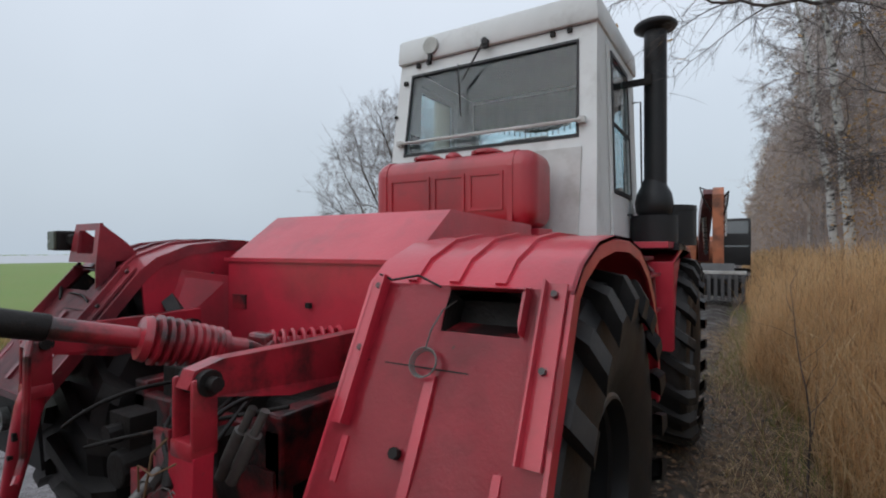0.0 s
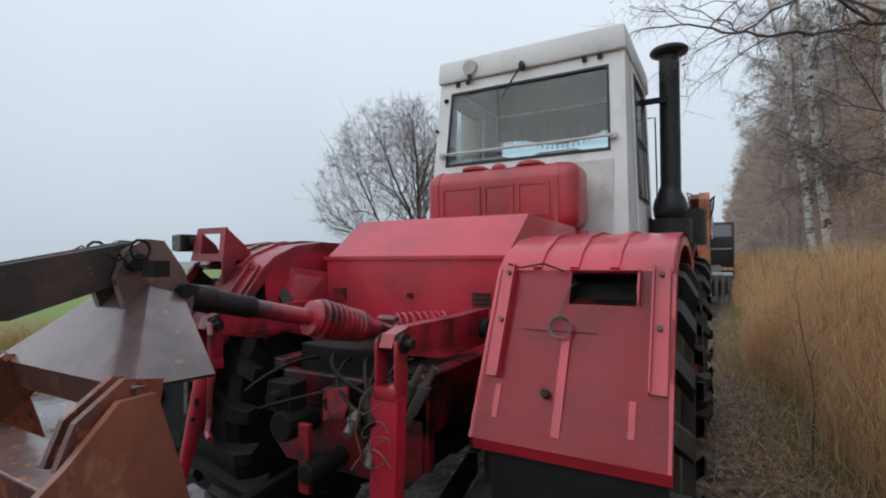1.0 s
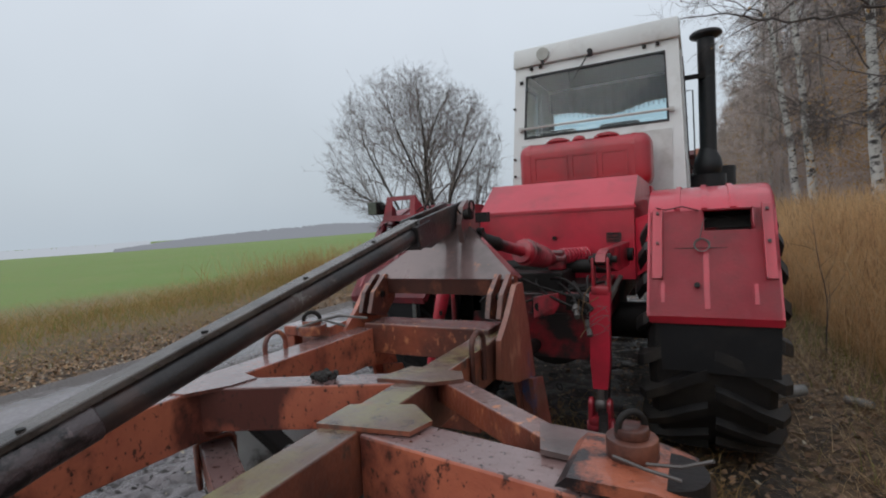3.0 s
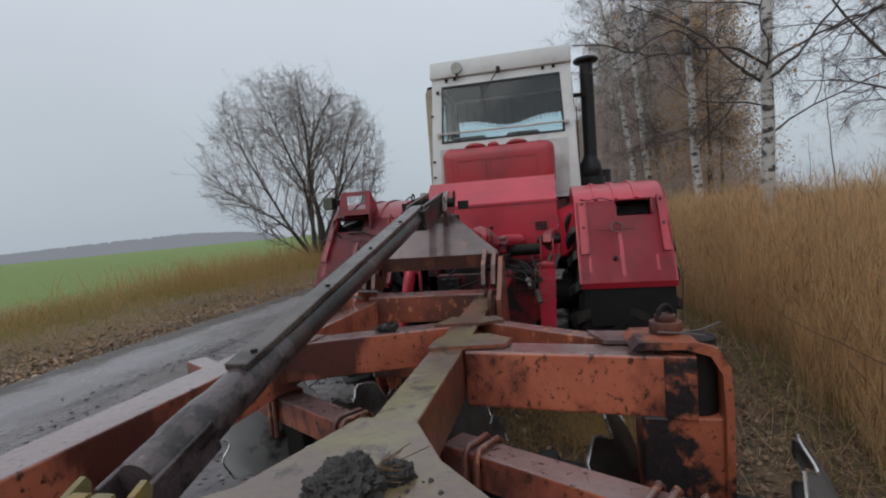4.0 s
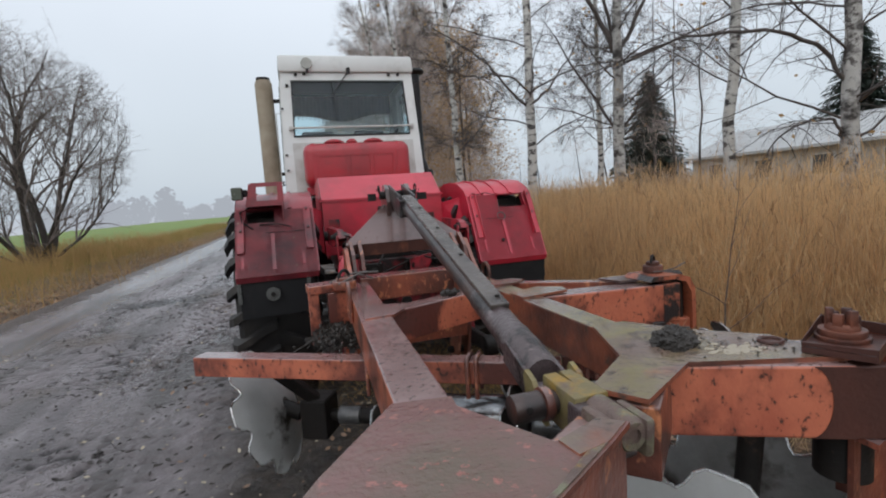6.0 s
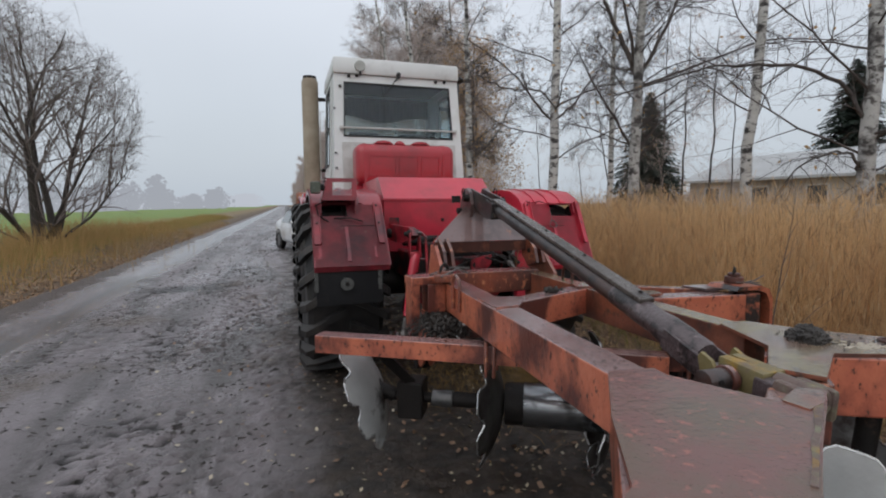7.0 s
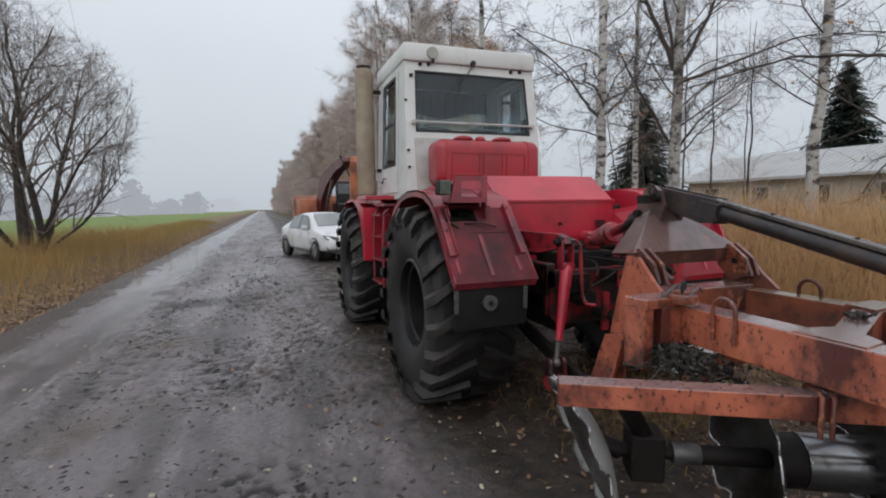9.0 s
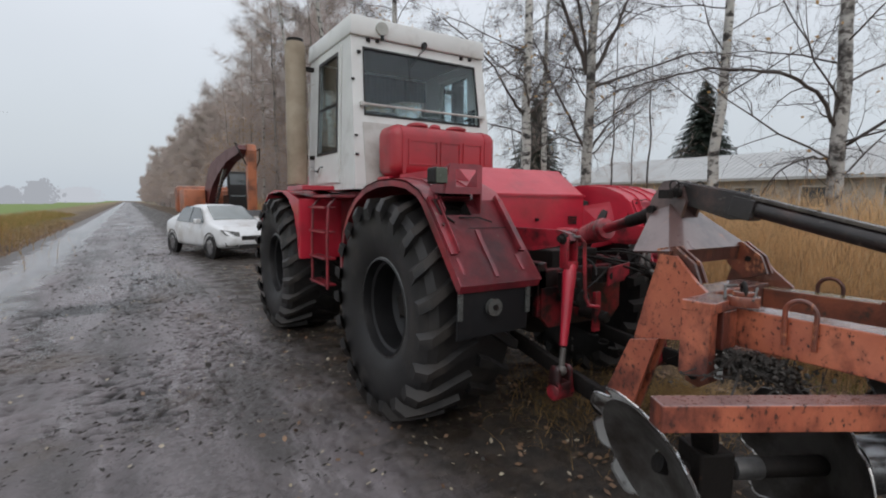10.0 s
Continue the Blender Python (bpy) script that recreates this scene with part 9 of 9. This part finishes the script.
def litter(n, x, y, size, zf, mat, name, label):
    c = np.stack([x, y, zf(x, y) + 0.008], -1)
    az = rs.uniform(0, 6.283, n)
    s = size * rs.uniform(0.5, 1.4, n)
    u = np.stack([np.cos(az) * s, np.sin(az) * s, rs.normal(0, 0.25, n) * s], -1)
    v = np.stack([-np.sin(az) * s * 0.6, np.cos(az) * s * 0.6, rs.normal(0, 0.25, n) * s], -1)
    c[:, 2] += 0.004 + 0.25 * s * rs.rand(n)
    tagged(new(name, quads_mesh(name, np.stack([c - u, c - v, c + u, c + v], 1), mat)), label, "leaves", kind="stuff")


def any_z(x, y):
    return np.where((x > ROAD_L - 0.1) & (x < ROAD_R + 0.2), np.maximum(road_z(x, y), ground_z(x, y)), ground_z(x, y))


n = 14000
y = rs.uniform(-9.1, 10, n)
x = np.where(rs.rand(n) < 0.5, rs.normal(0.6, 1.0, n), rs.normal(1.9, 0.5, n))
litter(n, x, y, 0.022, any_z, LEAF_FALLEN, "fallen_leaves", "wet brown birch leaves trodden into the mud")
n = 1900
y = rs.uniform(-9, 10, n)
x = rs.normal(-0.4, 1.3, n)
litter(n, x, y, 0.017, any_z, LEAF_PALE, "pale_leaves", "pale small leaves scattered over the mud")
n = 30000
y = -6 + 46 * rs.rand(n) ** 1.3
x = -6.15 - np.abs(rs.normal(0, 0.75, n)) + rs.normal(0, 0.08, n)
litter(n, x, y, 0.023, any_z, LEAF_EDGE, "edge_leaves", "drift of brown leaves along the road edge")
# dark crumbs of tread mud over the wheel tracks
def crumbs(name, n, y0, y1, size, label):
    y = y0 + (y1 - y0) * rs.rand(n)
    lane = rs.choice(4, n, p=[0.42, 0.22, 0.12, 0.24])
    x = np.where(lane == 0, rs.normal(-2.4, 0.45, n), np.where(lane == 1, rs.normal(-4.05, 0.28, n), np.where(lane == 2, rs.normal(-3.2, 0.2, n), rs.uniform(-4.6, -0.9, n))))
    keep = (vnoise(x, y * 0.6, 0.5, 7) > -0.16) & (x < -0.7) & (x > -4.75)
    x, y = x[keep], y[keep]
    m = len(x)
    L = size * rs.uniform(0.35, 1.25, m) ** 1.5
    w, h = L * rs.uniform(0.3, 0.6, m), L * rs.uniform(0.15, 0.32, m)
    az = rs.normal(0.45, 0.5, m) * np.where(rs.rand(m) < 0.7, 1, -1)
    u = np.stack([np.cos(az) * L, np.sin(az) * L, rs.normal(0, 0.1, m) * L], -1)
    v = np.stack([-np.sin(az) * w, np.cos(az) * w, 0 * w], -1)
    c = np.stack([x, y, any_z(x, y)], -1)
    top = c + np.stack([rs.normal(0, 0.2, m) * L, rs.normal(0, 0.2, m) * L, h], -1)
    k = rs.uniform(0.6, 1.1, (m, 4, 1))
    low = np.array([0, 0, 0.006])
    e = [c + u * k[:, 0] - low, c + v * k[:, 1] - low, c - u * k[:, 2] - low, c - v * k[:, 3] - low]
    tri = np.concatenate([np.stack([e[i], e[(i + 1) % 4], top], 1) for i in range(4)], 0)
    tagged(new(name, quads_mesh(name, tri, MUD, 3)), label, "mud", kind="stuff")


n = 3200
y = -6 + 40 * rs.rand(n) ** 1.3
x = rs.normal(-6.5, 0.30, n)
litter(n, x, y, 0.020, any_z, LEAF_PALE, "pale_edge_leaves", "pale wet leaves among the drift along the road edge")
crumbs("mud_crumbs", 4600, -5.0, 7.0, 0.040, "dark crumbs of mud in the wheel tracks")
crumbs("far_mud_crumbs", 1100, 7.0, 24.0, 0.06, "dark crumbs of mud further along the road")
n = 260
y = rs.uniform(-5, 12, n)
x = rs.uniform(-5.5, -1.5, n)
litter(n, x, y, 0.02, any_z, LEAF_PALE, "road_leaves", "few pale leaves on the wet road")

# ---- distance ----
def far_wood(name, pts, h, seed, label, mist=MIST_FAR, wide=5.0):
    """A far wood edge: a long uneven screen of bare crowns at the end of sight."""
    rs2 = np.random.RandomState(seed)
    q = []
    for (xa, ya), (xb, yb) in zip(pts, pts[1:]):
        ln2 = math.hypot(xb - xa, yb - ya)
        for k in range(max(6, int(ln2 / 0.7))):
            t = rs2.rand()
            x, y = xa + (xb - xa) * t, ya + (yb - ya) * t + rs2.uniform(-6, 6)
            hh = h * rs2.uniform(0.62, 1.05)
            w = wide * rs2.uniform(0.75, 1.25)
            z0 = gz(x, y) - 0.6
            for i in range(90):
                f = rs2.rand()
                cx = x + rs2.normal(0, 0.42) * w * math.sqrt(1.02 - f ** 2.5)
                cz = z0 + hh * (0.12 + 0.86 * f)
                s = 0.5 * rs2.uniform(0.5, 1.4)
                ax, az = rs2.normal(0, 1), rs2.uniform(0.3, 1)
                q.append([(cx - s, y, cz - s * 0.8), (cx + s * 0.7, y, cz - s), (cx + s * ax * 0.4, y, cz + s * az), (cx - s * 0.8, y, cz + s * 0.6)])
            q.append([(x - 0.3, y, z0), (x + 0.3, y, z0), (x + 0.12, y, z0 + hh), (x - 0.12, y, z0 + hh)])
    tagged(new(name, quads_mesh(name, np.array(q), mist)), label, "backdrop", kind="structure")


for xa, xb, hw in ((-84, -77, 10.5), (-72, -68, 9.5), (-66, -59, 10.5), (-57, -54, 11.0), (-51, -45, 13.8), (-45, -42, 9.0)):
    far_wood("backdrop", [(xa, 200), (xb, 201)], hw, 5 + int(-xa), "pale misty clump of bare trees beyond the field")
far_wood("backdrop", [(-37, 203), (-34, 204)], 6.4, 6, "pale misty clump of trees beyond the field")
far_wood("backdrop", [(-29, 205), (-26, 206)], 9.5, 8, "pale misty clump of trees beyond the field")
# Added glowing band: haze beyond the field, drawn as a row of crowns.
far_wood("backdrop", [(-190, 320), (-20, 330)], 9, 9, "pale glowing band standing in for haze at the end of the field", MIST_PALE, 9.0)


def far_rise(name, rows, seed, label, mist):
    """A wooded rise at the end of sight: rows of (bearing in degrees to the field side, distance, height), filled with small uneven crowns."""
    rs2 = np.random.RandomState(seed)
    q = []
    for (b0, d0, h0), (b1, d1, h1) in zip(rows, rows[1:]):
        for k in range(int(abs(b1 - b0) * 60)):
            t = rs2.rand()
            a, dist = radians(b0 + (b1 - b0) * t), d0 + (d1 - d0) * t + rs2.uniform(-3, 3)
            x, y = -dist * math.sin(a), dist * math.cos(a)
            z0 = gz(x, y) - 1.0
            top = (h0 + (h1 - h0) * t) * rs2.uniform(0.35, 1.0) ** 0.6
            w = rs2.uniform(0.5, 1.3)
            z1 = z0 + 1.0 + top
            lo_z = z0 if rs2.rand() < 0.5 else z1 - rs2.uniform(1.0, 2.5)
            ux, uy = math.cos(a) * w, math.sin(a) * w
            q.append([(x - ux, y - uy, lo_z), (x + ux, y + uy, lo_z), (x + ux * rs2.uniform(0.1, 0.9), y + uy * 0.5, z1 - rs2.uniform(0, 0.6)), (x - ux * rs2.uniform(0.1, 0.9), y - uy * 0.5, z1)])
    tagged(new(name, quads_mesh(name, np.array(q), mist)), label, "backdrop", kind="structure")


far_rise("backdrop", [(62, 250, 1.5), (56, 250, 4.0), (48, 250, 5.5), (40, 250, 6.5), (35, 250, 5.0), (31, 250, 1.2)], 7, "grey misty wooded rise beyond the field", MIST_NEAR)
# Added glowing strip: only mist lies here, given the outline of a wood.
far_rise("backdrop", [(84, 300, 3.0), (59, 300, 5.0)], 8, "pale glowing strip standing in for mist along the field", MIST_PALE)
